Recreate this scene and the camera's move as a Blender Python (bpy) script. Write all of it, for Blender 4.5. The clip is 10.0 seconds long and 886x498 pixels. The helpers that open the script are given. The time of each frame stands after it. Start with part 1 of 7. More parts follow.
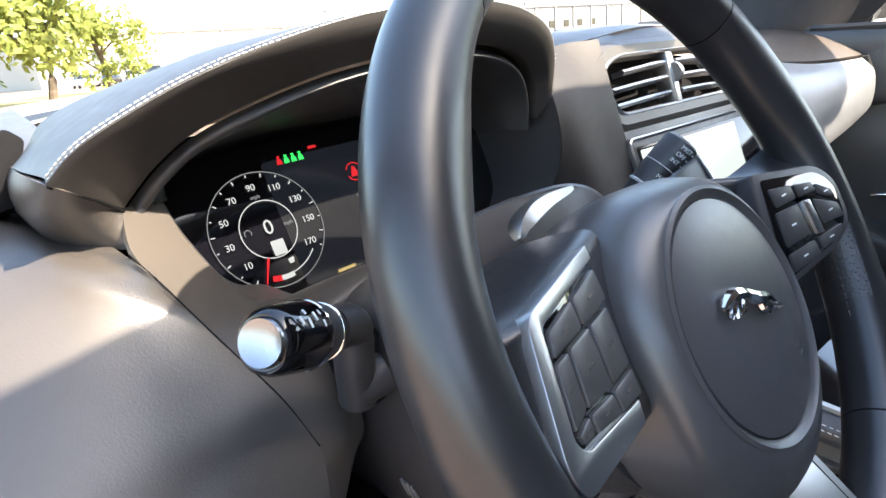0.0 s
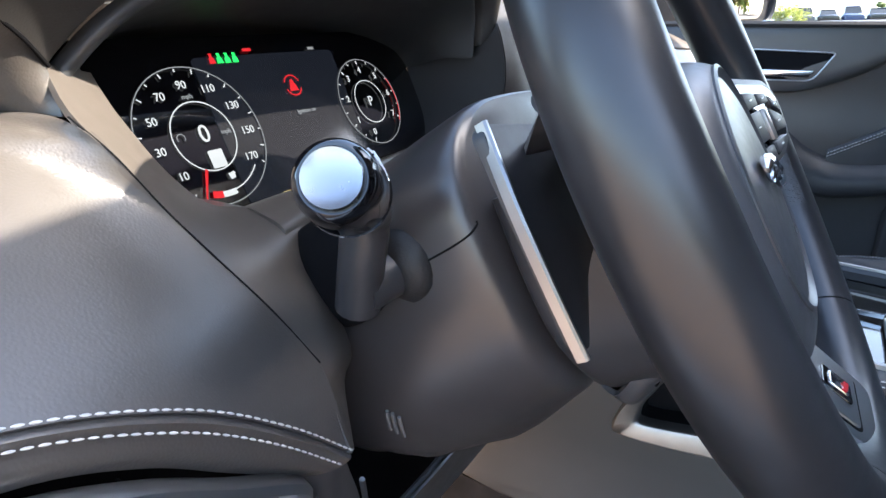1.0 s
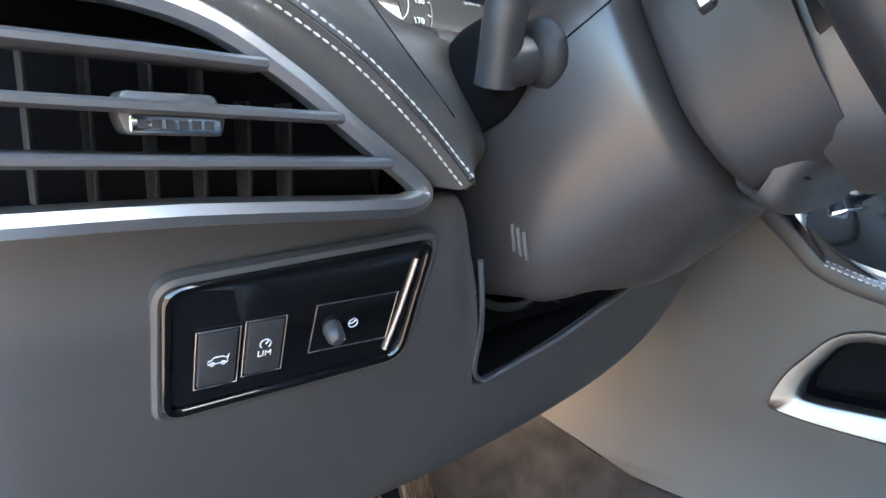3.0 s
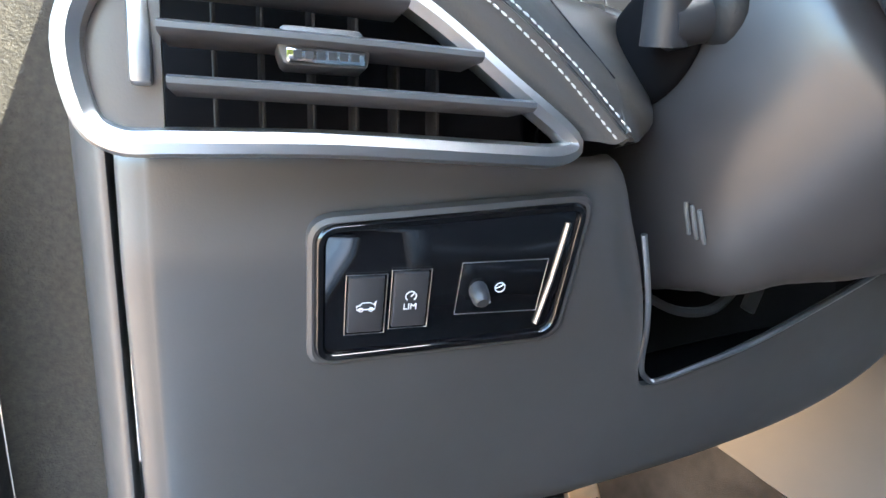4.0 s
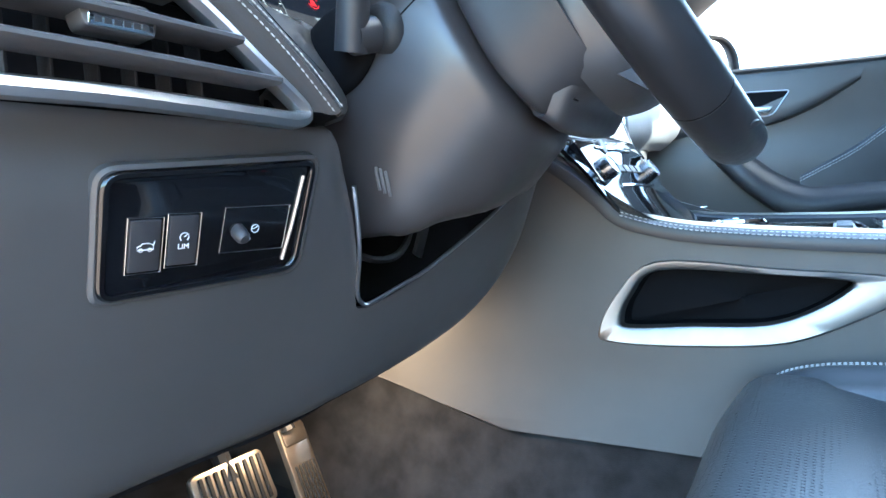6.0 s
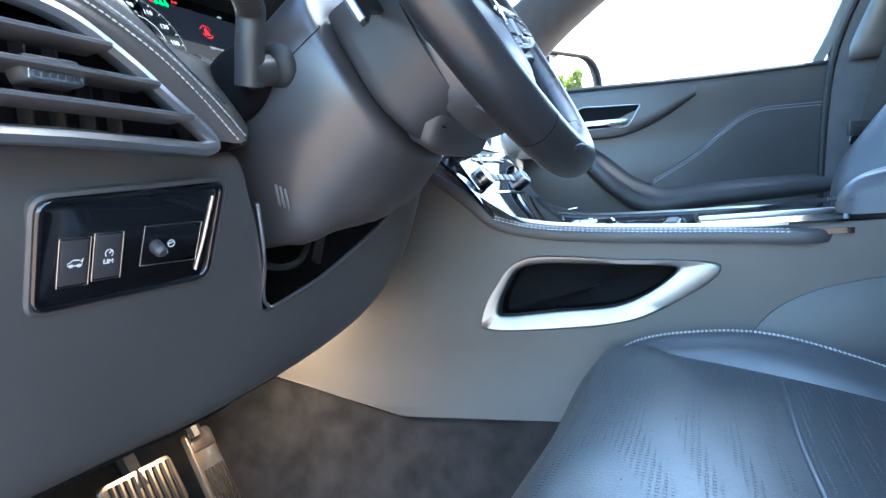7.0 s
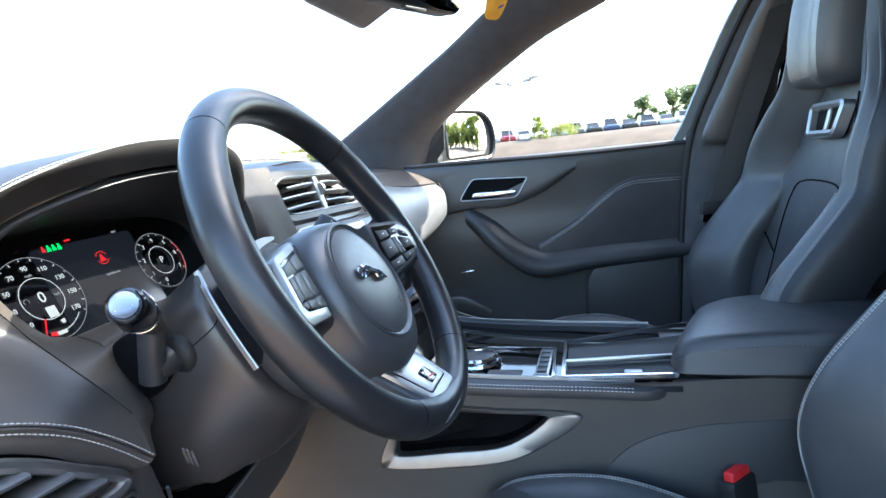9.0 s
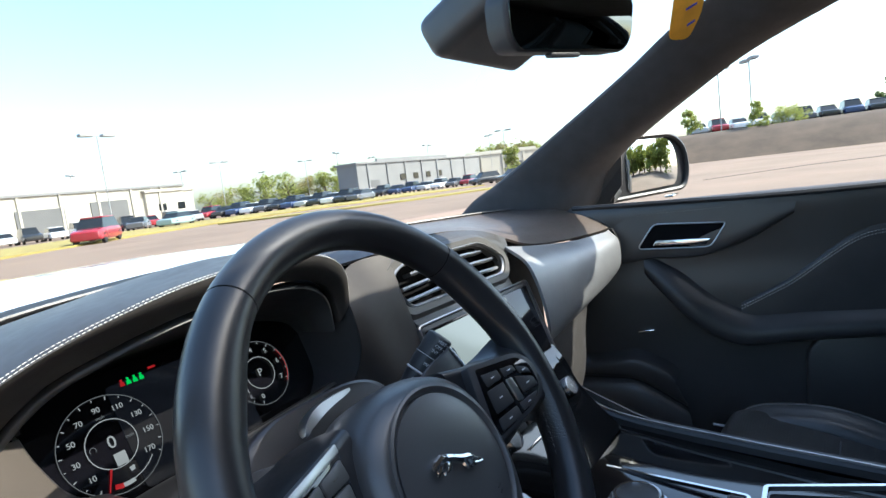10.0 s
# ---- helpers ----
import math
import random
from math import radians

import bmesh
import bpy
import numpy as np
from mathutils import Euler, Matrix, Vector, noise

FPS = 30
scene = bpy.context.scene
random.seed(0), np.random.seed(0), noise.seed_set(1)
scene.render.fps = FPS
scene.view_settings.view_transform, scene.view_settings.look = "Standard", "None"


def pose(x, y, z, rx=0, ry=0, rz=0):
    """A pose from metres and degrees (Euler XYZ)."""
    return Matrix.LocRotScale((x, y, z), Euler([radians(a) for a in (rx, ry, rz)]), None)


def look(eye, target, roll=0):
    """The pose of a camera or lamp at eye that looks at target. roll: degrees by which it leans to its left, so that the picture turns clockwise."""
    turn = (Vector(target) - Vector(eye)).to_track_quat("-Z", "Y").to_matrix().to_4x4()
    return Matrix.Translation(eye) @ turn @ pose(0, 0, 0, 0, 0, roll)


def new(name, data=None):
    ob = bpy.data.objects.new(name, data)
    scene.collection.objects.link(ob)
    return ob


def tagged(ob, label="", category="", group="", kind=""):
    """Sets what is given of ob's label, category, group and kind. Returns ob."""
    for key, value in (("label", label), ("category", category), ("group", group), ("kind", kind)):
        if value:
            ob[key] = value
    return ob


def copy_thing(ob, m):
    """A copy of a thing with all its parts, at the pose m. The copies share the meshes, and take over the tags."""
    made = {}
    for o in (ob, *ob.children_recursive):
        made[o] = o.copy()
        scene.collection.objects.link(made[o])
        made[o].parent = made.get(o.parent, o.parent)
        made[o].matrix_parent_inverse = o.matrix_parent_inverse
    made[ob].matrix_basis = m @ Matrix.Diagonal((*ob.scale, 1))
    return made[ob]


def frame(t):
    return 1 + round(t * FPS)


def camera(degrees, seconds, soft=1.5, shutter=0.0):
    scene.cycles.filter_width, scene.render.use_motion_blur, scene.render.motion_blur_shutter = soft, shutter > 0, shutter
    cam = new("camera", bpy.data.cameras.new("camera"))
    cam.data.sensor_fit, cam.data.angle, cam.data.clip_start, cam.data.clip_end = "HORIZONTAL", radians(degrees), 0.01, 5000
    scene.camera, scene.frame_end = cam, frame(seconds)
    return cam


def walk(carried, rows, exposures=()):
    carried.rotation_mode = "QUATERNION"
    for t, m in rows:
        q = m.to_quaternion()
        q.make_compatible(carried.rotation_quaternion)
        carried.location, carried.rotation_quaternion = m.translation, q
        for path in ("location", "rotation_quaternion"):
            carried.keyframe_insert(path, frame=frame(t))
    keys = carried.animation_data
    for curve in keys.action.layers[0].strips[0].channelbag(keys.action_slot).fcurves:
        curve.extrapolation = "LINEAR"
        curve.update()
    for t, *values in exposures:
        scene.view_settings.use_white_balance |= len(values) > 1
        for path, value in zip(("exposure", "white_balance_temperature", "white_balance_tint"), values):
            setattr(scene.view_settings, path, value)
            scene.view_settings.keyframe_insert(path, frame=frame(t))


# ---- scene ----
cam = camera(74.2, 10.0)
PATH = [
    (0, (-0.261, -0.09, 1.205), (0.976, 1.337, 0.547), -5.1),
    (0.5, (-0.303, -0.068, 1.177), (1.1, 1.198, 0.524), -2.9),
    (1, (-0.313, -0.01, 1.141), (1.289, 0.989, 0.482), -0.6),
    (1.5, (-0.315, 0.017, 1.128), (1.424, 0.802, 0.529), 0.7),
    (2, (-0.325, 0.008, 1.121), (1.444, 0.77, 0.582), 1.5),
    (2.5, (-0.36, -0.045, 1.043), (1.294, 0.979, 0.579), 2.4),
    (3, (-0.346, -0.054, 0.996), (0.975, 1.396, 0.611), 1.4),
    (4.5, (-0.326, -0.068, 0.948), (0.381, 1.793, 0.752), 0.2),
    (5, (-0.371, -0.065, 0.951), (0.627, 1.656, 0.748), -0.1),
    (5.5, (-0.405, -0.077, 0.932), (0.973, 1.361, 0.752), -2.1),
    (6, (-0.419, -0.109, 0.915), (1.234, 1.006, 0.768), -3.0),
    (6.2, (-0.421, -0.126, 0.899), (1.276, 0.924, 0.774), -3.7),
    (7.3, (-0.507, -0.162, 0.949), (1.346, 0.566, 0.755), -4.3),
    (7.5, (-0.523, -0.173, 0.978), (1.346, 0.503, 0.755), -3.9),
    (8, (-0.562, -0.188, 1.02), (1.34, 0.38, 0.781), -4.3),
    (8.5, (-0.543, -0.195, 1.109), (1.371, 0.306, 0.817), -4.5),
    (9, (-0.508, -0.214, 1.178), (1.397, 0.321, 0.888), -5.9),
    (9.5, (-0.412, -0.215, 1.231), (1.421, 0.532, 0.945), -7.2),
    (9.6, (-0.386, -0.211, 1.235), (1.422, 0.603, 0.974), -7.1),
    (10, (-0.317, -0.228, 1.279), (1.32, 0.897, 1.048), -7.1),
]
walk(cam, [(t, look(eye, target, roll)) for t, eye, target, roll in PATH],
     [(0.0, 3.1, 6900, 8), (0.6, 3.1, 6700, 8), (1.5, 3.5, 6100, 7), (2, 3.6, 6000, 6), (2.4, 3.7, 6000, 3), (3, 4.05, 6150, 0), (4.5, 4.4, 6150, -2), (5.5, 4.35, 5800, -5), (6, 4.2, 5400, -5), (8.3, 3.95, 5800, 2), (8.9, 3.25, 6000, 3), (9.5, 2.7, 6250, 4), (10, 1.9, 6100, 2)])

# ---- world and sun ----
SUN_AZ, SUN_EL = 150.0, 43.5          # degrees clockwise from +y; height
world = bpy.data.worlds.new("sky")
scene.world = world
world.use_nodes = True
wn = world.node_tree.nodes
sky = wn.new("ShaderNodeTexSky")
sky.sky_type = "NISHITA"
sky.sun_disc = False
sky.sun_elevation = radians(SUN_EL)
sky.sun_rotation = radians(SUN_AZ)
sky.dust_density = 2.2
wn["Background"].inputs["Strength"].default_value = 0.15
world.node_tree.links.new(sky.outputs[0], wn["Background"].inputs["Color"])
sun_data = bpy.data.lights.new("sun", "SUN")
sun_data.energy, sun_data.angle, sun_data.color = 3.0, radians(0.6), (1.0, 0.90, 0.78)
sun = new("sun", sun_data)
sa, se = radians(SUN_AZ), radians(SUN_EL)
SUN_WAY = Vector((math.sin(sa) * math.cos(se), math.cos(sa) * math.cos(se), math.sin(se)))
sun.matrix_world = look(SUN_WAY * 50, (0, 0, 0))
# added warm fill light that brightens the footwell and the console wall
lamp_data = bpy.data.lights.new("footwell_fill", "AREA")
lamp_data.shape, lamp_data.size, lamp_data.size_y = "RECTANGLE", 0.05, 0.02
lamp_data.energy, lamp_data.color = 0.09, (1.0, 0.64, 0.40)
lamp_light = new("footwell_fill", lamp_data)
lamp_light.matrix_world = look((.02, .345, .762), (.17, .42, .58))


# ---- materials ----
def surface(name, color, rough=0.5, metal=0.0, vary=0.12, scale=30.0, bump=0.0, bump_scale=400.0, pattern="noise", coat=0.0, spec=0.5, second=None, rough_vary=0.08):
    """A painted, moulded or woven surface with slow and fine variation in colour, gloss and relief."""
    m = bpy.data.materials.new(name)
    m.use_nodes = True
    nt = m.node_tree
    b = nt.nodes["Principled BSDF"]
    b.inputs["Metallic"].default_value = metal
    b.inputs["Coat Weight"].default_value = coat
    b.inputs["Specular IOR Level"].default_value = spec
    co = nt.nodes.new("ShaderNodeTexCoord").outputs["Object"]
    slow = nt.nodes.new("ShaderNodeTexNoise")
    slow.inputs["Scale"].default_value = scale
    slow.inputs["Detail"].default_value = 6
    nt.links.new(co, slow.inputs["Vector"])
    mix = nt.nodes.new("ShaderNodeMix")
    mix.data_type = "RGBA"
    lo = [c * (1 - vary) for c in color]
    hi = [min(1.0, c * (1 + vary)) for c in (second or color)]
    mix.inputs["A"].default_value = (*lo, 1)
    mix.inputs["B"].default_value = (*hi, 1)
    ramp = nt.nodes.new("ShaderNodeMapRange")
    ramp.inputs["From Min"].default_value, ramp.inputs["From Max"].default_value = 0.3, 0.7
    nt.links.new(slow.outputs["Fac"], ramp.inputs["Value"])
    nt.links.new(ramp.outputs["Result"], mix.inputs["Factor"])
    nt.links.new(mix.outputs["Result"], b.inputs["Base Color"])
    gloss = nt.nodes.new("ShaderNodeMapRange")
    gloss.inputs["To Min"].default_value, gloss.inputs["To Max"].default_value = max(0.02, rough - rough_vary), min(1, rough + rough_vary)
    fine = nt.nodes.new("ShaderNodeTexNoise")
    fine.inputs["Scale"].default_value = scale * 7
    fine.inputs["Detail"].default_value = 4
    nt.links.new(co, fine.inputs["Vector"])
    nt.links.new(fine.outputs["Fac"], gloss.inputs["Value"])
    nt.links.new(gloss.outputs["Result"], b.inputs["Roughness"])
    if bump:
        if pattern == "grain":
            tex = nt.nodes.new("ShaderNodeTexVoronoi")
            tex.feature = "SMOOTH_F1"
            out = tex.outputs["Distance"]
        else:
            tex = nt.nodes.new("ShaderNodeTexNoise")
            tex.inputs["Detail"].default_value = 5
            out = tex.outputs["Fac"]
        tex.inputs["Scale"].default_value = bump_scale
        nt.links.new(co, tex.inputs["Vector"])
        bp = nt.nodes.new("ShaderNodeBump")
        bp.inputs["Strength"].default_value = bump
        bp.inputs["Distance"].default_value = 0.6 / bump_scale
        nt.links.new(out, bp.inputs["Height"])
        nt.links.new(bp.outputs["Normal"], b.inputs["Normal"])
    return m


def glowing(name, color, strength):
    m = bpy.data.materials.new(name)
    m.use_nodes = True
    b = m.node_tree.nodes["Principled BSDF"]
    b.inputs["Base Color"].default_value = (0.006, 0.006, 0.007, 1)
    b.inputs["Roughness"].default_value = 0.12
    b.inputs["Emission Color"].default_value = (*color, 1)
    b.inputs["Emission Strength"].default_value = strength
    return m


def clear_glass(name, tint=(0.80, 0.83, 0.84)):
    m = bpy.data.materials.new(name)
    m.use_nodes = True
    nt = m.node_tree
    nt.nodes.remove(nt.nodes["Principled BSDF"])
    tr, gl, lw, pw, mx = (nt.nodes.new(k) for k in ("ShaderNodeBsdfTransparent", "ShaderNodeBsdfGlossy", "ShaderNodeLayerWeight", "ShaderNodeMath", "ShaderNodeMixShader"))
    tr.inputs["Color"].default_value = (*tint, 1)
    gl.inputs["Roughness"].default_value = 0.02
    lw.inputs["Blend"].default_value = 0.5
    pw.operation = "POWER"
    pw.inputs[1].default_value = 5.0
    nt.links.new(lw.outputs["Facing"], pw.inputs[0])
    nt.links.new(pw.outputs[0], mx.inputs[0])
    nt.links.new(tr.outputs[0], mx.inputs[1])
    nt.links.new(gl.outputs[0], mx.inputs[2])
    nt.links.new(mx.outputs[0], nt.nodes["Material Output"].inputs["Surface"])
    return m


def perforated(name, color, rough, pitch=0.0045):
    """Leather with rows of tiny punched holes."""
    m = surface(name, color, rough, spec=0.8, bump=0.25, bump_scale=700, pattern="grain")
    nt = m.node_tree
    b = nt.nodes["Principled BSDF"]
    tex = nt.nodes.new("ShaderNodeTexVoronoi")
    tex.inputs["Scale"].default_value = 1 / pitch
    tex.inputs["Randomness"].default_value = 0.0
    co = nt.nodes.new("ShaderNodeTexCoord")
    nt.links.new(co.outputs["Object"], tex.inputs["Vector"])
    ramp = nt.nodes.new("ShaderNodeMapRange")
    ramp.inputs["From Min"].default_value, ramp.inputs["From Max"].default_value = 0.18, 0.30
    nt.links.new(tex.outputs["Distance"], ramp.inputs["Value"])
    bp = nt.nodes.new("ShaderNodeBump")
    bp.inputs["Strength"].default_value, bp.inputs["Distance"].default_value = 0.8, 0.001
    nt.links.new(ramp.outputs["Result"], bp.inputs["Height"])
    nt.links.new(b.inputs["Normal"].links[0].from_socket, bp.inputs["Normal"])
    nt.links.new(bp.outputs["Normal"], b.inputs["Normal"])
    return m


# the black leather raised in tone for the bluish light on the seats
SEAT_LEATHER_LIT = surface("seat_leather_lit", (0.058, 0.060, 0.064), 0.42, spec=0.7, bump=0.16, bump_scale=800, pattern="grain", vary=0.18, scale=11)
SIDE_LEATHER = surface("dark_seat_side", (0.013, 0.013, 0.015), 0.5, bump=0.1, bump_scale=900, pattern="grain", vary=0.15, scale=14)
LEATHER = surface("black_leather", (0.040, 0.040, 0.043), 0.40, bump=0.12, bump_scale=900, pattern="grain", vary=0.15, scale=14)
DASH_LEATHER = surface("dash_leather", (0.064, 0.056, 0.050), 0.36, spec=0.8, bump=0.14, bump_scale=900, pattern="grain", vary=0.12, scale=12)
# the dash leather made lighter, with sunlight on the top put into it
DASH_TOP_LIT = surface("dash_top_leather_lit", (0.088, 0.070, 0.060), 0.42, spec=0.7, bump=0.14, bump_scale=900, pattern="grain", vary=0.12, scale=12)
HOOD_LEATHER = surface("hood_leather", (0.036, 0.033, 0.031), 0.44, spec=0.7, bump=0.10, bump_scale=1000, pattern="grain", vary=0.12, scale=12)
CHEEK = surface("cheek_leather", (0.030, 0.026, 0.025), 0.55, spec=0.3, bump=0.12, bump_scale=950, pattern="grain", vary=0.15, scale=12)
RIM_LEATHER = surface("wheel_leather", (0.017, 0.017, 0.019), 0.33, spec=0.65, bump=0.012, bump_scale=1300, pattern="grain", vary=0.15, scale=25)
RIM_PERF = perforated("wheel_perforated_leather", (0.014, 0.014, 0.015), 0.42, 0.0022)
SEAT_PERF = perforated("seat_perforated_leather", (0.040, 0.042, 0.044), 0.31, 0.0046)
SOFT = surface("soft_moulding", (0.050, 0.048, 0.048), 0.42, spec=0.8, bump=0.10, bump_scale=1100, vary=0.1, scale=10)
TRIM = surface("warm_grey_moulding", (0.066, 0.061, 0.057), 0.44, bump=0.10, bump_scale=1100, vary=0.1, scale=9)
DASH_TRIM = surface("grey_dash_moulding", (0.070, 0.060, 0.052), 0.40, spec=0.6, bump=0.10, bump_scale=1100, vary=0.1, scale=9)
HINGE = surface("hinge_panel_texture", (0.022, 0.019, 0.014), 0.6, bump=0.7, bump_scale=700, vary=0.5, scale=300)
LINING = surface("hood_lining_moulding", (0.030, 0.032, 0.035), 0.50, spec=0.7, bump=0.08, bump_scale=1100, vary=0.1, scale=10)
SLAT = surface("grey_slat_plastic", (0.062, 0.062, 0.065), 0.34, spec=0.7, bump=0.05, bump_scale=1400, vary=0.1, scale=20)
# shroud plastic painted pale, for the light caught by the raised ribs
RIB_LIT = surface("lit_rib", (0.14, 0.14, 0.14), 0.40, bump=0.1, bump_scale=1500, vary=0.2, scale=60)
PLASTIC = surface("black_plastic", (0.032, 0.032, 0.035), 0.42, bump=0.06, bump_scale=1300, vary=0.1, scale=20)
SHROUD = surface("column_plastic", (0.040, 0.037, 0.038), 0.35, spec=0.8, bump=0.08, bump_scale=1400, vary=0.15, scale=16)
# near-black for seams, and for shade put into the colour of hollows
DARK = surface("shade_and_seam_black", (0.005, 0.005, 0.006), 0.8, spec=0.1)
GLOSS = surface("piano_black", (0.004, 0.004, 0.005), 0.06, coat=0.5, vary=0.05, rough_vary=0.03)
SATIN = surface("satin_silver", (0.52, 0.52, 0.52), 0.36, metal=1.0, vary=0.03, rough_vary=0.02)
CAP = surface("turned_metal_cap", (0.30, 0.30, 0.31), 0.26, metal=1.0, vary=0.05, rough_vary=0.04)
PAD = surface("airbag_skin", (0.050, 0.050, 0.053), 0.37, spec=0.8, bump=0.06, bump_scale=1200, pattern="grain", vary=0.15, scale=20)
CHROME = surface("chrome", (0.78, 0.78, 0.79), 0.10, metal=1.0, vary=0.02, rough_vary=0.02)
FRAME_SILVER = surface("matt_silver_frame", (0.34, 0.325, 0.31), 0.42, metal=1.0, vary=0.08, scale=40, rough_vary=0.06)
BRUSHED = surface("brushed_metal", (0.42, 0.42, 0.43), 0.33, metal=1.0, vary=0.05, rough_vary=0.03)
VENEER = surface("silver_fascia", (0.25, 0.26, 0.275), 0.45, metal=0.55, vary=0.05, rough_vary=0.04)
THREAD = surface("pale_thread", (0.55, 0.54, 0.52), 0.7, bump=0.3, bump_scale=2500)
RUBBER = surface("seal_rubber", (0.012, 0.012, 0.013), 0.6, bump=0.3, bump_scale=600)
CARPET = surface("grey_carpet", (0.034, 0.033, 0.034), 0.95, bump=0.9, bump_scale=900, vary=0.35, scale=25, spec=0.1)
MAT = surface("floor_mat", (0.026, 0.030, 0.030), 0.95, bump=0.9, bump_scale=1000, vary=0.35, scale=40, spec=0.1)
HEADLINER = surface("headliner_cloth", (0.22, 0.22, 0.22), 0.9, bump=0.3, bump_scale=1200)
PILLAR = surface("pillar_cloth", (0.062, 0.062, 0.066), 0.8, bump=0.4, bump_scale=1300)
SEAL_GREY = surface("grey_window_strip", (0.16, 0.18, 0.18), 0.35, spec=0.8, vary=0.08, scale=8)
PAINT = surface("white_paint", (0.80, 0.80, 0.79), 0.15, coat=0.6, vary=0.02)
PEDAL = surface("steel_pedal", (0.55, 0.46, 0.36), 0.38, metal=1.0, vary=0.2, bump=0.2, bump_scale=700)
SCREEN = surface("screen_glass", (0.004, 0.004, 0.006), 0.07, vary=0.05, rough_vary=0.02)
INFO = glowing("infotainment_display", (0.72, 0.82, 0.82), 0.14)
DISPLAY_WHITE = glowing("display_white", (0.85, 0.88, 0.9), 0.11)
DISPLAY_GREY = glowing("display_grey", (0.6, 0.63, 0.66), 0.06)
DISPLAY_DIM = glowing("display_blue_black", (0.02, 0.024, 0.036), 0.06)
DISPLAY_RED = glowing("display_red", (0.9, 0.03, 0.04), 0.11)
DISPLAY_GREEN = glowing("display_green", (0.03, 0.75, 0.12), 0.22)
DISPLAY_AMBER = glowing("display_amber", (0.8, 0.6, 0.25), 0.1)
MARKING = surface("white_marking", (0.7, 0.7, 0.7), 0.6)
RED = surface("red_plastic", (0.62, 0.02, 0.025), 0.4)
GLASS = clear_glass("window_glass")
MIRROR = surface("mirror_silver", (0.75, 0.78, 0.78), 0.02, metal=1.0, vary=0.01, rough_vary=0.01)
DARK_MIRROR = surface("dimmed_mirror", (0.10, 0.11, 0.11), 0.02, metal=1.0, vary=0.01, rough_vary=0.01)
TINTED = surface("tinted_glass", (0.006, 0.007, 0.008), 0.05, vary=0.05, rough_vary=0.02)
YELLOW = surface("orange_tag", (0.85, 0.38, 0.03), 0.5)
BLUE = surface("blue_ink", (0.05, 0.06, 0.35), 0.5)


# ---- modelling helpers ----
def crom(pts, n=6, closed=False):
    """A smooth line through points."""
    p = [Vector(q) for q in pts]
    out = []
    count = len(p)
    for i in range(count if closed else count - 1):
        if closed:
            a, b, c, d = (p[(i + k) % count] for k in (-1, 0, 1, 2))
        else:
            b, c = p[i], p[i + 1]
            a = p[i - 1] if i else b * 2 - c
            d = p[i + 2] if i + 2 < count else c * 2 - b
        for k in range(n):
            t = k / n
            out.append(0.5 * (2 * b + (c - a) * t + (2 * a - 5 * b + 4 * c - d) * t * t + (3 * b - a - 3 * c + d) * t ** 3))
    if not closed:
        out.append(p[-1].copy())
    return out


def grid(rows, wrap=False, bm=None):
    bm = bm or bmesh.new()
    vs = [[bm.verts.new(q) for q in r] for r in rows]
    for a, b in zip(vs[:-1], vs[1:]):
        m = len(a)
        for i in range(m if wrap else m - 1):
            bm.faces.new((a[i], a[(i + 1) % m], b[(i + 1) % m], b[i]))
    return bm, vs


def loft(rows, n=5, m=5, thick=0.0, wrap=False, caps=False):
    """A smooth skin through rows of points; with thickness it becomes a closed shell that grows away from its front."""
    fine = [crom(r, n, wrap) for r in rows]
    cols = [crom(c, m) for c in zip(*fine)]
    rows2 = [list(r) for r in zip(*cols)]
    bm, vs = grid(rows2, wrap)
    if caps:
        bm.faces.new(vs[0])
        bm.faces.new(vs[-1])
    bmesh.ops.recalc_face_normals(bm, faces=bm.faces)
    if thick:
        bm.normal_update()
        back = {}
        for v in list(bm.verts):
            back[v] = bm.verts.new(v.co - v.normal * thick)
        for f in list(bm.faces):
            bm.faces.new([back[v] for v in reversed(f.verts)])
        for e in [e for e in bm.edges if len(e.link_faces) == 1 and e.verts[0] in back and e.verts[1] in back]:
            a, b = e.verts
            bm.faces.new((a, b, back[b], back[a]))
        bmesh.ops.recalc_face_normals(bm, faces=bm.faces)
    return bm


def sweep(path, section, closed=False, up=(0, 0, 1), sizes=None, bm=None):
    """A section (pairs: across, along up) drawn along a line."""
    path = [Vector(q) for q in path]
    k = len(path)
    rows = []
    for i, q in enumerate(path):
        a = path[i - 1] if (i or closed) else q
        b = path[(i + 1) % k] if (i < k - 1 or closed) else q
        t = (b - a).normalized()
        side = t.cross(Vector(up))
        if side.length < 1e-6:
            side = t.orthogonal()
        side.normalize()
        top = side.cross(t)
        s = sizes[i] if sizes else 1.0
        rows.append([q + side * (u * s) + top * (w * s) for u, w in section])
    if closed:
        rows.append(rows[0])
    bm, vs = grid(rows, True, bm)
    if not closed:
        bm.faces.new(vs[0])
        bm.faces.new(list(reversed(vs[-1])))
    bmesh.ops.remove_doubles(bm, verts=bm.verts, dist=1e-6)
    bmesh.ops.recalc_face_normals(bm, faces=bm.faces)
    return bm


def ring(r, n=8, squash=1.0):
    return [(r * math.cos(2 * math.pi * i / n), r * squash * math.sin(2 * math.pi * i / n)) for i in range(n)]


def tube(path, r, n=8, closed=False, smooth=0, up=(0, 0, 1), sizes=None):
    p = crom(path, smooth, closed) if smooth else path
    return sweep(p, ring(r, n), closed, up, sizes)


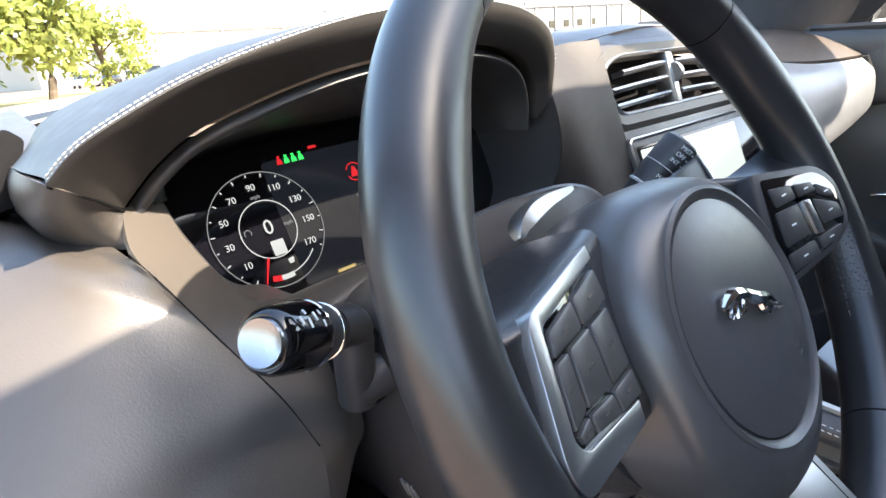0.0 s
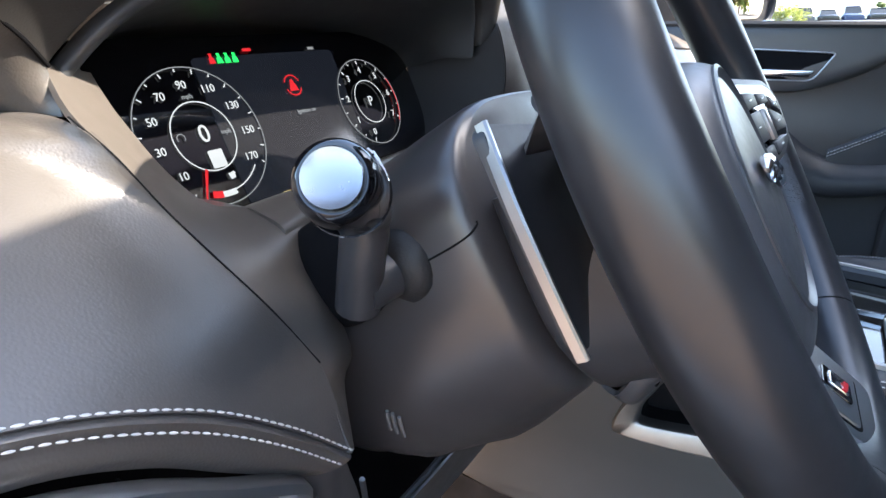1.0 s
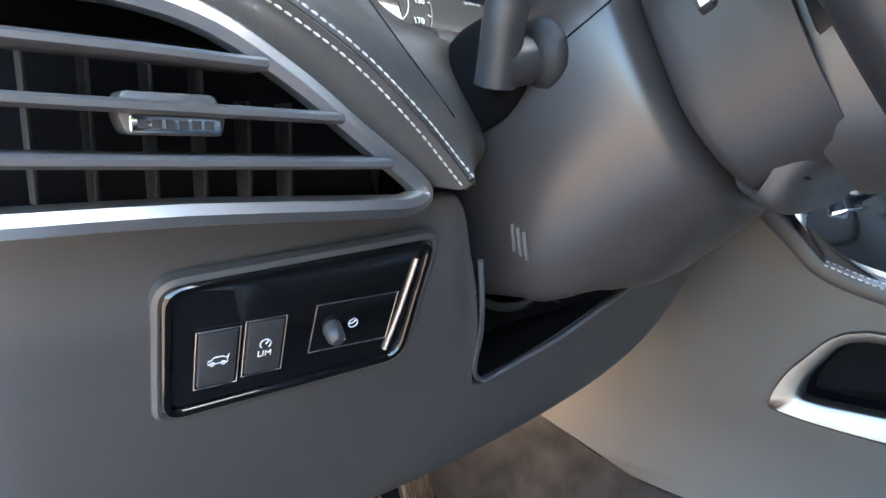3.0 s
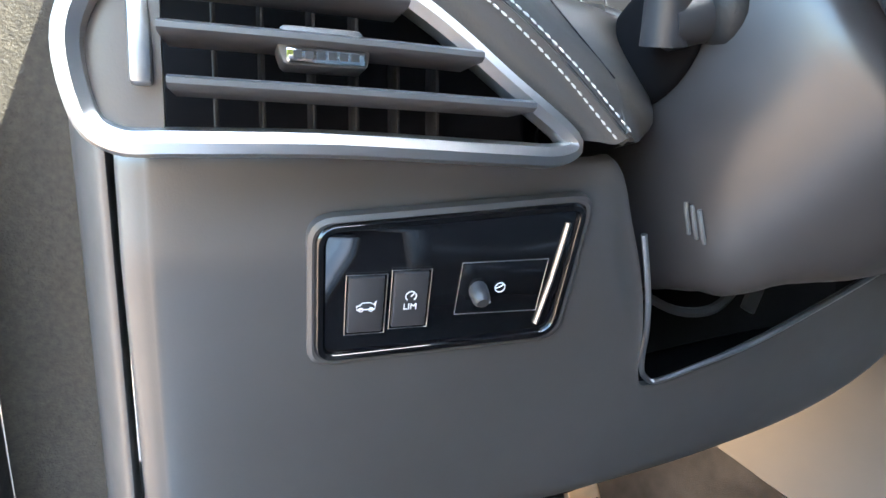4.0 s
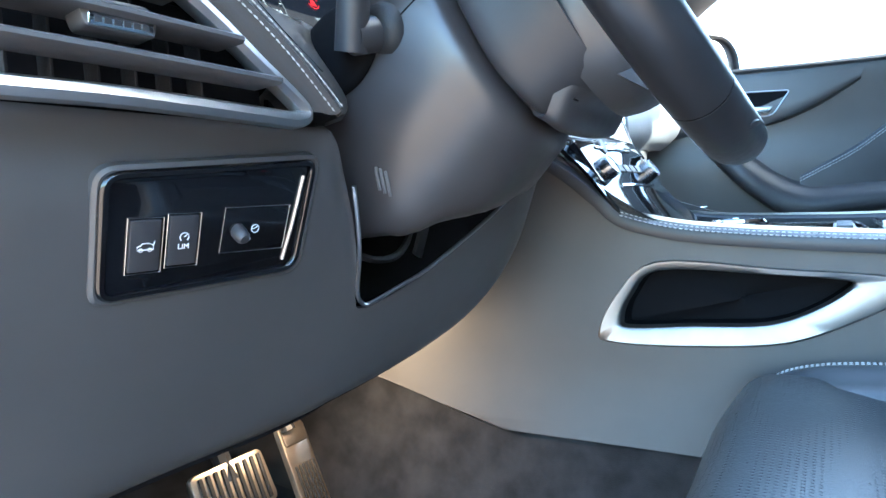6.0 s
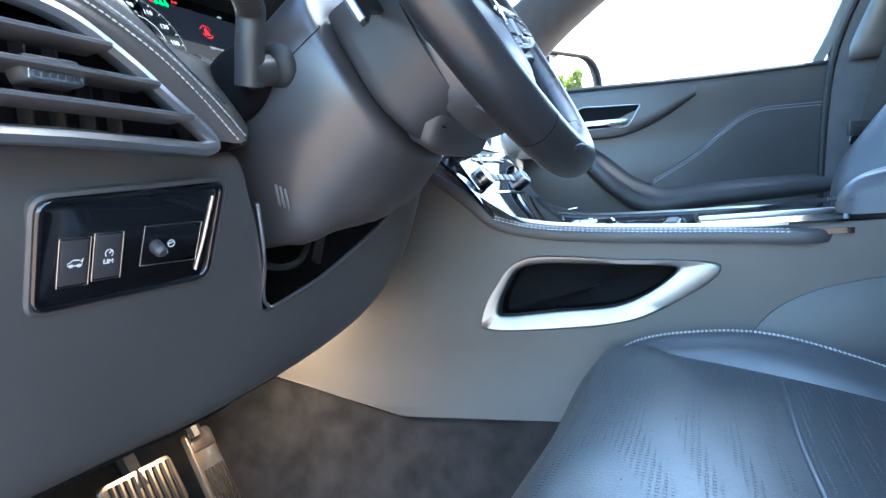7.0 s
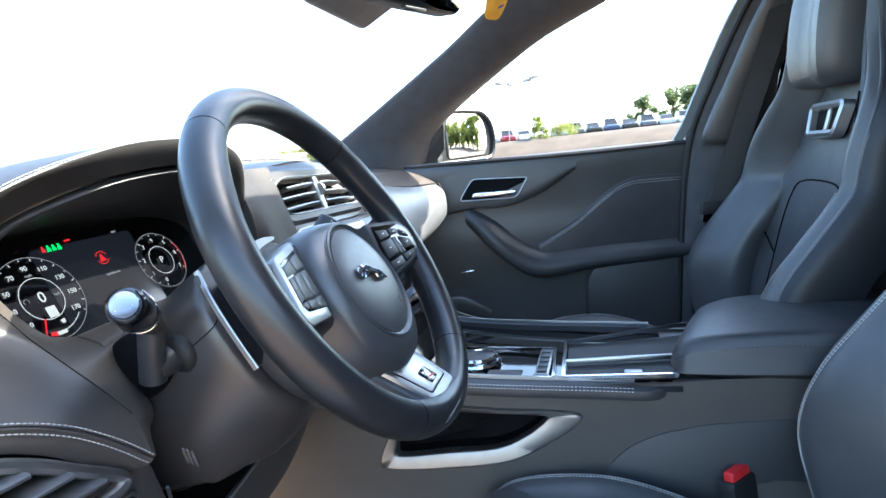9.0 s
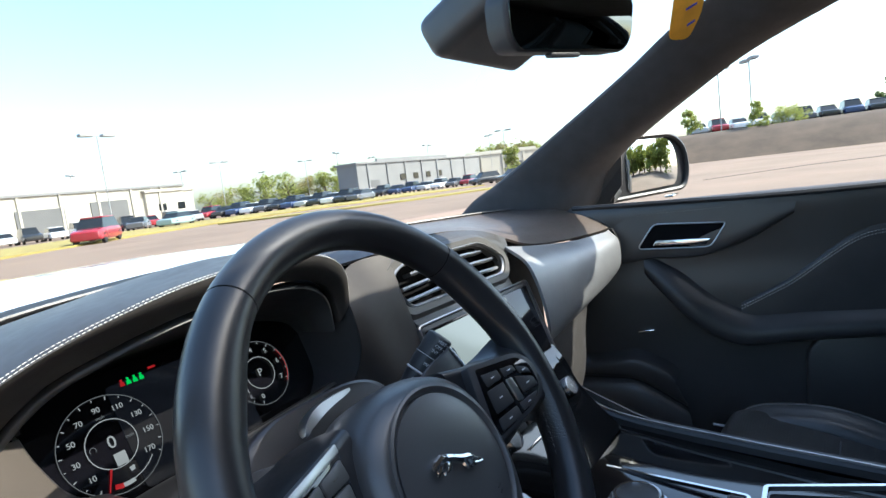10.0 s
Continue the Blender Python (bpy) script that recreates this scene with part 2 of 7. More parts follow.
def rounded(points, r, n=4):
    """A flat outline with its corners rounded; r may be one radius or one for each corner."""
    out = []
    k = len(points)
    for i in range(k):
        p, a, b = Vector(points[i]), Vector(points[i - 1]), Vector(points[(i + 1) % k])
        rr = r[i] if isinstance(r, (list, tuple)) else r
        da, db = (a - p), (b - p)
        rr = min(rr, da.length * 0.48, db.length * 0.48)
        s, e = p + da.normalized() * rr, p + db.normalized() * rr
        for j in range(n + 1):
            t = j / n
            out.append((s * (1 - t) ** 2 + p * 2 * t * (1 - t) + e * t * t))
    return [(v[0], v[1]) for v in out]


def prism(outline, depth, m, bevel=0.0, seg=2, bm=None):
    """A flat outline given depth behind its plane z = 0 of the pose m, its front edge eased."""
    own = bmesh.new()
    front = [own.verts.new((x, y, 0)) for x, y in outline]
    f = own.faces.new(front)
    f.normal_update()
    if f.normal.z < 0:
        f.normal_flip()
    res = bmesh.ops.extrude_face_region(own, geom=[f])
    moved = [v for v in res["geom"] if isinstance(v, bmesh.types.BMVert)]
    bmesh.ops.translate(own, verts=moved, vec=(0, 0, -depth))
    bmesh.ops.recalc_face_normals(own, faces=own.faces)
    if bevel:
        edges = [e for e in own.edges if all(abs(v.co.z) < 1e-7 for v in e.verts)]
        bmesh.ops.bevel(own, geom=edges, offset=bevel, segments=seg, affect="EDGES", profile=0.5, clamp_overlap=True)
    bmesh.ops.transform(own, matrix=m, verts=own.verts)
    if bm is None:
        return own
    return join(bm, own)


def join(bm, other):
    me = bpy.data.meshes.new("joined")
    other.to_mesh(me)
    other.free()
    bm.from_mesh(me)
    bpy.data.meshes.remove(me)
    return bm


def block(size, m, bevel=0.0, seg=2):
    bm = bmesh.new()
    bmesh.ops.create_cube(bm, size=1)
    bmesh.ops.scale(bm, vec=size, verts=bm.verts)
    if bevel:
        bmesh.ops.bevel(bm, geom=list(bm.edges), offset=bevel, segments=seg, affect="EDGES", profile=0.5)
    bmesh.ops.transform(bm, matrix=m, verts=bm.verts)
    return bm


def lathe(profile, m, n=32):
    """Radius and height pairs turned round the local z."""
    rows = [[(r * math.cos(2 * math.pi * i / n), r * math.sin(2 * math.pi * i / n), z) for i in range(n)] for r, z in profile]
    bm, vs = grid(rows, True)
    for loop in (vs[0], vs[-1]):
        bm.faces.new(loop)
    bmesh.ops.remove_doubles(bm, verts=bm.verts, dist=1e-6)
    bmesh.ops.recalc_face_normals(bm, faces=bm.faces)
    bmesh.ops.transform(bm, matrix=m, verts=bm.verts)
    return bm


def facing(origin, right, up):
    """A pose whose x is right, whose y is up and whose z comes out of the plane."""
    x = Vector(right).normalized()
    z = x.cross(Vector(up)).normalized()
    y = z.cross(x)
    m = Matrix((x, y, z)).transposed().to_4x4()
    m.translation = origin
    return m


def along(a, b):
    """A pose at a whose z points to b."""
    m = (Vector(b) - Vector(a)).to_track_quat("Z", "Y").to_matrix().to_4x4()
    m.translation = a
    return m


def thing(name, at, label, category, group="", kind=""):
    ob = new(name)
    ob.location = at
    ob.empty_display_size = 0.02
    return tagged(ob, label, category, group, kind)


def part(name, bm, material, parent=None, label="", sharp=0.7):
    """Links a bmesh, in world places, as one mesh under a thing or a part."""
    bm.normal_update()
    for f in bm.faces:
        f.smooth = True
    for e in bm.edges:
        if len(e.link_faces) == 2 and e.calc_face_angle(0) > sharp:
            e.smooth = False
    me = bpy.data.meshes.new(name)
    bm.to_mesh(me)
    bm.free()
    me.materials.append(material)
    ob = new(name, me)
    if parent is not None:
        top = parent
        shift = Vector()
        while top is not None:
            shift += Vector(top.location)
            top = top.parent
        ob.parent = parent
        if parent.type == "EMPTY":
            ob.matrix_parent_inverse = Matrix.Translation(-shift)
    return tagged(ob, label) if label else ob


def whole(name, bm, material, label, category, group="", kind="", sharp=0.7):
    """A thing of one mesh."""
    return tagged(part(name, bm, material, None, "", sharp), label, category, group, kind)


def stitches(path, length=0.0042, gap=0.0016, r=0.00075, lift=(0, 0, 0.0006)):
    """A row of thread stitches along a line."""
    p = [Vector(q) + Vector(lift) for q in path]
    verts, faces = [], []
    run, wanted, start = 0.0, 0.0, None
    dist = [0.0]
    for a, b in zip(p[:-1], p[1:]):
        dist.append(dist[-1] + (b - a).length)

    def at(d):
        for i in range(len(dist) - 1):
            if d <= dist[i + 1] or i == len(dist) - 2:
                k = (d - dist[i]) / max(1e-9, dist[i + 1] - dist[i])
                return p[i].lerp(p[i + 1], k)

    d = 0.0
    while d + length < dist[-1]:
        a, b = at(d), at(d + length)
        t = (b - a).normalized()
        s = t.cross(Vector((0, 0, 1)))
        s = s.normalized() if s.length > 1e-4 else Vector((1, 0, 0))
        n = s.cross(t)
        k = len(verts)
        for q, w in ((a, 0.45), (a.lerp(b, 0.3), 1.0), (a.lerp(b, 0.7), 1.0), (b, 0.45)):
            for c, h in ((1, 0), (0.5, 0.9), (-0.5, 0.9), (-1, 0), (0, -0.9)):
                verts.append(q + s * (c * r * w) + n * (h * r * w))
        for j in range(3):
            for i in range(5):
                faces.append((k + 5 * j + i, k + 5 * j + (i + 1) % 5, k + 5 * j + 5 + (i + 1) % 5, k + 5 * j + 5 + i))
        faces.append(tuple(k + i for i in reversed(range(5))))
        faces.append(tuple(k + 15 + i for i in range(5)))
        d += length + gap
    me = bpy.data.meshes.new("stitching")
    me.from_pydata([tuple(v) for v in verts], [], faces)
    bm = bmesh.new()
    bm.from_mesh(me)
    bpy.data.meshes.remove(me)
    return bm


def lettering(text, size, m, thick=0.0002, align="CENTER"):
    """Letters of the built-in font as a mesh, centred on the pose m."""
    cu = bpy.data.curves.new("lettering", "FONT")
    cu.body, cu.size, cu.extrude = text, size, thick
    cu.align_x, cu.align_y = align, "CENTER"
    ob = bpy.data.objects.new("lettering", cu)
    me = bpy.data.meshes.new_from_object(ob)
    bm = bmesh.new()
    bm.from_mesh(me)
    bpy.data.meshes.remove(me)
    bpy.data.objects.remove(ob)
    bpy.data.curves.remove(cu)
    bmesh.ops.transform(bm, matrix=m, verts=bm.verts)
    return bm


def T(x, y, z=0.0, turn=0.0):
    return Matrix.Translation((x, y, z)) @ Matrix.Rotation(radians(turn), 4, "Z")


# ---- dashboard ----
dash = thing("dashboard", (0.3, 0.35, 0.9), "black stitched leather dashboard with grey mouldings below the windscreen", "dashboard")

UPPER_STITCH = [(-.372, .176, 1.046), (-.32, .156, 1.055), (-.27, .1484, 1.0521), (-.222, .1445, 1.0314), (-.186, .1400, 1.0045), (-.1555, .1355, .9745)]
LOWER_STITCH = [(-.372, .174, 1.0395), (-.32, .155, 1.0487), (-.27, .1478, 1.0455), (-.226, .1431, 1.0258), (-.193, .1396, 1.0012), (-.1623, .1365, .9715)]
VENT_EDGE = [(-.371, .170, 1.030), (-.32, .152, 1.0400), (-.272, .1485, 1.0355), (-.237, .1475, 1.0190), (-.208, .1460, .9970), (-.1774, .1450, .9735)]
SEAM = [(-.1555, .1355, .9745), (-.143, .163, 1.004), (-.150, .184, 1.029), (-.163, .200, 1.055), (-.174, .213, 1.077), (-.186, .222, 1.101), (-.194, .234, 1.116)]

pad_rows = [
    UPPER_STITCH,
    [(-.376, .200, 1.034), (-.32, .182, 1.070), (-.27, .174, 1.067), (-.222, .168, 1.051), (-.180, .166, 1.027), (-.143, .163, 1.004)],
    [(-.379, .232, 1.040), (-.32, .213, 1.085), (-.27, .203, 1.083), (-.222, .194, 1.071), (-.184, .189, 1.051), (-.150, .184, 1.029)],
    [(-.379, .268, 1.056), (-.32, .246, 1.099), (-.27, .233, 1.098), (-.225, .218, 1.090), (-.193, .208, 1.074), (-.163, .200, 1.055)],
    [(-.379, .315, 1.082), (-.32, .285, 1.111), (-.27, .264, 1.111), (-.228, .241, 1.106), (-.200, .226, 1.094), (-.174, .213, 1.077)],
    [(-.379, .40, 1.118), (-.32, .345, 1.121), (-.27, .310, 1.121), (-.232, .270, 1.119), (-.208, .244, 1.112), (-.186, .222, 1.101)],
    [(-.379, .50, 1.127), (-.32, .45, 1.128), (-.27, .40, 1.128), (-.236, .33, 1.129), (-.214, .28, 1.118), (-.194, .234, 1.114)],
    [(-.379, .53, 1.128), (-.32, .49, 1.129), (-.27, .45, 1.129), (-.236, .38, 1.127), (-.215, .32, 1.121), (-.196, .265, 1.117)],
    [(-.379, .57, 1.129), (-.32, .56, 1.131), (-.27, .54, 1.131), (-.238, .48, 1.128), (-.218, .42, 1.123), (-.198, .36, 1.118)],
    [(-.379, .62, 1.130), (-.32, .64, 1.133), (-.27, .64, 1.135), (-.240, .63, 1.135), (-.220, .60, 1.125), (-.200, .58, 1.120)],
]
part("upper_pad", loft(pad_rows, 6, 6, 0.004), DASH_LEATHER, dash)
roll_rows = [[(x, y + .001, z - .001) for x, y, z in UPPER_STITCH],
             [((a[0] + b[0]) / 2, (a[1] + b[1]) / 2 - .0022, (a[2] + b[2]) / 2 + .0012) for a, b in zip(UPPER_STITCH, LOWER_STITCH)],
             LOWER_STITCH,
             [((a[0] + b[0]) / 2, (a[1] + b[1]) / 2 - .002, (a[2] + b[2]) / 2) for a, b in zip(LOWER_STITCH, VENT_EDGE)],
             VENT_EDGE]
part("padded_roll", loft(roll_rows, 6, 3, 0.004), DASH_LEATHER, dash, "stitched leather roll over the vent")
for line in (UPPER_STITCH, LOWER_STITCH):
    tagged(part("stitching", stitches([q + Vector((0, -.0012, .0008)) for q in crom(line, 10)], 0.0030, 0.0010, 0.0005), THREAD, dash, "pale contrast stitching"), kind="stuff")

# moulding between the seam and the steering column
surround_rows = [
    [(-.1575, .1345, .9765), (-.1550, .1355, .9752), (-.1520, .1375, .9735)],
    [(-.1500, .1500, .9910), (-.1340, .1605, .9870), (-.1180, .1720, .9785)],
    [(-.1430, .1630, 1.0040), (-.1245, .1690, 1.0010), (-.1060, .1770, .9930)],
    [(-.1500, .1840, 1.0290), (-.1240, .1930, 1.0310), (-.0970, .2095, 1.0330)],
    [(-.1570, .1930, 1.0440), (-.1280, .2020, 1.0480), (-.0958, .2164, 1.0507)],
    [(-.1630, .2000, 1.0550), (-.1390, .2170, 1.0590), (-.1130, .2380, 1.0605)],
    [(-.1685, .2070, 1.0670), (-.1510, .2230, 1.0690), (-.1310, .2435, 1.0660)],
    [(-.1740, .2130, 1.0770), (-.1605, .2320, 1.0815), (-.1450, .2525, 1.0840)],
    [(-.1860, .2220, 1.1010), (-.1715, .2420, 1.1050), (-.1555, .2625, 1.1080)],
    [(-.1920, .2360, 1.1180), (-.1755, .2530, 1.1195), (-.1590, .2680, 1.1200)],
    [(-.1853, .2620, 1.1353), (-.1730, .2680, 1.1330), (-.1610, .2728, 1.1305)]]
part("column_surround", loft(surround_rows, 5, 4, 0.0025), DASH_TRIM, dash)
edge = crom([r[2] for r in surround_rows], 4)
back = [q + Vector((.006, .022, -.002)) if k < 20 else q + Vector((.006, .040, -.002)) for k, q in enumerate(edge)]
part("surround_return", grid([edge, [a.lerp(b, .08) + Vector((.0012, 0, -.0006)) for a, b in zip(edge, back)], back])[0], SHROUD, dash)
part("surround_seam", tube([q + Vector((.0002, -.0001, .0002)) for q in crom(SEAM[1:], 5)], .00045, 5), DARK, dash)
LEDGE_BACK = [(-.113, .2385, 1.0605), (-.08, .242, 1.0612), (-.046, .2425, 1.062), (0, .2455, 1.0638), (.06, .2505, 1.066), (.12, .256, 1.068), (.18, .263, 1.070), (.222, .270, 1.072)]
LEDGE_WIDE = [.028, .020, .013, .011, .010, .010, .010, .010]
lip_rows = [[(x, y - w - .002, z - .020) for (x, y, z), w in zip(LEDGE_BACK, LEDGE_WIDE)], [(x, y - w, z - .0075) for (x, y, z), w in zip(LEDGE_BACK, LEDGE_WIDE)], [(x, y - w * .5, z - .0022) for (x, y, z), w in zip(LEDGE_BACK, LEDGE_WIDE)],
            LEDGE_BACK, [(x, y + .012, z - .006) for x, y, z in LEDGE_BACK], [(x, y + .040, z - .030) for x, y, z in LEDGE_BACK]]
part("cluster_ledge", loft(lip_rows, 5, 4, 0.002), DASH_TRIM, dash)
part("ledge_strip", sweep(crom([(x, y - .0045, z + .0002) for x, y, z in LEDGE_BACK[2:]], 6), [(-.0045, -.003), (.0045, -.001), (.0045, .0014), (-.0045, -.0006)]), SATIN, dash, "satin silver strip under the cluster")

# lower knee panel
def knee_y(x, z):
    return (.4553 - .0883 * x - .3437 * z) / .9349


KNEE_NORMAL = Vector((-.0883, -.9349, -.3437)).normalized()
knee_cols = [(-.3545, .966, .742, .018), (-.3530, .967, .744, .0095), (-.3490, .967, .746, .0045), (-.3440, .967, .748, .0014), (-.337, .967, .750, 0), (-.30, .967, .752, 0), (-.22, .967, .757, 0), (-.165, .967, .758, 0), (-.146, .967, .759, 0), (-.132, .940, .760, 0), (-.118, .908, .762, 0), (-.109, .880, .764, 0),
             (-.103, .853, .766, 0), (-.090, .843, .768, 0), (-.03, .862, .778, 0), (.04, .900, .797, 0), (.085, .930, .825, 0), (.118, .950, .862, .006), (.138, .955, .905, .016)]
knee_rows = []
for k, (f, e) in enumerate(((0, .0130), (.02, .0100), (.07, .0075), (.13, .0040), (.19, .0006), (.26, 0), (.40, 0), (.58, 0), (.76, 0), (.90, .001), (.97, .0045), (1, .012))):
    row = []
    for x, hi, lo, back in knee_cols:
        z = hi + (lo - hi) * f
        deep = e * (1.0 if k > 4 else max(0.0, min(1.0, (-.11 - x) / .05)))
        row.append((x, knee_y(x, z) + back + deep + (.004 if k == 0 and x >= -.146 else 0), z))
    knee_rows.append(row)
part("knee_panel", loft(knee_rows, 4, 3, 0.006), SOFT, dash, "dark grey knee panel")
# underside coloured near-black, so its shade is in the material
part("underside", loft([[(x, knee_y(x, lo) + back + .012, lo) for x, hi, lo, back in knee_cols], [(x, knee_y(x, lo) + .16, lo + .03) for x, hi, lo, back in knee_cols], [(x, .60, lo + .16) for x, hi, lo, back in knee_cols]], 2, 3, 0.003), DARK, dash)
part("pocket_lip", tube([(x, knee_y(x, z) - .0015, z + .001) for x, z in ((-.128, .930), (-.116, .902), (-.108, .878), (-.1035, .855), (-.097, .846), (-.088, .8435), (-.06, .852), (-.03, .862), (.005, .880), (.04, .900), (.062, .915))], .0016, 6, smooth=4), BRUSHED, dash)
# near-black sheet that stands for the shade behind the column
part("column_shade_sheet", loft([[(-.16, .20, .99), (-.05, .30, 1.0), (.06, .30, 1.0), (.16, .20, .99)], [(-.15, .22, .90), (-.05, .33, .90), (.06, .33, .90), (.15, .22, .92)], [(-.11, .215, .835), (-.05, .28, .82), (.06, .28, .83), (.14, .19, .87)]], 4, 4, 0.003), DARK, dash)

part("column_bracket", tube([(-.060, .235, .885), (-.035, .225, .872), (-.005, .222, .872), (.020, .225, .888), (.035, .235, .905)], .0035, 6, smooth=4), PLASTIC, dash)
part("column_bracket", block((.012, .004, .050), Matrix.Translation((.028, .214, .892)) @ Matrix.Rotation(radians(28), 4, "Y"), .001), PLASTIC, dash)

# binnacle hood
HOOD_STITCH = [(-.2195, .2285, 1.1600), (-.2090, .219, 1.1715), (-.193, .211, 1.1820), (-.158, .203, 1.1980), (-.115, .1925, 1.2115), (-.06, .187, 1.2225), (0, .187, 1.2270), (.046, .189, 1.2265), (.086, .194, 1.2190), (.116, .202, 1.2070), (.134, .211, 1.1890), (.143, .221, 1.1630)]
HOOD_EDGE = [(-.1865, .2575, 1.1355), (-.180, .256, 1.1425), (-.168, .2475, 1.1560), (-.148, .239, 1.1705), (-.120, .222, 1.1835), (-.07, .208, 1.1970), (0, .206, 1.2040), (.045, .207, 1.2035), (.083, .212, 1.1970), (.111, .2185, 1.1850), (.127, .225, 1.1670), (.134, .230, 1.1400)]
hood_rows = [
    [(x * .985, y + .010, z + .001) for x, y, z in HOOD_EDGE],
    [(x * .996, y + .003, z - .0004) for x, y, z in HOOD_EDGE],
    [(x, y - .0010, z + .0012) for x, y, z in HOOD_EDGE],
    [((a[0] + b[0]) / 2 - .002 * (1 if a[0] < -.1 else 0), (a[1] + b[1]) / 2 - .0045, (a[2] + b[2]) / 2 + .001) for a, b in zip(HOOD_EDGE, HOOD_STITCH)],
    [(x, y - .0008, z - .0012) for x, y, z in HOOD_STITCH],
    [(x * 1.001, y + .006, z + .0022) for x, y, z in HOOD_STITCH],
    [(-.2235, .275, 1.1620), (-.2100, .262, 1.1750), (-.192, .262, 1.1855), (-.160, .254, 1.2010), (-.118, .250, 1.2140), (-.06, .250, 1.2230), (0, .250, 1.2300), (.048, .252, 1.2300), (.089, .256, 1.2235), (.120, .262, 1.2120), (.141, .268, 1.1970), (.154, .276, 1.1760)],
    [(-.2215, .320, 1.1605), (-.2090, .310, 1.1730), (-.195, .305, 1.1830), (-.165, .300, 1.1970), (-.12, .300, 1.2100), (-.06, .300, 1.2205), (0, .300, 1.2290), (.05, .300, 1.2300), (.092, .302, 1.2240), (.125, .306, 1.2130), (.150, .312, 1.2000), (.168, .318, 1.1860)],
    [(-.205, .40, 1.150), (-.198, .40, 1.168), (-.186, .40, 1.180), (-.16, .40, 1.190), (-.12, .40, 1.198), (-.06, .40, 1.206), (0, .40, 1.214), (.06, .40, 1.214), (.11, .40, 1.210), (.15, .40, 1.204), (.19, .40, 1.197), (.22, .40, 1.19)],
    [(-.175, .54, 1.13), (-.17, .55, 1.148), (-.16, .56, 1.158), (-.145, .57, 1.163), (-.11, .58, 1.167), (-.06, .58, 1.172), (0, .59, 1.180), (.06, .59, 1.185), (.12, .60, 1.188), (.17, .60, 1.188), (.20, .60, 1.187), (.22, .60, 1.18)],
]
part("binnacle_hood", loft(hood_rows, 5, 4, 0.0), HOOD_LEATHER, dash, "leather binnacle hood")
lining_rows = [
    [(x * .978, y + .010, z - .0030) for x, y, z in HOOD_EDGE],
    [(x * .965, y + .0050, z - .0060) for x, y, z in HOOD_EDGE],
    [(x * .950, y + .0075, z - .0100) for x, y, z in HOOD_EDGE],
    [(-.172, .276, 1.130), (-.168, .275, 1.136), (-.158, .270, 1.147), (-.138, .262, 1.158), (-.108, .254, 1.168), (-.06, .248, 1.177), (0, .246, 1.182), (.045, .247, 1.181), (.080, .250, 1.175), (.104, .254, 1.165), (.118, .258, 1.150), (.124, .262, 1.130)],
    [(-.150, .300, 1.126), (-.150, .302, 1.133), (-.146, .306, 1.140), (-.13, .310, 1.148), (-.10, .313, 1.154), (-.06, .314, 1.157), (0, .314, 1.158), (.045, .314, 1.157), (.075, .313, 1.154), (.105, .310, 1.148), (.130, .305, 1.138), (.140, .30, 1.123)],
    [(x * .98, .338, z) for x, z in ((-.150, 1.118), (-.150, 1.124), (-.146, 1.130), (-.13, 1.136), (-.10, 1.141), (-.06, 1.144), (0, 1.145), (.045, 1.144), (.075, 1.141), (.105, 1.136), (.130, 1.128), (.140, 1.115))],
    [(x * .97, .345, 1.075) for x in (-.150, -.150, -.146, -.13, -.10, -.06, 0, .045, .075, .105, .130, .140)],
]
part("hood_lining", loft(lining_rows, 5, 4, 0.0), LINING, dash, "dark moulded lining inside the hood")
for off in (0.0, 0.0034):
    tagged(part("stitching", stitches([q + Vector((0, off - .0008, .0010 + off * .35)) for q in crom(HOOD_STITCH, 8)], 0.0027, 0.0009, 0.00045), THREAD, dash, "pale contrast stitching"), kind="stuff")
# the flare of the hood turns in below its crease to meet the pad
shoulder_rows = [[(-.1888, .2480, 1.1150), (-.204, .271, 1.1150), (-.2175, .297, 1.1190), (-.221, .33, 1.1225), (-.222, .40, 1.1260)],
                 [(-.1882, .2515, 1.1230), (-.2045, .2585, 1.1260), (-.2225, .276, 1.1320), (-.2265, .32, 1.1370), (-.223, .40, 1.1390)],
                 [(-.1872, .2550, 1.1310), (-.2035, .2490, 1.1375), (-.2225, .248, 1.1465), (-.2270, .30, 1.1510), (-.220, .40, 1.1490)],
                 [(-.1864, .2568, 1.1347), (-.2008, .2430, 1.1466), (-.2195, .2300, 1.1588), (-.2238, .285, 1.1610), (-.217, .40, 1.1560)]]
part("hood_underside", loft(shoulder_rows, 6, 5, 0.003), DASH_LEATHER, dash)
part("hood_crease", tube([(-.1860, .2563, 1.1345), (-.2008, .2420, 1.1464), (-.2198, .2292, 1.1586)], .0010, 6, smooth=5), DARK, dash)
# raised left end of the dash top, with its rolled edge and the slot beside the hood
end_rows = [[(x, y + dy, z + dz) for x, y, z in ((-.184, .412, 1.149), (-.22, .402, 1.143), (-.28, .392, 1.136), (-.34, .382, 1.130), (-.380, .376, 1.126))] for dy, dz in ((.010, -.010), (0, 0), (-.004, .006), (.006, .012), (.05, .021), (.15, .034))]
part("dash_end_top", loft(end_rows, 5, 5, 0.004), DASH_LEATHER, dash, "raised leather end of the dash top")
part("demister_slot", prism(rounded([(-.024, -.024), (.004, -.020), (.020, .018), (.012, .026), (.004, .022), (-.004, .004)], .003, 3), .05, facing((-.2290, .330, 1.1560), (1, .1, 0), (0, .35, 1)), .001), DARK, dash)
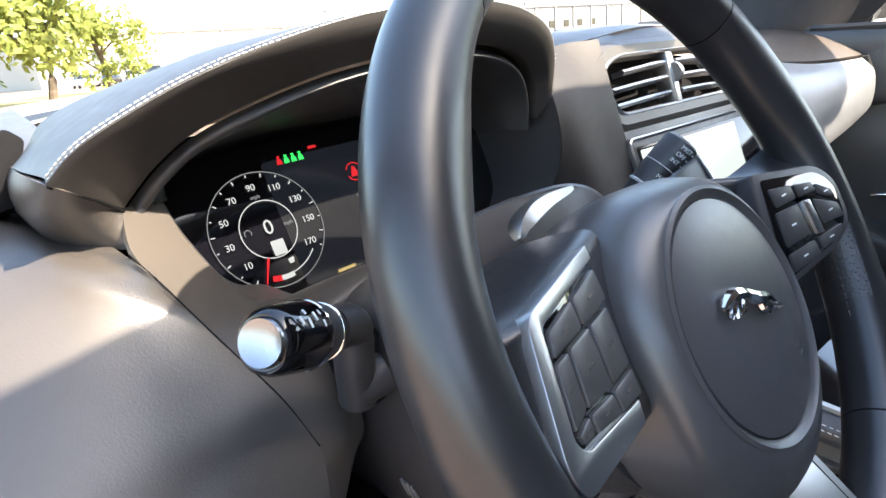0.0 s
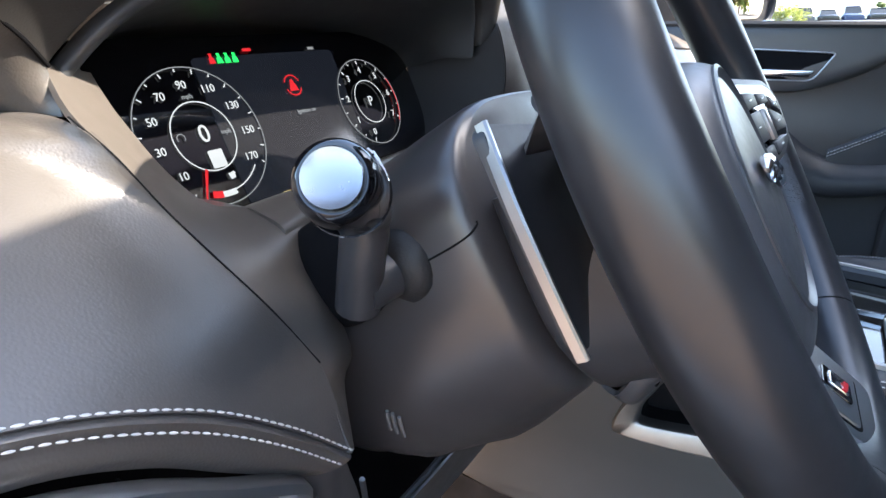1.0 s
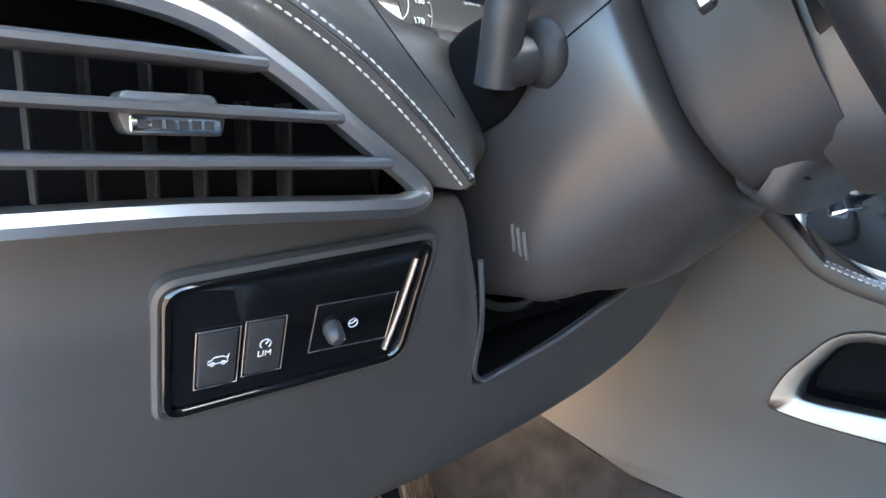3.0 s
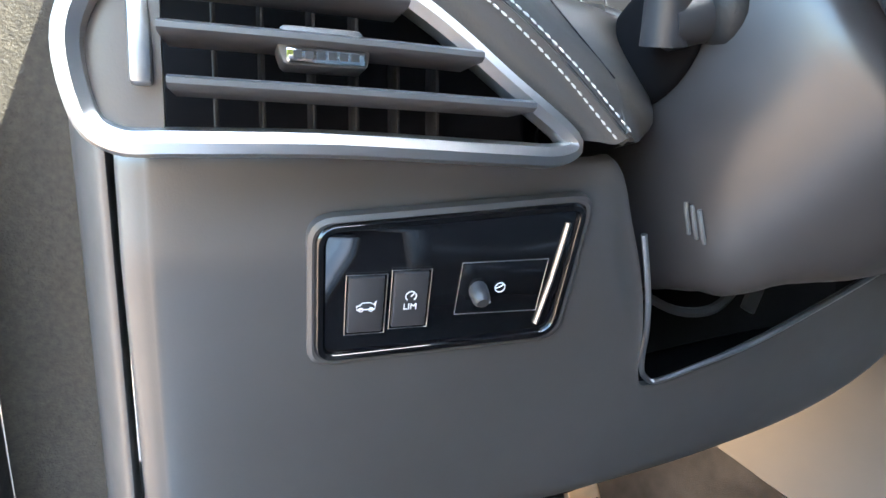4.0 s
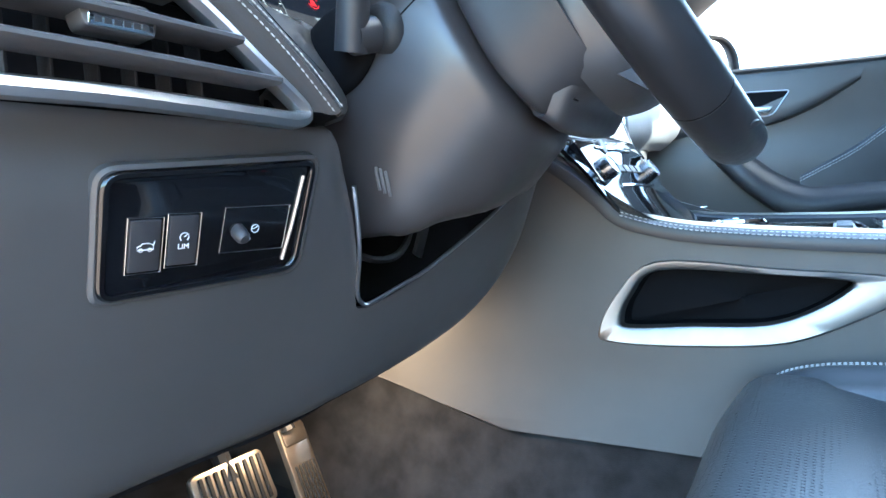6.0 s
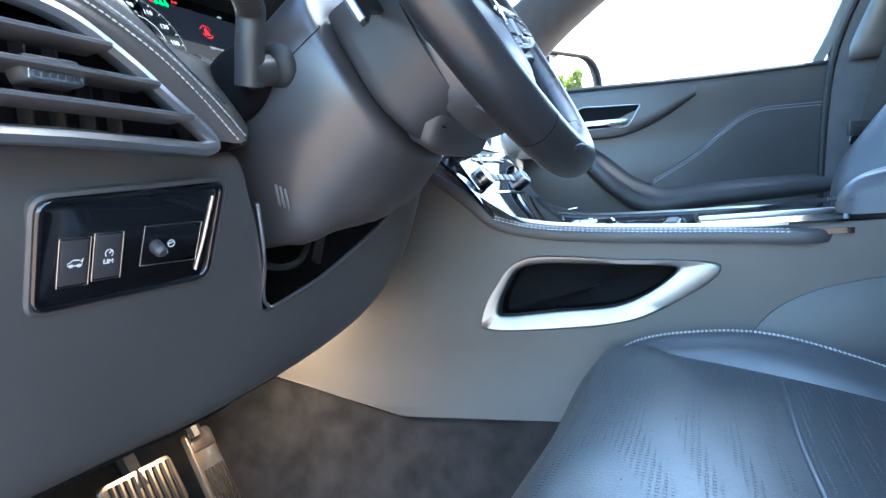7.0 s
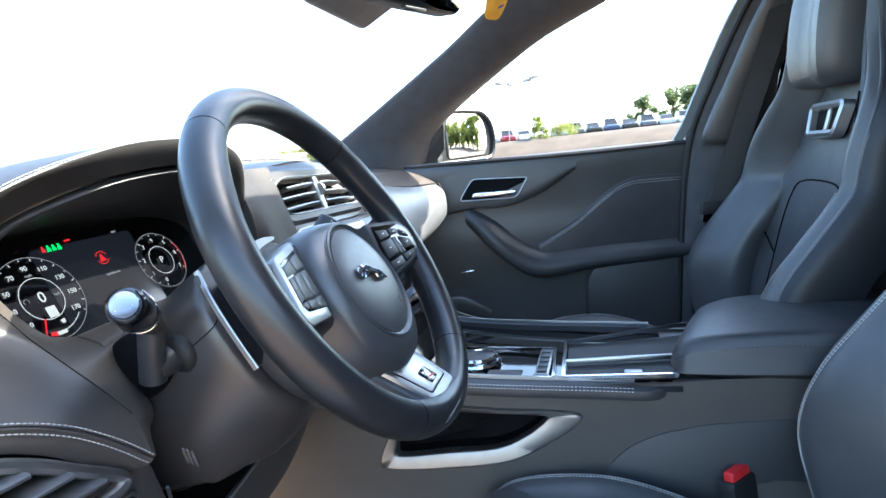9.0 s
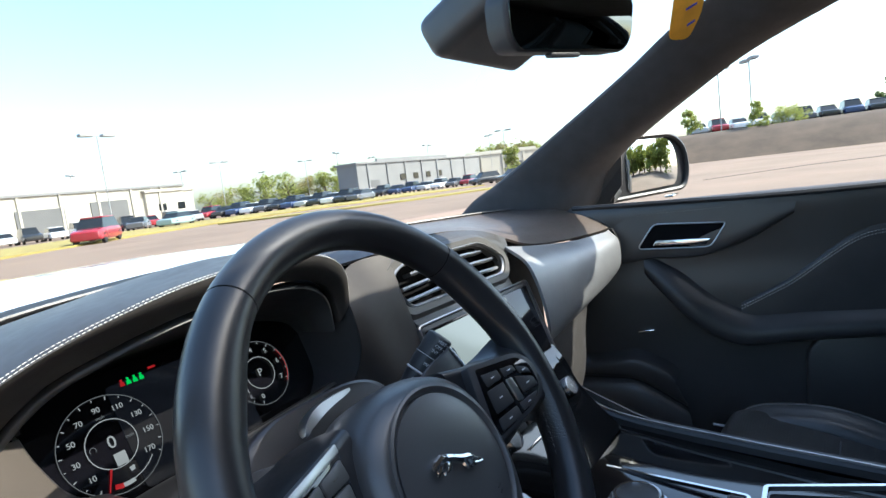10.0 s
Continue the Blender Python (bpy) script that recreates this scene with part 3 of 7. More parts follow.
# right-hand cheek of the binnacle, running to the centre vents
cheek_rows = [[(.146, .236, 1.176), (.17, .248, 1.190), (.205, .255, 1.196), (.250, .247, 1.197)],
              [(.141, .216, 1.150), (.165, .217, 1.152), (.205, .222, 1.152), (.238, .224, 1.152)],
              [(.142, .211, 1.110), (.168, .205, 1.105), (.208, .208, 1.100), (.240, .206, 1.095)],
              [(.138, .222, 1.075), (.168, .198, 1.055), (.212, .192, 1.040), (.245, .190, 1.030)],
              [(.105, .236, 1.045), (.145, .200, 1.010), (.20, .180, .980), (.240, .170, .955)]]
part("binnacle_cheek", loft(cheek_rows, 5, 5, 0.003), CHEEK, dash, "dark leather cheek beside the binnacle")
recess_rows = [[(.1455, .237, 1.178), (.1405, .217, 1.150), (.1415, .212, 1.110), (.1375, .223, 1.075), (.1045, .237, 1.045)], [(.138, .26, 1.165), (.138, .25, 1.145), (.140, .25, 1.108), (.135, .25, 1.073), (.105, .255, 1.046)], [(.138, .315, 1.150), (.140, .310, 1.130), (.141, .305, 1.100), (.136, .300, 1.070), (.110, .290, 1.045)]]
part("recess_wall", loft(recess_rows, 5, 4, 0.002), PLASTIC, dash)

# dash top, centre and passenger side
top_rows = [
    [(.205, .300, 1.190), (.26, .268, 1.197), (.37, .262, 1.205), (.50, .255, 1.190), (.62, .235, 1.150), (.76, .220, 1.135), (.90, .205, 1.130), (.985, .205, 1.128)],
    [(.210, .34, 1.195), (.26, .31, 1.203), (.37, .30, 1.209), (.50, .29, 1.200), (.62, .275, 1.172), (.76, .26, 1.155), (.90, .245, 1.150), (.990, .24, 1.148)],
    [(.215, .40, 1.197), (.26, .38, 1.204), (.37, .37, 1.208), (.50, .36, 1.202), (.62, .35, 1.188), (.76, .33, 1.176), (.90, .31, 1.170), (.995, .29, 1.168)],
    [(.215, .60, 1.185), (.26, .61, 1.190), (.37, .61, 1.195), (.50, .60, 1.195), (.62, .58, 1.193), (.76, .545, 1.190), (.90, .47, 1.188), (.995, .39, 1.185)],
]
part("dash_top", loft(top_rows, 5, 5, 0.004), DASH_TOP_LIT, dash, "smooth leather dash top")
part("dash_top_edge", tube([(-.39, .43, 1.145), (-.25, .52, 1.160), (-.05, .585, 1.182), (.15, .602, 1.192), (.37, .615, 1.197), (.50, .603, 1.198), (.62, .583, 1.196), (.76, .548, 1.193), (.90, .473, 1.191), (.995, .393, 1.188)], .003, 6, smooth=5), PLASTIC, dash)
fascia_rows = [
    [(.535, .232, 1.158), (.62, .224, 1.146), (.76, .210, 1.131), (.90, .196, 1.126), (.960, .200, 1.125), (.985, .225, 1.120)],
    [(.535, .195, 1.130), (.62, .192, 1.120), (.76, .180, 1.108), (.90, .170, 1.103), (.965, .182, 1.100), (.990, .215, 1.09)],
    [(.535, .175, 1.080), (.62, .175, 1.075), (.76, .168, 1.065), (.90, .166, 1.055), (.960, .182, 1.050), (.985, .22, 1.04)],
    [(.535, .166, 1.020), (.62, .169, 1.022), (.76, .172, 1.024), (.90, .182, 1.026), (.950, .200, 1.028), (.975, .235, 1.028)],
    [(.535, .178, .990), (.62, .182, .995), (.76, .190, 1.002), (.90, .205, 1.008), (.940, .225, 1.012), (.965, .26, 1.012)],
]
part("passenger_fascia", loft(fascia_rows, 5, 5, 0.005), VENEER, dash, "satin grey passenger fascia")
part("fascia_end_cap", loft([[(.962, .190, 1.128), (.990, .225, 1.126), (1.0, .30, 1.13)], [(.970, .178, 1.09), (.998, .215, 1.085), (1.005, .30, 1.08)], [(.968, .186, 1.055), (.994, .225, 1.05), (1.0, .30, 1.05)]], 5, 5, 0.003), TRIM, dash)
part("glovebox", loft([[(.52, .185, .994), (.70, .192, 1.000), (.86, .225, 1.006)], [(.51, .19, .88), (.70, .19, .88), (.80, .235, .88)], [(.50, .25, .78), (.70, .25, .78), (.80, .30, .78)], [(.50, .45, .72), (.70, .45, .72), (.95, .45, .72)]], 5, 4, 0.004), SOFT, dash)
part("centre_fascia", loft([[(.225, .205, 1.03), (.37, .170, 1.0), (.52, .160, 1.0)], [(.225, .165, .985), (.37, .14, .975), (.52, .14, .975)], [(.225, .125, .945), (.37, .11, .93), (.52, .115, .93)], [(.225, .08, .885), (.37, .06, .875), (.52, .06, .875)]], 5, 5, 0.004), GLOSS, dash)
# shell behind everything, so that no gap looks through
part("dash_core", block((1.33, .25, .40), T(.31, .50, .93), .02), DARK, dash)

# ---- driver's vent ----
vent = thing("air_vent", (-.27, .14, .99), "satin silver framed air vent with black slats", "air vent")
VENT_OUT = [(-.358, .155, .978), (-.360, .151, 1.003), (-.346, .144, 1.022), (-.315, .142, 1.0345), (-.277, .1405, 1.0310), (-.244, .1405, 1.0150), (-.214, .1400, .9945), (-.1835, .1400, .9735), (-.190, .1385, .9665), (-.215, .139, .9665), (-.28, .144, .9685), (-.330, .149, .968), (-.349, .152, .9685)]
part("vent_frame", sweep(crom(VENT_OUT, 5, True), [(-.0038, -.006), (-.0050, -.001), (-.0036, .0030), (0, .0046), (.0036, .0030), (.0050, -.001), (.0038, -.006)], True, up=(0, -1, -.1)), SATIN, vent, "satin silver surround")
vent_m = facing((-.28, .147, .997), (1, -.09, 0), (0, -.2, 1))
# solid near-black block, its colour standing for shade deep in the vent
part("vent_shade_block", block((.165, .075, .066), Matrix.Translation((-.264, .216, .994)) @ Matrix.Rotation(radians(-5), 4, "Z"), .004), DARK, vent)
# slats across the mouth, in front of the near-black block
for z, x0, x1 in ((1.0015, -.334, -.228), (.9850, -.332, -.206), (1.0175, -.332, -.256)):
    part("slat", sweep(crom([(x0, .1495, z + .001), ((x0 + x1) / 2, .1435, z), (x1, .1405, z - .001)], 4), [(-.012, -.0016), (-.0115, .0026), (.010, .0022), (.0122, .0010), (.0122, -.0008), (.010, -.0020)], up=(0, 0, 1)), SLAT, vent)
for x in (-.318, -.302, -.284, -.268, -.252, -.236):
    part("vane", block((.0014, .012, .052 if x < -.26 else .036), Matrix.Translation((x, .1640 - (x + .28) * .07, .997 if x < -.26 else .988)), .0004), RUBBER, vent)
tab = part("vent_tab", prism(rounded([(-.0140, -.0040), (.0140, -.0040), (.0152, .002), (.0118, .0088), (-.0148, .0088), (-.0160, .002)], .002), .014, facing((-.284, .1365, .9975), (1, -.07, 0), (0, 0, 1)), .001), SLAT, vent)
part("badge_plate", prism(rounded([(-.0132, -.0026), (.0132, -.0026), (.0132, .0026), (-.0132, .0026)], .0012), .002, facing((-.284, .1356, .9968), (1, -.07, 0), (0, 0, 1)), .0006), CHROME, vent, "chrome plate with worn lettering bars")
for i in range(6):
    part("badge_bar", prism([(-.0014, -.0013), (.0014, -.0013), (.0014, .0013), (-.0014, .0013)], .0006, facing((-.284, .1356, .9968), (1, -.07, 0), (0, 0, 1)) @ T(-.0095 + i * .0038, 0, .0003)), PLASTIC, vent)
side_plate = part("vent_cheek", loft([[(-.354, .153, 1.014), (-.345, .148, 1.020), (-.334, .147, 1.024)], [(-.356, .155, .998), (-.346, .151, .998), (-.334, .149, .998)], [(-.352, .157, .972), (-.344, .154, .972), (-.334, .152, .972)]], 4, 4, .003), SOFT, vent)
part("vent_slider", block((.0066, .006, .050), Matrix.Translation((-.3405, .1475, 1.010)) @ Matrix.Rotation(radians(-6), 4, "X"), .0016), BRUSHED, vent, "ribbed vent wheel with bright edge")

# ---- switch pod on the knee panel ----
pod = thing("switch_panel", (-.225, .17, .91), "glossy black switch panel set in the knee panel", "switch panel")
ex = Vector((1, -.0945, 0)).normalized()
ey = KNEE_NORMAL.cross(ex).normalized()
ey = ey if ey.z > 0 else -ey


def on_knee(x, z, lift=0.0):
    return facing(Vector((x, knee_y(x, z), z)) + KNEE_NORMAL * lift, ex, ey)


pm = on_knee(-.223, .910, .0025)
pinv = pm.inverted()


def knee_local(x, z):
    q = pinv @ Vector((x, knee_y(x, z), z))
    return (q.x, q.y)


POD = [knee_local(*q) for q in ((-.2805, .9368), (-.1645, .9455), (-.1655, .8822), (-.2780, .8785))]
pod_line = rounded(POD, [.008, .007, .010, .007], 5)
part("pod_bezel", sweep([pm @ Vector((x, y, 0)) for x, y in pod_line], [(-.0034, -.005), (-.0030, -.0012), (-.0012, .0006), (.0010, .0004), (.0020, -.001), (.0022, -.005)], True, up=KNEE_NORMAL), GLOSS, pod)
part("pod_recess", sweep([pm @ Vector((x * 1.055, y * 1.075, -.0018)) for x, y in pod_line], [(-.0030, -.004), (-.0024, .0000), (-.0004, .0012), (.0012, .0008), (.0020, -.004)], True, up=KNEE_NORMAL), SOFT, pod)
part("pod_face", prism(pod_line, .006, pm @ T(0, 0, -.0012), .0008), GLOSS, pod, "gloss black face")
for x, z in ((-.260, .9035), (-.2405, .905)):
    sw = part("switch", prism(rounded([(-.0078, -.0138), (.0078, -.0138), (.0078, .0138), (-.0078, .0138)], .0008, 2), .006, on_knee(x, z, .0032), .0008), PLASTIC, pod)
    part("switch_edge", sweep([on_knee(x, z, .0024) @ Vector(q) for q in ((-.0088, -.0148, 0), (.0088, -.0148, 0), (.0088, .0148, 0), (-.0088, .0148, 0))], ring(.0003, 4), True, up=KNEE_NORMAL), BRUSHED, pod)
# symbols on the switches
sym = part("tailgate_symbol", tube([on_knee(-.260, .9035, .0036) @ Vector((x * .001, y * .001, 0)) for x, y in ((-4, -1.6), (-4, .2), (-2.6, .6), (-1.6, 1.8), (1.8, 1.8), (3.6, .8), (4.4, 2.6), (3.9, .6), (3.9, -1.6))], .00028, 5, True), MARKING, pod)
for cx in (-2.2, 2.2):
    part("tailgate_symbol", tube([on_knee(-.260, .9035, .0036) @ Vector(((cx + math.cos(a) * .9) * .001, (-1.7 + math.sin(a) * .9) * .001, 0)) for a in [k * math.pi / 5 for k in range(10)]], .00025, 5, True), MARKING, pod)
part("speed_symbol", tube([on_knee(-.2405, .905, .0036) @ Vector((math.cos(a) * .0024, .0022 + math.sin(a) * .0024, 0)) for a in [radians(-50 + k * 28) for k in range(11)]], .0003, 5), MARKING, pod)
part("speed_symbol", tube([on_knee(-.2405, .905, .0036) @ Vector(q) for q in ((0, .0022, 0), (.0016, .0040, 0))], .0003, 5), MARKING, pod)
part("switch_lettering", lettering("LIM", .0042, on_knee(-.2405, .905, .0034) @ T(0, -.0032)), MARKING, pod)
part("pod_plate", prism(rounded([(-.0215, -.0135), (.0200, -.0140), (.0215, .0135), (-.0205, .0130)], .001, 2), .003, on_knee(-.1975, .9085, .0018), .0004), GLOSS, pod)
part("plate_edge", sweep([on_knee(-.1975, .9085, .0018) @ Vector(q) for q in ((-.0215, -.0135, 0), (.0200, -.0140, 0), (.0215, .0135, 0), (-.0205, .0130, 0))], ring(.00028, 4), True, up=KNEE_NORMAL), BRUSHED, pod)
part("dimmer_lever", sweep([on_knee(-.209, .908, k) @ Vector((0, -k * .3, 0)) for k in (0.0, .004, .008, .010)], ring(.0045, 12), sizes=[1, 1, .92, .6]), PLASTIC, pod)
part("lever_mark", block((.0012, .0048, .0006), on_knee(-.2065, .9065, .0085) @ T(0, 0, 0, 35)), MARKING, pod)
part("wheel_symbol", tube([on_knee(-.1985, .9085, .0026) @ Vector((math.cos(a) * .0024, math.sin(a) * .0024, 0)) for a in [k * math.pi / 8 for k in range(16)]], .0003, 5, True), MARKING, pod)
part("wheel_symbol", tube([on_knee(-.1985, .9085, .0026) @ Vector(q) for q in ((-.002, -.0002, 0), (0, .0004, 0), (.0016, .0016, 0))], .0003, 5), MARKING, pod)
part("pod_edge", tube([on_knee(-.1705, .938, .0015).translation, on_knee(-.1725, .910, .0015).translation, on_knee(-.1755, .888, .0015).translation], .0013, 6), BRUSHED, pod)

# ---- instrument cluster ----
cluster = thing("instrument_cluster", (0, .3, 1.05), "lit digital instrument cluster with two round dials", "instrument cluster")
CLU = facing((-.0085, .2975, 1.0945), (1, .006, .03), (0, .39, .9208))
part("screen", prism(rounded([(-.150, -.052), (-.085, -.066), (.0, -.066), (.150, -.060), (.150, .06), (-.150, .06)], .012, 4), .02, CLU @ T(0, 0, -.001), .001), SCREEN, cluster, "dark glossy display")
part("screen_glow", prism(rounded([(-.068, -.050), (.058, -.050), (.058, .046), (-.068, .046)], .004, 3), .0006, CLU @ T(.0, 0, -.0004)), DISPLAY_DIM, cluster)


def arc(cx, cy, r, a0, a1, n, w, m, r_in=None):
    """A flat ring piece, from angle a0 to a1."""
    rows = [[m @ Vector((cx + math.cos(a) * q, cy + math.sin(a) * q, 0)) for q in (r - w / 2, r + w / 2)] for a in [radians(a0 + (a1 - a0) * k / n) for k in range(n + 1)]]
    return grid(rows)[0]


def dial(cx, cy, R, labels, a0, a1, ticks, name):
    m = CLU @ T(cx, cy, .0006)
    part(name + "_ring", arc(0, 0, R, 0, 360, 64, .0007, m), DISPLAY_GREY, cluster)
    part(name + "_inner_ring", arc(0, 0, R * .5, 0, 360, 48, .0008, m), DISPLAY_WHITE, cluster)
    for k in range(ticks + 1):
        a = radians(a0 + (a1 - a0) * k / ticks)
        long = .0030 if k % 2 == 0 else .0018
        part("dial_tick", prism([(-long, -.0004), (0, -.0004), (0, .0004), (-long, .0004)], .0002, m @ T(math.cos(a) * (R - .001), math.sin(a) * (R - .001), .0002, math.degrees(a))), DISPLAY_WHITE, cluster)
    for k, s in enumerate(labels):
        a = radians(a0 + (a1 - a0) * (k / (len(labels) - 1) if name != "speed" else (1 + 2 * k) / 17.0))
        part("dial_number", lettering(s, .0068 if len(s) > 1 else .0072, m @ T(math.cos(a) * R * .745, math.sin(a) * R * .745, .0002)), DISPLAY_WHITE, cluster)
    return m


sm = dial(-.0805, -.0015, .0425, ["10", "30", "50", "70", "90", "110", "130", "150", "170"], 236, -34, 17, "speed")
part("readout", lettering("0", .0150, sm @ T(0, .001, .0002)), DISPLAY_WHITE, cluster)
part("unit", lettering("mph", .0042, sm @ T(.0155, .0005, .0002)), DISPLAY_GREY, cluster)
part("unit", lettering("mph", .0042, sm @ T(-.001, .0245, .0002)), DISPLAY_GREY, cluster)
part("speed_tile", prism(rounded([(-.005, -.0055), (.005, -.0055), (.005, .0055), (-.005, .0055)], .0008, 2), .0003, sm @ T(.002, -.0145, .0003)), DISPLAY_WHITE, cluster)
part("limiter_symbol", arc(0, 0, .0026, -40, 220, 12, .0006, sm @ T(-.0158, .001, .0002)), DISPLAY_GREY, cluster)
na = radians(246)
part("needle", prism([(-.0012, -.0009), (.018, -.0004), (.018, .0004), (-.0012, .0009)], .0004, sm @ T(math.cos(na) * .0225, math.sin(na) * .0225, .0006, 246)), DISPLAY_RED, cluster)
part("fuel_bar", arc(0, 0, .0352, 262, 318, 16, .0008, sm @ T(0, 0, .0002)), DISPLAY_WHITE, cluster)
part("fuel_low", arc(0, 0, .0362, 252, 263, 6, .0042, sm @ T(0, 0, .0003)), DISPLAY_RED, cluster)
part("fuel_block", arc(0, 0, .0362, 263, 279, 8, .0036, sm @ T(0, 0, .0003)), DISPLAY_WHITE, cluster)
part("fuel_symbol", prism([(-.0024, -.002), (.0012, -.002), (.0018, .0006), (.0026, .0002), (.0018, .0020), (-.0024, .0020)], .0003, sm @ T(.0075, -.0262, .0003, 10)), DISPLAY_WHITE, cluster)
tm = dial(.0805, .001, .0350, ["0", "1", "2", "3", "4", "5", "6", "7"], 250, -30, 14, "rev")
part("gear_letter", lettering("P", .0115, tm @ T(0, 0, .0002)), DISPLAY_WHITE, cluster)
part("red_zone", arc(0, 0, .0338, -36, 30, 18, .0008, tm @ T(0, 0, .0003)), DISPLAY_RED, cluster)
for k in range(4):
    q = CLU @ T(-.0535 + k * .0060, .0448, .0006)
    part("tell_tale", prism([(-.0022, -.0034), (.0022, -.0034), (.0018, -.0002), (.0009, .0008), (.0011, .0030), (-.0011, .0030), (-.0009, .0008), (-.0018, -.0002)], .0003, q), DISPLAY_RED if k == 0 else DISPLAY_GREEN, cluster, "seat belt light")
part("tell_tale", prism(rounded([(-.0035, -.001), (.0035, -.001), (.0035, .001), (-.0035, .001)], .0006, 2), .0003, CLU @ T(-.0235, .0490, .0006)), DISPLAY_RED, cluster)
wm = CLU @ T(.0045, .022, .0006)
part("warning_symbol", arc(0, 0, .0072, 20, 160, 14, .001, wm), DISPLAY_RED, cluster)
part("warning_symbol", arc(0, 0, .0072, 200, 340, 14, .001, wm), DISPLAY_RED, cluster)
part("warning_symbol", prism([(-.0042, -.0040), (.0042, -.0040), (.0010, .0042), (-.0010, .0042)], .0003, wm), DISPLAY_RED, cluster)
part("message", lettering("Ignition on", .0042, CLU @ T(.0080, .0030, .0006)), DISPLAY_GREY, cluster)
part("message", lettering("Press OK to stop", .0040, CLU @ T(.0120, -.0250, .0006)), DISPLAY_GREY, cluster)
part("odometer_bar", prism([(-.008, -.0012), (.008, -.0012), (.008, .0012), (-.008, .0012)], .0003, CLU @ T(-.0335, -.0480, .0006)), DISPLAY_AMBER, cluster)
part("clock_bar", prism([(-.003, -.0009), (.003, -.0009), (.003, .0009), (-.003, .0009)], .0003, CLU @ T(.036, .0475, .0006)), DISPLAY_GREY, cluster)

# ---- steering column ----
# the column's frame, then the wheel's own: its face leans back and turns a little
COLUMN_LEAN, WHEEL_LEAN, WHEEL_YAW = radians(25), radians(28.55), radians(2.6)
COLUMN = facing((0, 0, 1.08), (1, 0, 0), (0, math.sin(COLUMN_LEAN), math.cos(COLUMN_LEAN)))
WTURN = Matrix.Rotation(WHEEL_YAW, 3, "Z")
WX, WY, WZ = WTURN @ Vector((1, 0, 0)), WTURN @ Vector((0, math.sin(WHEEL_LEAN), math.cos(WHEEL_LEAN))), WTURN @ Vector((0, -math.cos(WHEEL_LEAN), math.sin(WHEEL_LEAN)))
WM = facing((.0055, .0039, 1.0754), WX, WY)


def on_column(x, y, z=0.0):
    return COLUMN @ Vector((x, y, z))


def wheel(x, y, z=0.0):
    return WM @ Vector((x, y, z))


column = thing("steering_column", (0, .2, .86), "dark plastic steering column shroud with two stalks", "steering column")


def egg(w, top, low, z, cy=0.0, n=28, power=3.3):
    pts = []
    for k in range(n):
        a = 2 * math.pi * k / n
        c, s = math.cos(a), math.sin(a)
        c = math.copysign(abs(c) ** (2 / power), c)
        s = math.copysign(abs(s) ** (2 / power), s)
        q = on_column(w * c * (1.0 if s > 0 else 1 - .28 * abs(s) ** 2), .034 + cy + (top if s > 0 else low) * s, z)
        q.z = max(q.z, .886 + .30 * max(0.0, min(.12, q.x + .09)))
        pts.append(q)
    return pts


shroud = [egg(.080, .060, .090, -.107, -.006), egg(.090, .064, .103, -.112, -.008), egg(.0945, .064, .111, -.128, -.01), egg(.098, .062, .126, -.175, -.015), egg(.100, .06, .138, -.225, -.015), egg(.098, .06, .148, -.270, -.012), egg(.090, .06, .13, -.33, -.01)]
shell = part("shroud", loft(shroud, 2, 5, 0.0, True, True), SHROUD, column, "two-piece dark plastic shroud")


def on_shroud(q, lift):
    """The nearest place on the shroud, lifted off its skin."""
    ok, at, n, _ = shell.closest_point_on_mesh(Vector(q))
    return at + n * lift


part("shroud_joint", tube([on_shroud(on_column(-.10, .034 - .012 * k / 8, -.075 - .075 * k / 8), .0001) for k in range(9)], .0006, 5), DARK, column)
for k in range(3):
    base = Vector((-.0975 + k * .0066, .166 - k * .002, .944 - k * .0005))
    part("shroud_rib", tube([on_shroud(base + Vector((.0016 * j, .0005 * j, -.0045 * j)), .0012) for j in range(5)], .0012, 6), RIB_LIT, column)
for k in range(6):
    part("shroud_clip", block((.0042, .004, .0035), Matrix.Translation(on_shroud((.020 + .0055 * k, .160, .872 + .0028 * k), .001)), .0008), BRUSHED, column)


def stalk(base, elbow, tip, cap, name, label):
    b, e, t = Vector(base), Vector(elbow), Vector(tip)
    root = part(name, sweep(crom([b, (b + e) / 2, e], 4), ring(.0125, 14)), PLASTIC, column, label)
    part("stalk_boot", lathe([(.019, -.01), (.021, .0), (.019, .006), (.013, .010)], along(b, e), 24), RUBBER, root)
    g = Vector(cap)
    part("stalk_arm", sweep(crom([e - (g - e).normalized() * .010, e.lerp(g, .5), g, g.lerp(t, .3)], 4), ring(.0112, 16)), PLASTIC, root)
    return root, g, t


# solid near-black ball that stands for the shaded gap round the stalk
shade_ball = bmesh.new()
bmesh.ops.create_uvsphere(shade_ball, u_segments=24, v_segments=14, radius=1)
bmesh.ops.transform(shade_ball, matrix=Matrix.Translation((-.0990, .190, 1.028)) @ Matrix.Rotation(radians(-28), 4, "X") @ Matrix.Diagonal((.0125, .040, .030, 1)), verts=shade_ball.verts)
part("stalk_gap_shade", shade_ball, DARK, column)
ls, e, t = stalk((-.090, .152, 1.037), (-.116, .160, 1.031), (-.1825, .1105, 1.1028), (-.121, .149, 1.073), "indicator_stalk", "indicator stalk with silver end cap")
e = Vector((-.121, .149, 1.073))
lm = along(e, t)
L = (t - e).length
part("stalk_band", lathe([(.0122, L - .0455), (.0137, L - .0445), (.0124, L - .0435)], lm, 32), CHROME, ls)
part("stalk_band", lathe([(.0150, L - .0295), (.0158, L - .0285), (.0150, L - .0275)], lm, 32), CHROME, ls)
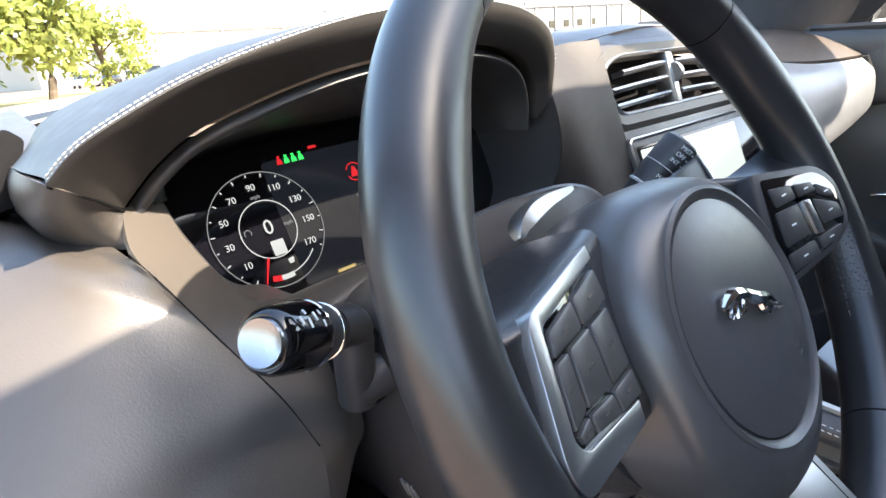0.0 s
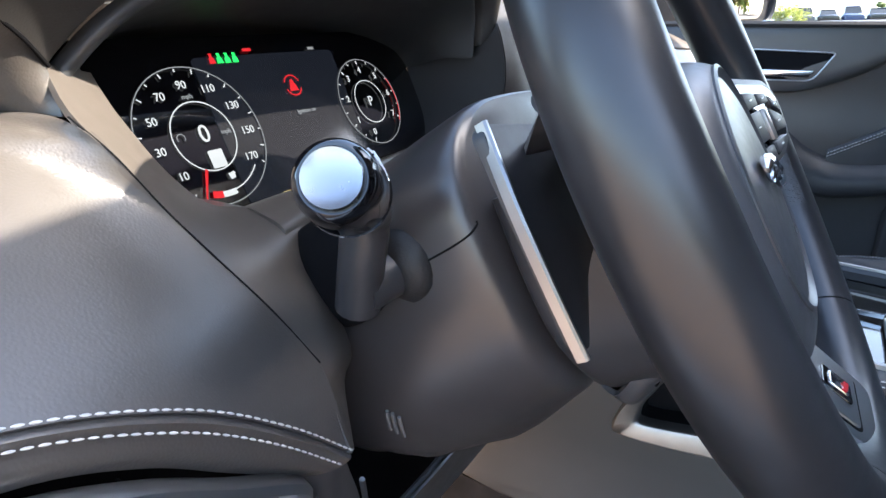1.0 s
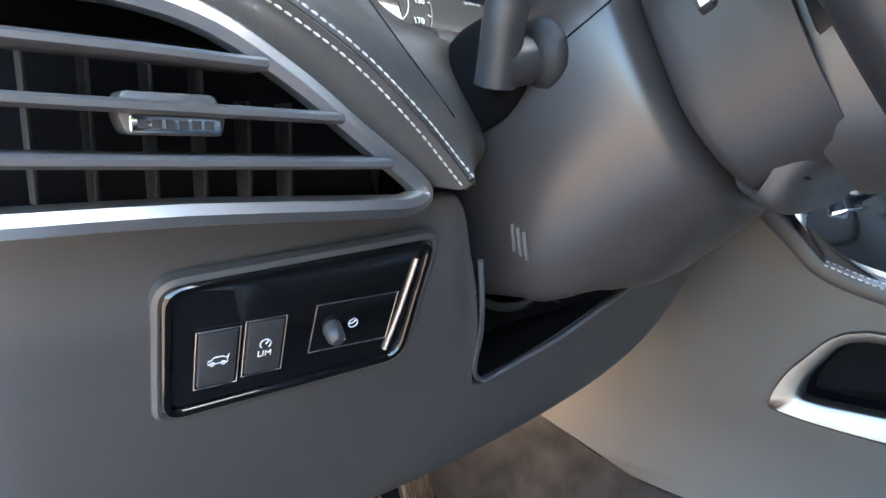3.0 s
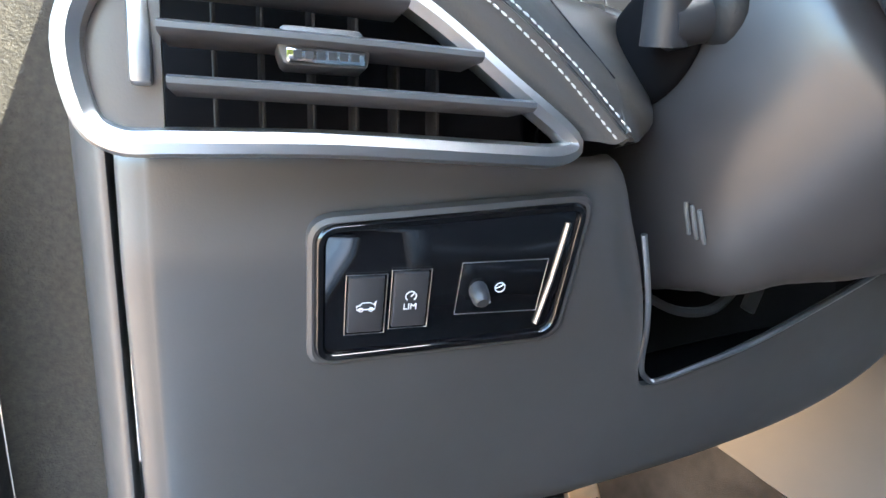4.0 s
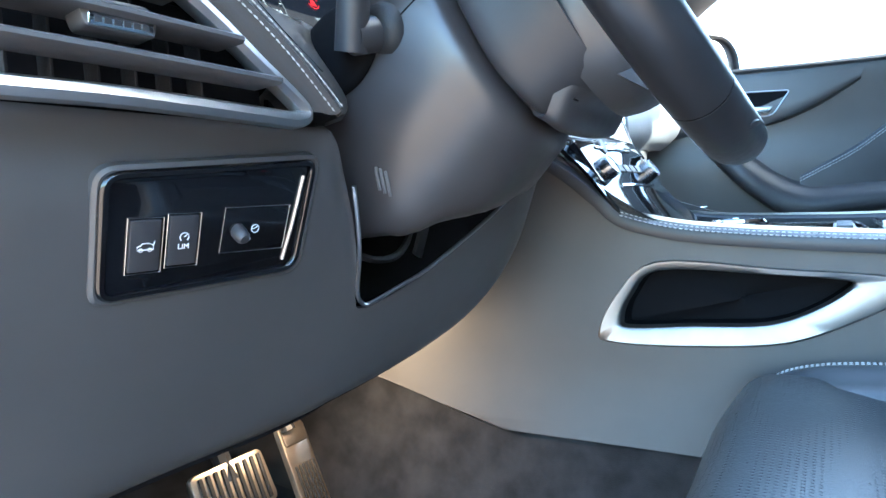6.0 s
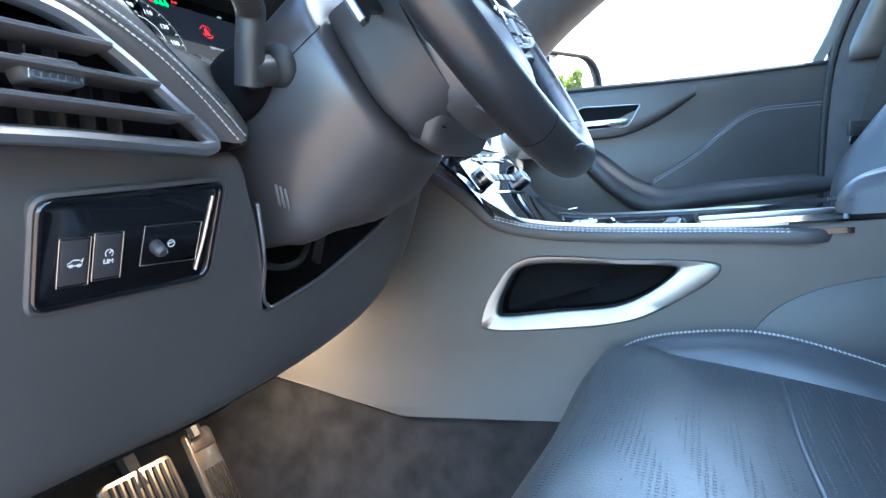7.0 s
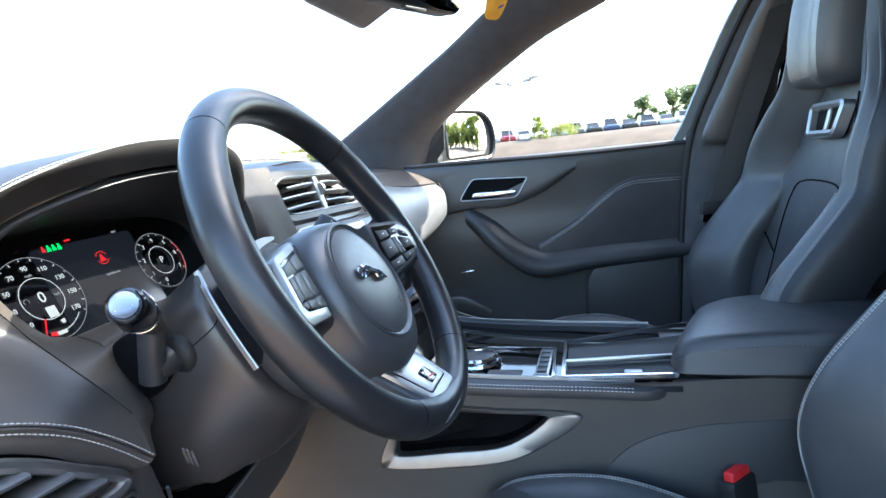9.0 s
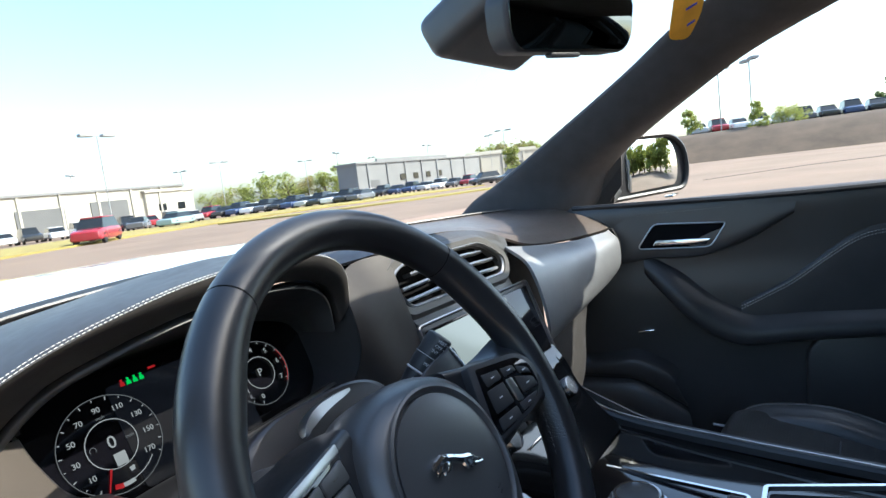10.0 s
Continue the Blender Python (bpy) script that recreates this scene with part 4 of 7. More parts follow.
part("stalk_grip", lathe([(.0108, L - .052), (.0130, L - .044), (.0146, L - .036), (.0150, L - .0280)], lm, 36), PLASTIC, ls)
part("stalk_body", lathe([(.0153, L - .0280), (.0152, L - .020), (.0146, L - .011), (.0139, L - .0045), (.0128, L - .0008), (.0110, L + .0006), (.0098, L + .0004)], lm, 36), GLOSS, ls)
part("end_cap", lathe([(.0102, L - .004), (.0102, L + .0012), (.0095, L + .0027), (.0085, L + .0024), (.0055, L + .0016), (.0, L + .0013)], lm, 40), CAP, ls, "satin silver end cap")
def towards(m, way):
    """The turn round a stalk's axis that faces a direction."""
    return max(range(0, 360, 5), key=lambda a: (m.to_3x3() @ Vector((math.cos(radians(a)), math.sin(radians(a)), 0))).dot(Vector(way)))


a0 = towards(lm, (-.1, -.75, .6))
for k, (d, turn, w) in enumerate(((.007, 0, .0034), (.0125, -6, .0044), (.0125, 14, .0022), (.0185, 4, .0040), (.0235, -10, .0030), (.0235, 10, .0024))):
    part("stalk_mark", block((.0011, w, .0006), lm @ Matrix.Rotation(radians(a0 + turn), 4, "Z") @ Matrix.Translation((.0152, 0, L - d)) @ Matrix.Rotation(radians(90), 4, "Y")), MARKING, ls)
rs, e, t = stalk((.090, .152, 1.037), (.106, .146, 1.056), (.156, .1125, 1.123), (.122, .137, 1.078), "wiper_stalk", "wiper stalk with white markings")
rm = along(e, t)
L = (t - e).length
part("stalk_body", lathe([(.0108, L - .058), (.0125, L - .046), (.0138, L - .030), (.0138, L - .002), (.0115, L), (.0, L + .0005)], rm, 32), PLASTIC, rs)
for z in (L - .024, L - .042):
    part("stalk_band", lathe([(.0128, z - .0012), (.0142, z), (.0128, z + .0012)], rm, 28), MARKING, rs)
a0 = towards(rm, (-.45, -.8, .35))
for k, (word, d, turn) in enumerate((("MIST", .006, 8), ("OFF", .0115, 4), ("INT", .017, 0), ("MAX", .032, 6), ("AUTO", .050, 0))):
    part("stalk_lettering", lettering(word, .0046, rm @ Matrix.Rotation(radians(a0 + turn), 4, "Z") @ Matrix.Translation((.0141, 0, L - d)) @ Matrix.Rotation(radians(90), 4, "Y") @ Matrix.Rotation(radians(90), 4, "Z")), MARKING, rs)
    part("stalk_mark", block((.0010, .0040, .0005), rm @ Matrix.Rotation(radians(a0 + turn + 34), 4, "Z") @ Matrix.Translation((.0139, 0, L - d)) @ Matrix.Rotation(radians(90), 4, "Y")), MARKING, rs)

# ---- steering wheel ----
sw = thing("steering_wheel", (0, .02, 1.10), "black leather three-spoke steering wheel with silver trim", "steering wheel")
RX, RC, RZ, RR = .0068, .0325, -.0092, .1721


def rim_bm(a0, a1, n, fat=1.0):
    """A stretch of the rim, swollen inwards where the thumbs rest."""
    rows = []
    for k in range(n + 1):
        d = a0 + (a1 - a0) * k / n
        a = radians(d)
        thumb = .0060 * (math.exp(-(((d - 150) % 360 + 180) % 360 - 180) ** 2 / 220) + math.exp(-(((d - 26) % 360 + 180) % 360 - 180) ** 2 / 220))
        row = []
        for i in range(24):
            b = 2 * math.pi * i / 24
            c, s = math.cos(b), math.sin(b)
            r = RR + fat * .0163 * c - thumb * max(0.0, -c) ** 1.5
            row.append(wheel(RX + math.cos(a) * r, RC + math.sin(a) * r, RZ + fat * .0183 * s))
        rows.append(row)
    bm, vs = grid(rows, True)
    bm.faces.new(vs[0])
    bm.faces.new(list(reversed(vs[-1])))
    bmesh.ops.recalc_face_normals(bm, faces=bm.faces)
    return bm


for a0, a1 in ((44, 128), (128, 240), (240, 304), (304, 404)):
    part("rim", rim_bm(a0 + .22, a1 - .22, max(16, int((a1 - a0) / 2.5))), RIM_LEATHER, sw)
for a0 in (44, 128, 240, 304):
    part("rim_seam", rim_bm(a0 - .3, a0 + .3, 2, .975), DARK, sw)
# perforated inner faces of the grips
for s in (1, -1):
    rows = []
    for k in range(15):
        a = radians(-30 + 22 * k / 14) if s > 0 else radians(210 - 22 * k / 14)
        c = Vector((math.cos(a), math.sin(a), 0))
        rows.append([WM @ Vector((RX + c.x * (RR - .0167 * math.cos(b)), RC + c.y * (RR - .0167 * math.cos(b)), RZ + .0187 * math.sin(b))) for b in [radians(-50 + 12 * j) for j in range(9)]])
    part("grip_patch", grid(rows)[0], RIM_PERF, sw, "perforated leather grip")
# grip stitching on the inside of the rim
for s in (1, -1):
    pts = [wheel(RX + math.cos(a) * (RR - .0165), RC + math.sin(a) * (RR - .0165), RZ) for a in ([radians(-34 + 58 * k / 30) for k in range(31)] if s > 0 else [radians(214 - 58 * k / 30) for k in range(31)])]
    tagged(part("stitching", stitches(pts, .0036, .0022, .0007, (0, 0, 0)), LEATHER, sw), kind="stuff")

# airbag pad
def pad_ring(w, top, low, z, cy=0.0, n=28, power=2.5):
    out = []
    for k in range(n):
        a = 2 * math.pi * k / n
        c, s = math.cos(a), math.sin(a)
        c, s = math.copysign(abs(c) ** (2 / power), c), math.copysign(abs(s) ** (2 / power), s)
        out.append(wheel(w * c * (1.0 if s > 0 else 1 - .10 * s * s), cy + (top if s > 0 else low) * s, z))
    return out


pad = [pad_ring(.073, .078, .082, -.062, -.002), pad_ring(.0755, .080, .086, -.046, -.003), pad_ring(.0755, .0785, .086, -.026, -.003), pad_ring(.0735, .0725, .081, -.010, -.003), pad_ring(.0675, .065, .070, -.002, -.001, 28, 2.2), pad_ring(.063, .0615, .063, .0, 0, 28, 2.0)]
padbm = loft(pad, 2, 4, 0.0, True)
part("airbag_pad", padbm, PAD, sw, "soft black airbag cover")
part("pad_ring", lathe([(.0635, -.004), (.0632, .0005), (.0612, .0014), (.0590, -.0012), (.0575, -.0016), (.0570, -.006)], WM, 64), PAD, sw)
part("pad_disc", lathe([(.0572, -.004), (.0566, -.0008), (.050, .0008), (.036, .0022), (.018, .0030), (.0, .0032)], WM, 64), PAD, sw, "domed round pad centre")
# the badge: a plain leaping shape
def limb(points, radii):
    return sweep(crom([WM @ Matrix.Translation((-.0040, .0024, .0050)) @ Matrix.Rotation(radians(-19), 4, "Z") @ Vector((x * .00112, (y if y > 0 else y * .55) * .00112, z * .001)) for x, y, z in points], 5), ring(.00122, 8), up=WZ, sizes=[radii[min(len(radii) - 1, int(k / 5))] * (1 - (k % 5) / 5) + radii[min(len(radii) - 1, int(k / 5) + 1)] * ((k % 5) / 5) for k in range(5 * (len(points) - 1) + 1)])


bb = limb([(25, .5, 0), (18, 1.5, .6), (10, 3.6, 1), (2, 3.4, 1.2), (-7, 5.0, 1.2), (-15, 5.2, 1.2), (-20.5, 3.0, 1), (-25, -.2, .6)], [.7, 1.6, 2.5, 2.9, 2.6, 2.9, 2.6, 1.0])
for pts, rr in (([(8, 3, .8), (12, -1, .8), (17, -1.5, .6), (24, -.6, .4)], [2.2, 2.0, 1.3, .7]), ([(4, 3, .8), (7, -3, .8), (12, -4.6, .5)], [2.0, 1.7, .8]), ([(-13, 4, .8), (-15, -1.5, .8), (-15.5, -7.5, .5)], [2.0, 1.6, .8]), ([(-17, 3, .8), (-20, -3, .8), (-21.5, -7.5, .5)], [2.0, 1.6, .8]), ([(-8, 3.5, .8), (-10, -1, .8), (-13, -4.5, .5)], [1.7, 1.4, .8])):
    join(bb, limb(pts, rr))
part("badge", bb, CHROME, sw, "chrome badge shape")
for k in range(2):
    part("pad_moulding", prism(rounded([(-.0022, -.0006), (.0022, -.0006), (.0022, .0006), (-.0022, .0006)], .0004, 2), .0006, WM @ T(.028, -.030 - .004 * k, .0022, 20)), SOFT, sw)

# spokes
LEFT_POD = facing(wheel(-.115, .027, -.0032), WM.to_3x3() @ Vector((.977, 0, -.213)), WY)
RIGHT_POD = facing(wheel(.108, .020, .002), WM.to_3x3() @ Vector((.97, 0, .24)), WY)


def scaled(line, k, kx=None):
    cx, cy = sum(p[0] for p in line) / len(line), sum(p[1] for p in line) / len(line)
    return [(cx + (x - cx) * (kx or k), cy + (y - cy) * k) for x, y in line]


for s in (-1, 1):
    sx, drop = (0.0, 0.0) if s < 0 else (.008, -.010)
    rows = [[wheel(s * x + sx, y + drop * k, z) for x, y, z, k in row] for row in (
        ((.056, .072, -.062, .4), (.080, .071, -.060, .6), (.108, .067, -.056, .8), (.134, .064, -.048, 1), (.160, .072, -.026, 1)),
        ((.056, .070, -.040, .4), (.080, .066, -.034, .6), (.108, .061, -.026, .8), (.137, .056, -.016, 1), (.161, .062, -.014, 1)),
        ((.056, .0650, -.0205, .4), (.080, .0602, -.0142, .6), (.108, .0550, -.0080, .8), (.1375, .0490, -.0015, 1), (.162, .050, -.006, 1)),
        ((.056, .050, -.0205, .4), (.080, .048, -.0145, .6), (.110, .045, -.0085, .8), (.1400, .041, -.0010, 1), (.163, .038, -.005, 1)),
        ((.056, .018, -.0205, .4), (.084, .017, -.0150, .6), (.116, .015, -.0085, .8), (.1480, .012, .0000, 1), (.163, .008, -.005, 1)),
        ((.056, -.012, -.0215, .4), (.088, -.011, -.0155, .6), (.122, -.003, -.0090, .8), (.1500, -.001, -.003, 1), (.160, -.014, -.008, 1)),
        ((.056, -.020, -.045, .4), (.088, -.018, -.040, .6), (.122, -.010, -.034, .8), (.146, -.012, -.028, 1), (.157, -.026, -.022, 1)))]
    spoke = part("spoke", loft(rows, 4, 4, .003), RIM_LEATHER, sw, "leather-wrapped spoke")
    if s < 0:
        sm2 = LEFT_POD
        outer = rounded([(.0385, .0350), (-.0245, .0240), (-.0378, -.0222), (-.0335, -.0330), (.0225, -.0345), (.0250, -.0260), (-.0225, -.0225), (-.0275, -.0175), (-.0175, .0185), (.0385, .0290)], [.001, .007, .006, .005, .002, .001, .004, .004, .003, .001], 4)
        part("pod_trim", prism(outer, .009, sm2 @ T(0, 0, .0005), .0012), SATIN, spoke, "satin silver pod surround")
        part("button_pod", prism(rounded([(.040, .0300), (-.0180, .0195), (-.0285, -.0180), (-.0225, -.0235), (.0300, -.0275)], [.001, .003, .004, .004, .001], 4), .005, sm2 @ T(0, 0, -.0012), .0004), GLOSS, spoke)
        for q in ([(-.0150, .0160), (.0080, .0205), (.0075, .0095), (-.0175, .0075)], [(.0100, .0205), (.0360, .0255), (.0360, .0120), (.0100, .0100)],
                  [(-.0185, .0060), (-.0085, .0068), (-.0130, -.0125), (-.0245, -.0150)], [(-.0065, .0070), (.0120, .0085), (.0105, -.0140), (-.0110, -.0130)], [(.0140, .0085), (.0330, .0100), (.0305, -.0135), (.0125, -.0140)],
                  [(-.0240, -.0165), (-.0135, -.0142), (-.0140, -.0205), (-.0220, -.0205)], [(-.0115, -.0148), (.0080, -.0158), (.0085, -.0240), (-.0115, -.0215)], [(.0102, -.0158), (.0305, -.0152), (.0300, -.0258), (.0105, -.0242)]):
            button = part("button", prism(rounded(q, .0016, 2), .004, sm2 @ T(0, 0, .0006), .0009), SOFT, spoke)
            c = scaled(q, .0)[0]
            part("button_mark", block((.0046, .0009, .0004), sm2 @ T(c[0], c[1], .0008, 8)), DASH_TRIM, spoke)
    else:
        sm2 = RIGHT_POD
        outer = rounded([(-.0300, .0345), (.0300, .0225), (.0430, .0090), (.0400, -.0180), (.0180, -.0275), (-.0480, -.0330)], [.003, .010, .010, .010, .010, .003], 4)
        part("pod_trim", prism(outer, .010, sm2, .0025), PLASTIC, spoke)
        part("button_pod", prism(scaled(outer, .84), .004, sm2 @ T(0, 0, .0007), .0005), GLOSS, spoke, "gloss black button panel")
        part("button_bar", prism(rounded([(-.0035, -.011), (.0035, -.012), (.0035, .009), (-.0035, .010)], .001, 2), .003, sm2 @ T(.004, -.003, .0024), .0006), SATIN, spoke, "silver toggle bar")
        for q in ([(-.022, .022), (-.003, .0185), (-.003, .0100), (-.022, .0105)], [(.001, .0175), (.016, .0145), (.017, .0085), (.001, .0095)], [(.019, .0125), (.031, .0050), (.032, -.001), (.019, .005)],
                  [(-.025, .008), (-.004, .007), (-.004, -.012), (-.028, -.012)], [(.0115, .005), (.031, -.004), (.032, -.013), (.0115, -.011)], [(-.030, -.016), (-.004, -.016), (-.004, -.025), (-.032, -.026)], [(.0005, -.016), (.027, -.0165), (.018, -.0225), (.0005, -.0235)]):
            part("button", prism(rounded(q, .0014, 2), .003, sm2 @ T(0, 0, .0020), .0006), PLASTIC, spoke)
            c = scaled(q, .0)[0]
            part("button_mark", block((.0040, .0009, .0004), sm2 @ T(c[0], c[1], .0022)), MARKING, spoke)
CRESCENT = [(-.052, .0745, -.0655), (-.047, .0815, -.0670), (-.036, .0868, -.0680), (-.018, .0895, -.069), (.012, .0900, -.070)]
part("spoke_trim", sweep(crom([wheel(*q) for q in CRESCENT], 7), [(-.001, -.005), (-.002, .0), (-.001, .005), (.005, .005), (.005, -.005)], up=WZ, sizes=[.35 + 1.0 * math.sin(math.pi * min(1, k / 28)) ** .7 for k in range(29)]), SATIN, sw, "bright crescent trim behind the airbag cover")
part("hub_top", loft([pad_ring(.074, .064, .06, -.050, -.002), pad_ring(.070, .074, .06, -.056, -.002), pad_ring(.066, .072, .06, -.085, -.002), pad_ring(.060, .060, .06, -.105, -.002)], 2, 3, 0, True), PLASTIC, sw)
# lower spoke with its silver plate
def spoke_at(x, y, lift=0.0):
    """A place on the lower spoke, which rises from the hub to the rim."""
    return wheel(x, y, -.028 + (-.070 - y) * .53 + lift)


lower = [[spoke_at(x * w - .004, y, d) for x, d in ((-1.25, -.016), (-1.12, -.004), (-.5, -.0015), (.5, -.0015), (1.12, -.004), (1.25, -.016))] for y, w in ((-.056, .040), (-.080, .036), (-.105, .033), (-.125, .033), (-.142, .040))]
lsp = part("lower_spoke", loft(lower, 4, 4, .004), PLASTIC, sw)
lpm = facing(spoke_at(-.004, -.102), WX, spoke_at(0, -.07) - spoke_at(0, -.13))
PLATE = [(-.0400, .0380), (.0400, .0380), (.0310, -.0300), (-.0310, -.0300)]
part("spoke_plate", prism(rounded(PLATE, [.002, .002, .008, .008], 4), .005, lpm @ T(0, 0, .0012), .0014), SATIN, lsp, "satin silver lower spoke plate")
part("plate_groove", prism(rounded([(-.0335, .0390), (.0335, .0390), (.0255, -.0200), (-.0255, -.0200)], [.002, .002, .004, .004], 3), .002, lpm @ T(0, 0, .0016)), DARK, lsp)
part("plate_centre", prism(rounded([(-.0315, .0400), (.0315, .0400), (.0240, -.0185), (-.0240, -.0185)], [.002, .002, .003, .003], 3), .002, lpm @ T(0, 0, .0026), .0008), SATIN, lsp)
part("badge_recess", prism(rounded([(-.0105, .0085), (.0105, .0085), (.0105, -.0085), (-.0105, -.0085)], .003, 3), .002, lpm @ T(.001, -.006, .0034), .0004), GLOSS, lsp)
part("badge_tile", prism(rounded([(-.0065, .0052), (.0065, .0052), (.0055, -.0060), (-.0055, -.0060)], .0012, 2), .002, lpm @ T(.001, -.006, .0044), .0006), CHROME, lsp)
part("badge_stripe", prism([(-.0052, -.0030), (.0044, -.0046), (.0050, -.0022), (-.0052, -.0006)], .0008, lpm @ T(.001, -.007, .0050)), RED, lsp)
part("hub_back", loft([[on_column(-.078, .040, -.046), on_column(-.080, .0, -.046), on_column(-.072, -.040, -.047), on_column(-.046, -.070, -.048), on_column(0, -.074, -.050), on_column(.046, -.070, -.048), on_column(.072, -.040, -.047), on_column(.080, .0, -.046), on_column(.078, .040, -.046)],
                       [on_column(-.080, .040, -.075), on_column(-.079, .0, -.075), on_column(-.071, -.042, -.075), on_column(-.047, -.0715, -.075), on_column(0, -.076, -.076), on_column(.047, -.0715, -.075), on_column(.071, -.042, -.075), on_column(.079, .0, -.075), on_column(.080, .040, -.075)],
                       [on_column(-.078, .040, -.102), on_column(-.077, .0, -.102), on_column(-.070, -.040, -.101), on_column(-.047, -.072, -.096), on_column(0, -.078, -.096), on_column(.047, -.072, -.096), on_column(.070, -.040, -.101), on_column(.077, .0, -.102), on_column(.078, .040, -.102)],
                       [on_column(-.060, .040, -.105), on_column(-.060, .0, -.105), on_column(-.055, -.032, -.105), on_column(-.040, -.060, -.100), on_column(0, -.065, -.100), on_column(.040, -.060, -.100), on_column(.055, -.032, -.105), on_column(.060, .0, -.105), on_column(.060, .040, -.105)]], 4, 4, .003), PLASTIC, sw, "grey plastic hub back cover")
def skirt_row(y, z, w):
    return [on_column(-w * .68, y + .012, z - .004), on_column(-w * .62, y + .004, z), on_column(-w * .4, y - .001, z), on_column(0, y - .002, z), on_column(w * .5, y - .001, z), on_column(w * .92, y + .003, z), on_column(w, y + .010, z - .004)]


part("hub_skirt", loft([skirt_row(-.056, -.042, .066), skirt_row(-.0700, -.056, .074), skirt_row(-.0765, -.072, .078), skirt_row(-.0840, -.082, .077), skirt_row(-.0880, -.090, .073), skirt_row(-.082, -.098, .064), skirt_row(-.068, -.100, .054)], 4, 4, .003), LEATHER, sw, "stitched leather under the hub")
part("skirt_seam", tube([on_column(x, -.0782 + abs(x) * .05, -.0730) for x in (-.044, -.03, 0, .03, .054)], .0008, 5, smooth=3), DARK, sw)
tagged(part("stitching", stitches([on_column(-.044 + .104 * k / 20, -.0760 + abs(-.052 + .104 * k / 20) * .05, -.0690) for k in range(21)], .004, .003, .0006, (0, 0, 0)), LEATHER, sw), kind="stuff")
part("grip_stitching", loft([[on_column(-.128, .040, -.030), on_column(-.131, .036, -.030)], [on_column(-.126, .020, -.034), on_column(-.131, .016, -.034)], [on_column(-.128, -.002, -.032), on_column(-.133, -.006, -.032)]], 3, 3, .002), DARK, sw)
# shift paddles
for s in (-1, 1):
    px = [(s * .060 + .0, .062), (s * .100, .072), (s * .1380, .0765), (s * .1430, .0735), (s * .1435, -.004), (s * .138, -.010), (s * .110, .011), (s * .070, .024)]
    if s < 0:
        px = px[::-1]
    pd = part("shift_paddle", prism(rounded(px, .006, 3), .005, WM @ T(.003 + s * .003, 0, -.0555), .0012), PLASTIC, sw)
    part("paddle_edge", sweep(crom([wheel(s * .1405 + .001, .0770, -.0560), wheel(s * .1465 + .001, .048, -.0550), wheel(s * .1475 + .001, .020, -.0550), wheel(s * .1470 + .001, -.0092, -.0550)], 5), [(-.0010, -.0026), (-.0013, .0010), (-.0006, .0019), (.0006, .0019), (.0013, .0010), (.0010, -.0026)], up=WZ), BRUSHED, pd, "satin silver paddle edge")

# ---- centre vents and screen ----
cv = thing("air_vent", (.37, .23, 1.15), "twin centre air vent in a satin silver surround", "air vent")
CVM = facing((.365, .232, 1.155), (1, -.02, 0), (0, .30, 1))
cv_out = rounded([(-.132, .010), (-.10, .026), (.095, .024), (.142, -.010), (.128, -.034), (-.112, -.032)], [.02, .03, .03, .02, .012, .014], 5)
part("vent_surround", sweep([CVM @ Vector((x * 1.06, y * 1.12, -.002)) for x, y in cv_out], [(-.012, -.014), (-.012, .000), (-.006, .006), (.003, .005), (.007, -.003), (.006, -.014)], True, up=CVM.to_3x3() @ Vector((0, 0, 1))), TRIM, cv, "warm grey surround")
part("vent_bezel", sweep([CVM @ Vector((x * .99, y, .002)) for x, y in cv_out], [(-.0022, -.006), (-.0022, .0), (0, .0022), (.0022, 0), (.0022, -.006)], True, up=CVM.to_3x3() @ Vector((0, 0, 1))), SATIN, cv, "bright bezel")
# flat near-black plate paints the shade behind the centre slats
part("vent_shade_plate", prism(cv_out, .004, CVM @ T(0, 0, -.030)), DARK, cv)
for k, y in enumerate((.012, -.004, -.020)):
    half = (.088, .112, .118)[k]
    for s in (-1, 1):
        part("slat", sweep([CVM @ Vector((s * .012, y, -.004)), CVM @ Vector((s * half * .5, y - .001, -.002)), CVM @ Vector((s * half, y - .003, -.006))], [(-.0025, -.008), (-.0025, .006), (0, .008), (.0025, .006), (.0025, -.008)], up=CVM.to_3x3() @ Vector((0, 0, 1))), BRUSHED, cv)
part("vent_divider", block((.014, .056, .020), CVM @ T(0, -.005, -.006), .003), SATIN, cv)
part("vent_wheel", lathe([(.010, -.003), (.011, 0), (.010, .003)], CVM @ T(0, .0, .004) @ Matrix.Rotation(radians(90), 4, "Y"), 24), SATIN, cv)
part("lower_band", prism(rounded([(-.124, -.030), (.138, -.033), (.150, -.062), (-.100, -.066)], .004, 3), .012, CVM @ T(0, 0, -.002), .002), VENEER, cv)

part("vent_brow", loft([[(.236, .252, 1.196), (.30, .265, 1.200), (.37, .263, 1.204), (.44, .260, 1.200), (.51, .254, 1.188), (.56, .245, 1.170)], [(.238, .240, 1.182), (.30, .246, 1.190), (.37, .245, 1.192), (.44, .243, 1.189), (.51, .238, 1.172), (.545, .234, 1.150)], [(.240, .238, 1.166), (.28, .240, 1.178), (.37, .240, 1.180), (.44, .239, 1.178), (.49, .236, 1.160), (.52, .233, 1.138)]], 4, 4, .003), HOOD_LEATHER, cv, "leather brow over the vents")
scr = thing("touchscreen", (.38, .18, 1.05), "wide glossy infotainment touchscreen in the centre dash", "touchscreen")
SCM = facing((.382, .182, 1.048), (1, -.02, 0), (0, .37, .93))
part("screen_housing", prism(rounded([(-.142, -.062), (.142, -.066), (.150, .058), (-.142, .060)], .008, 4), .03, SCM, .003), PLASTIC, scr)
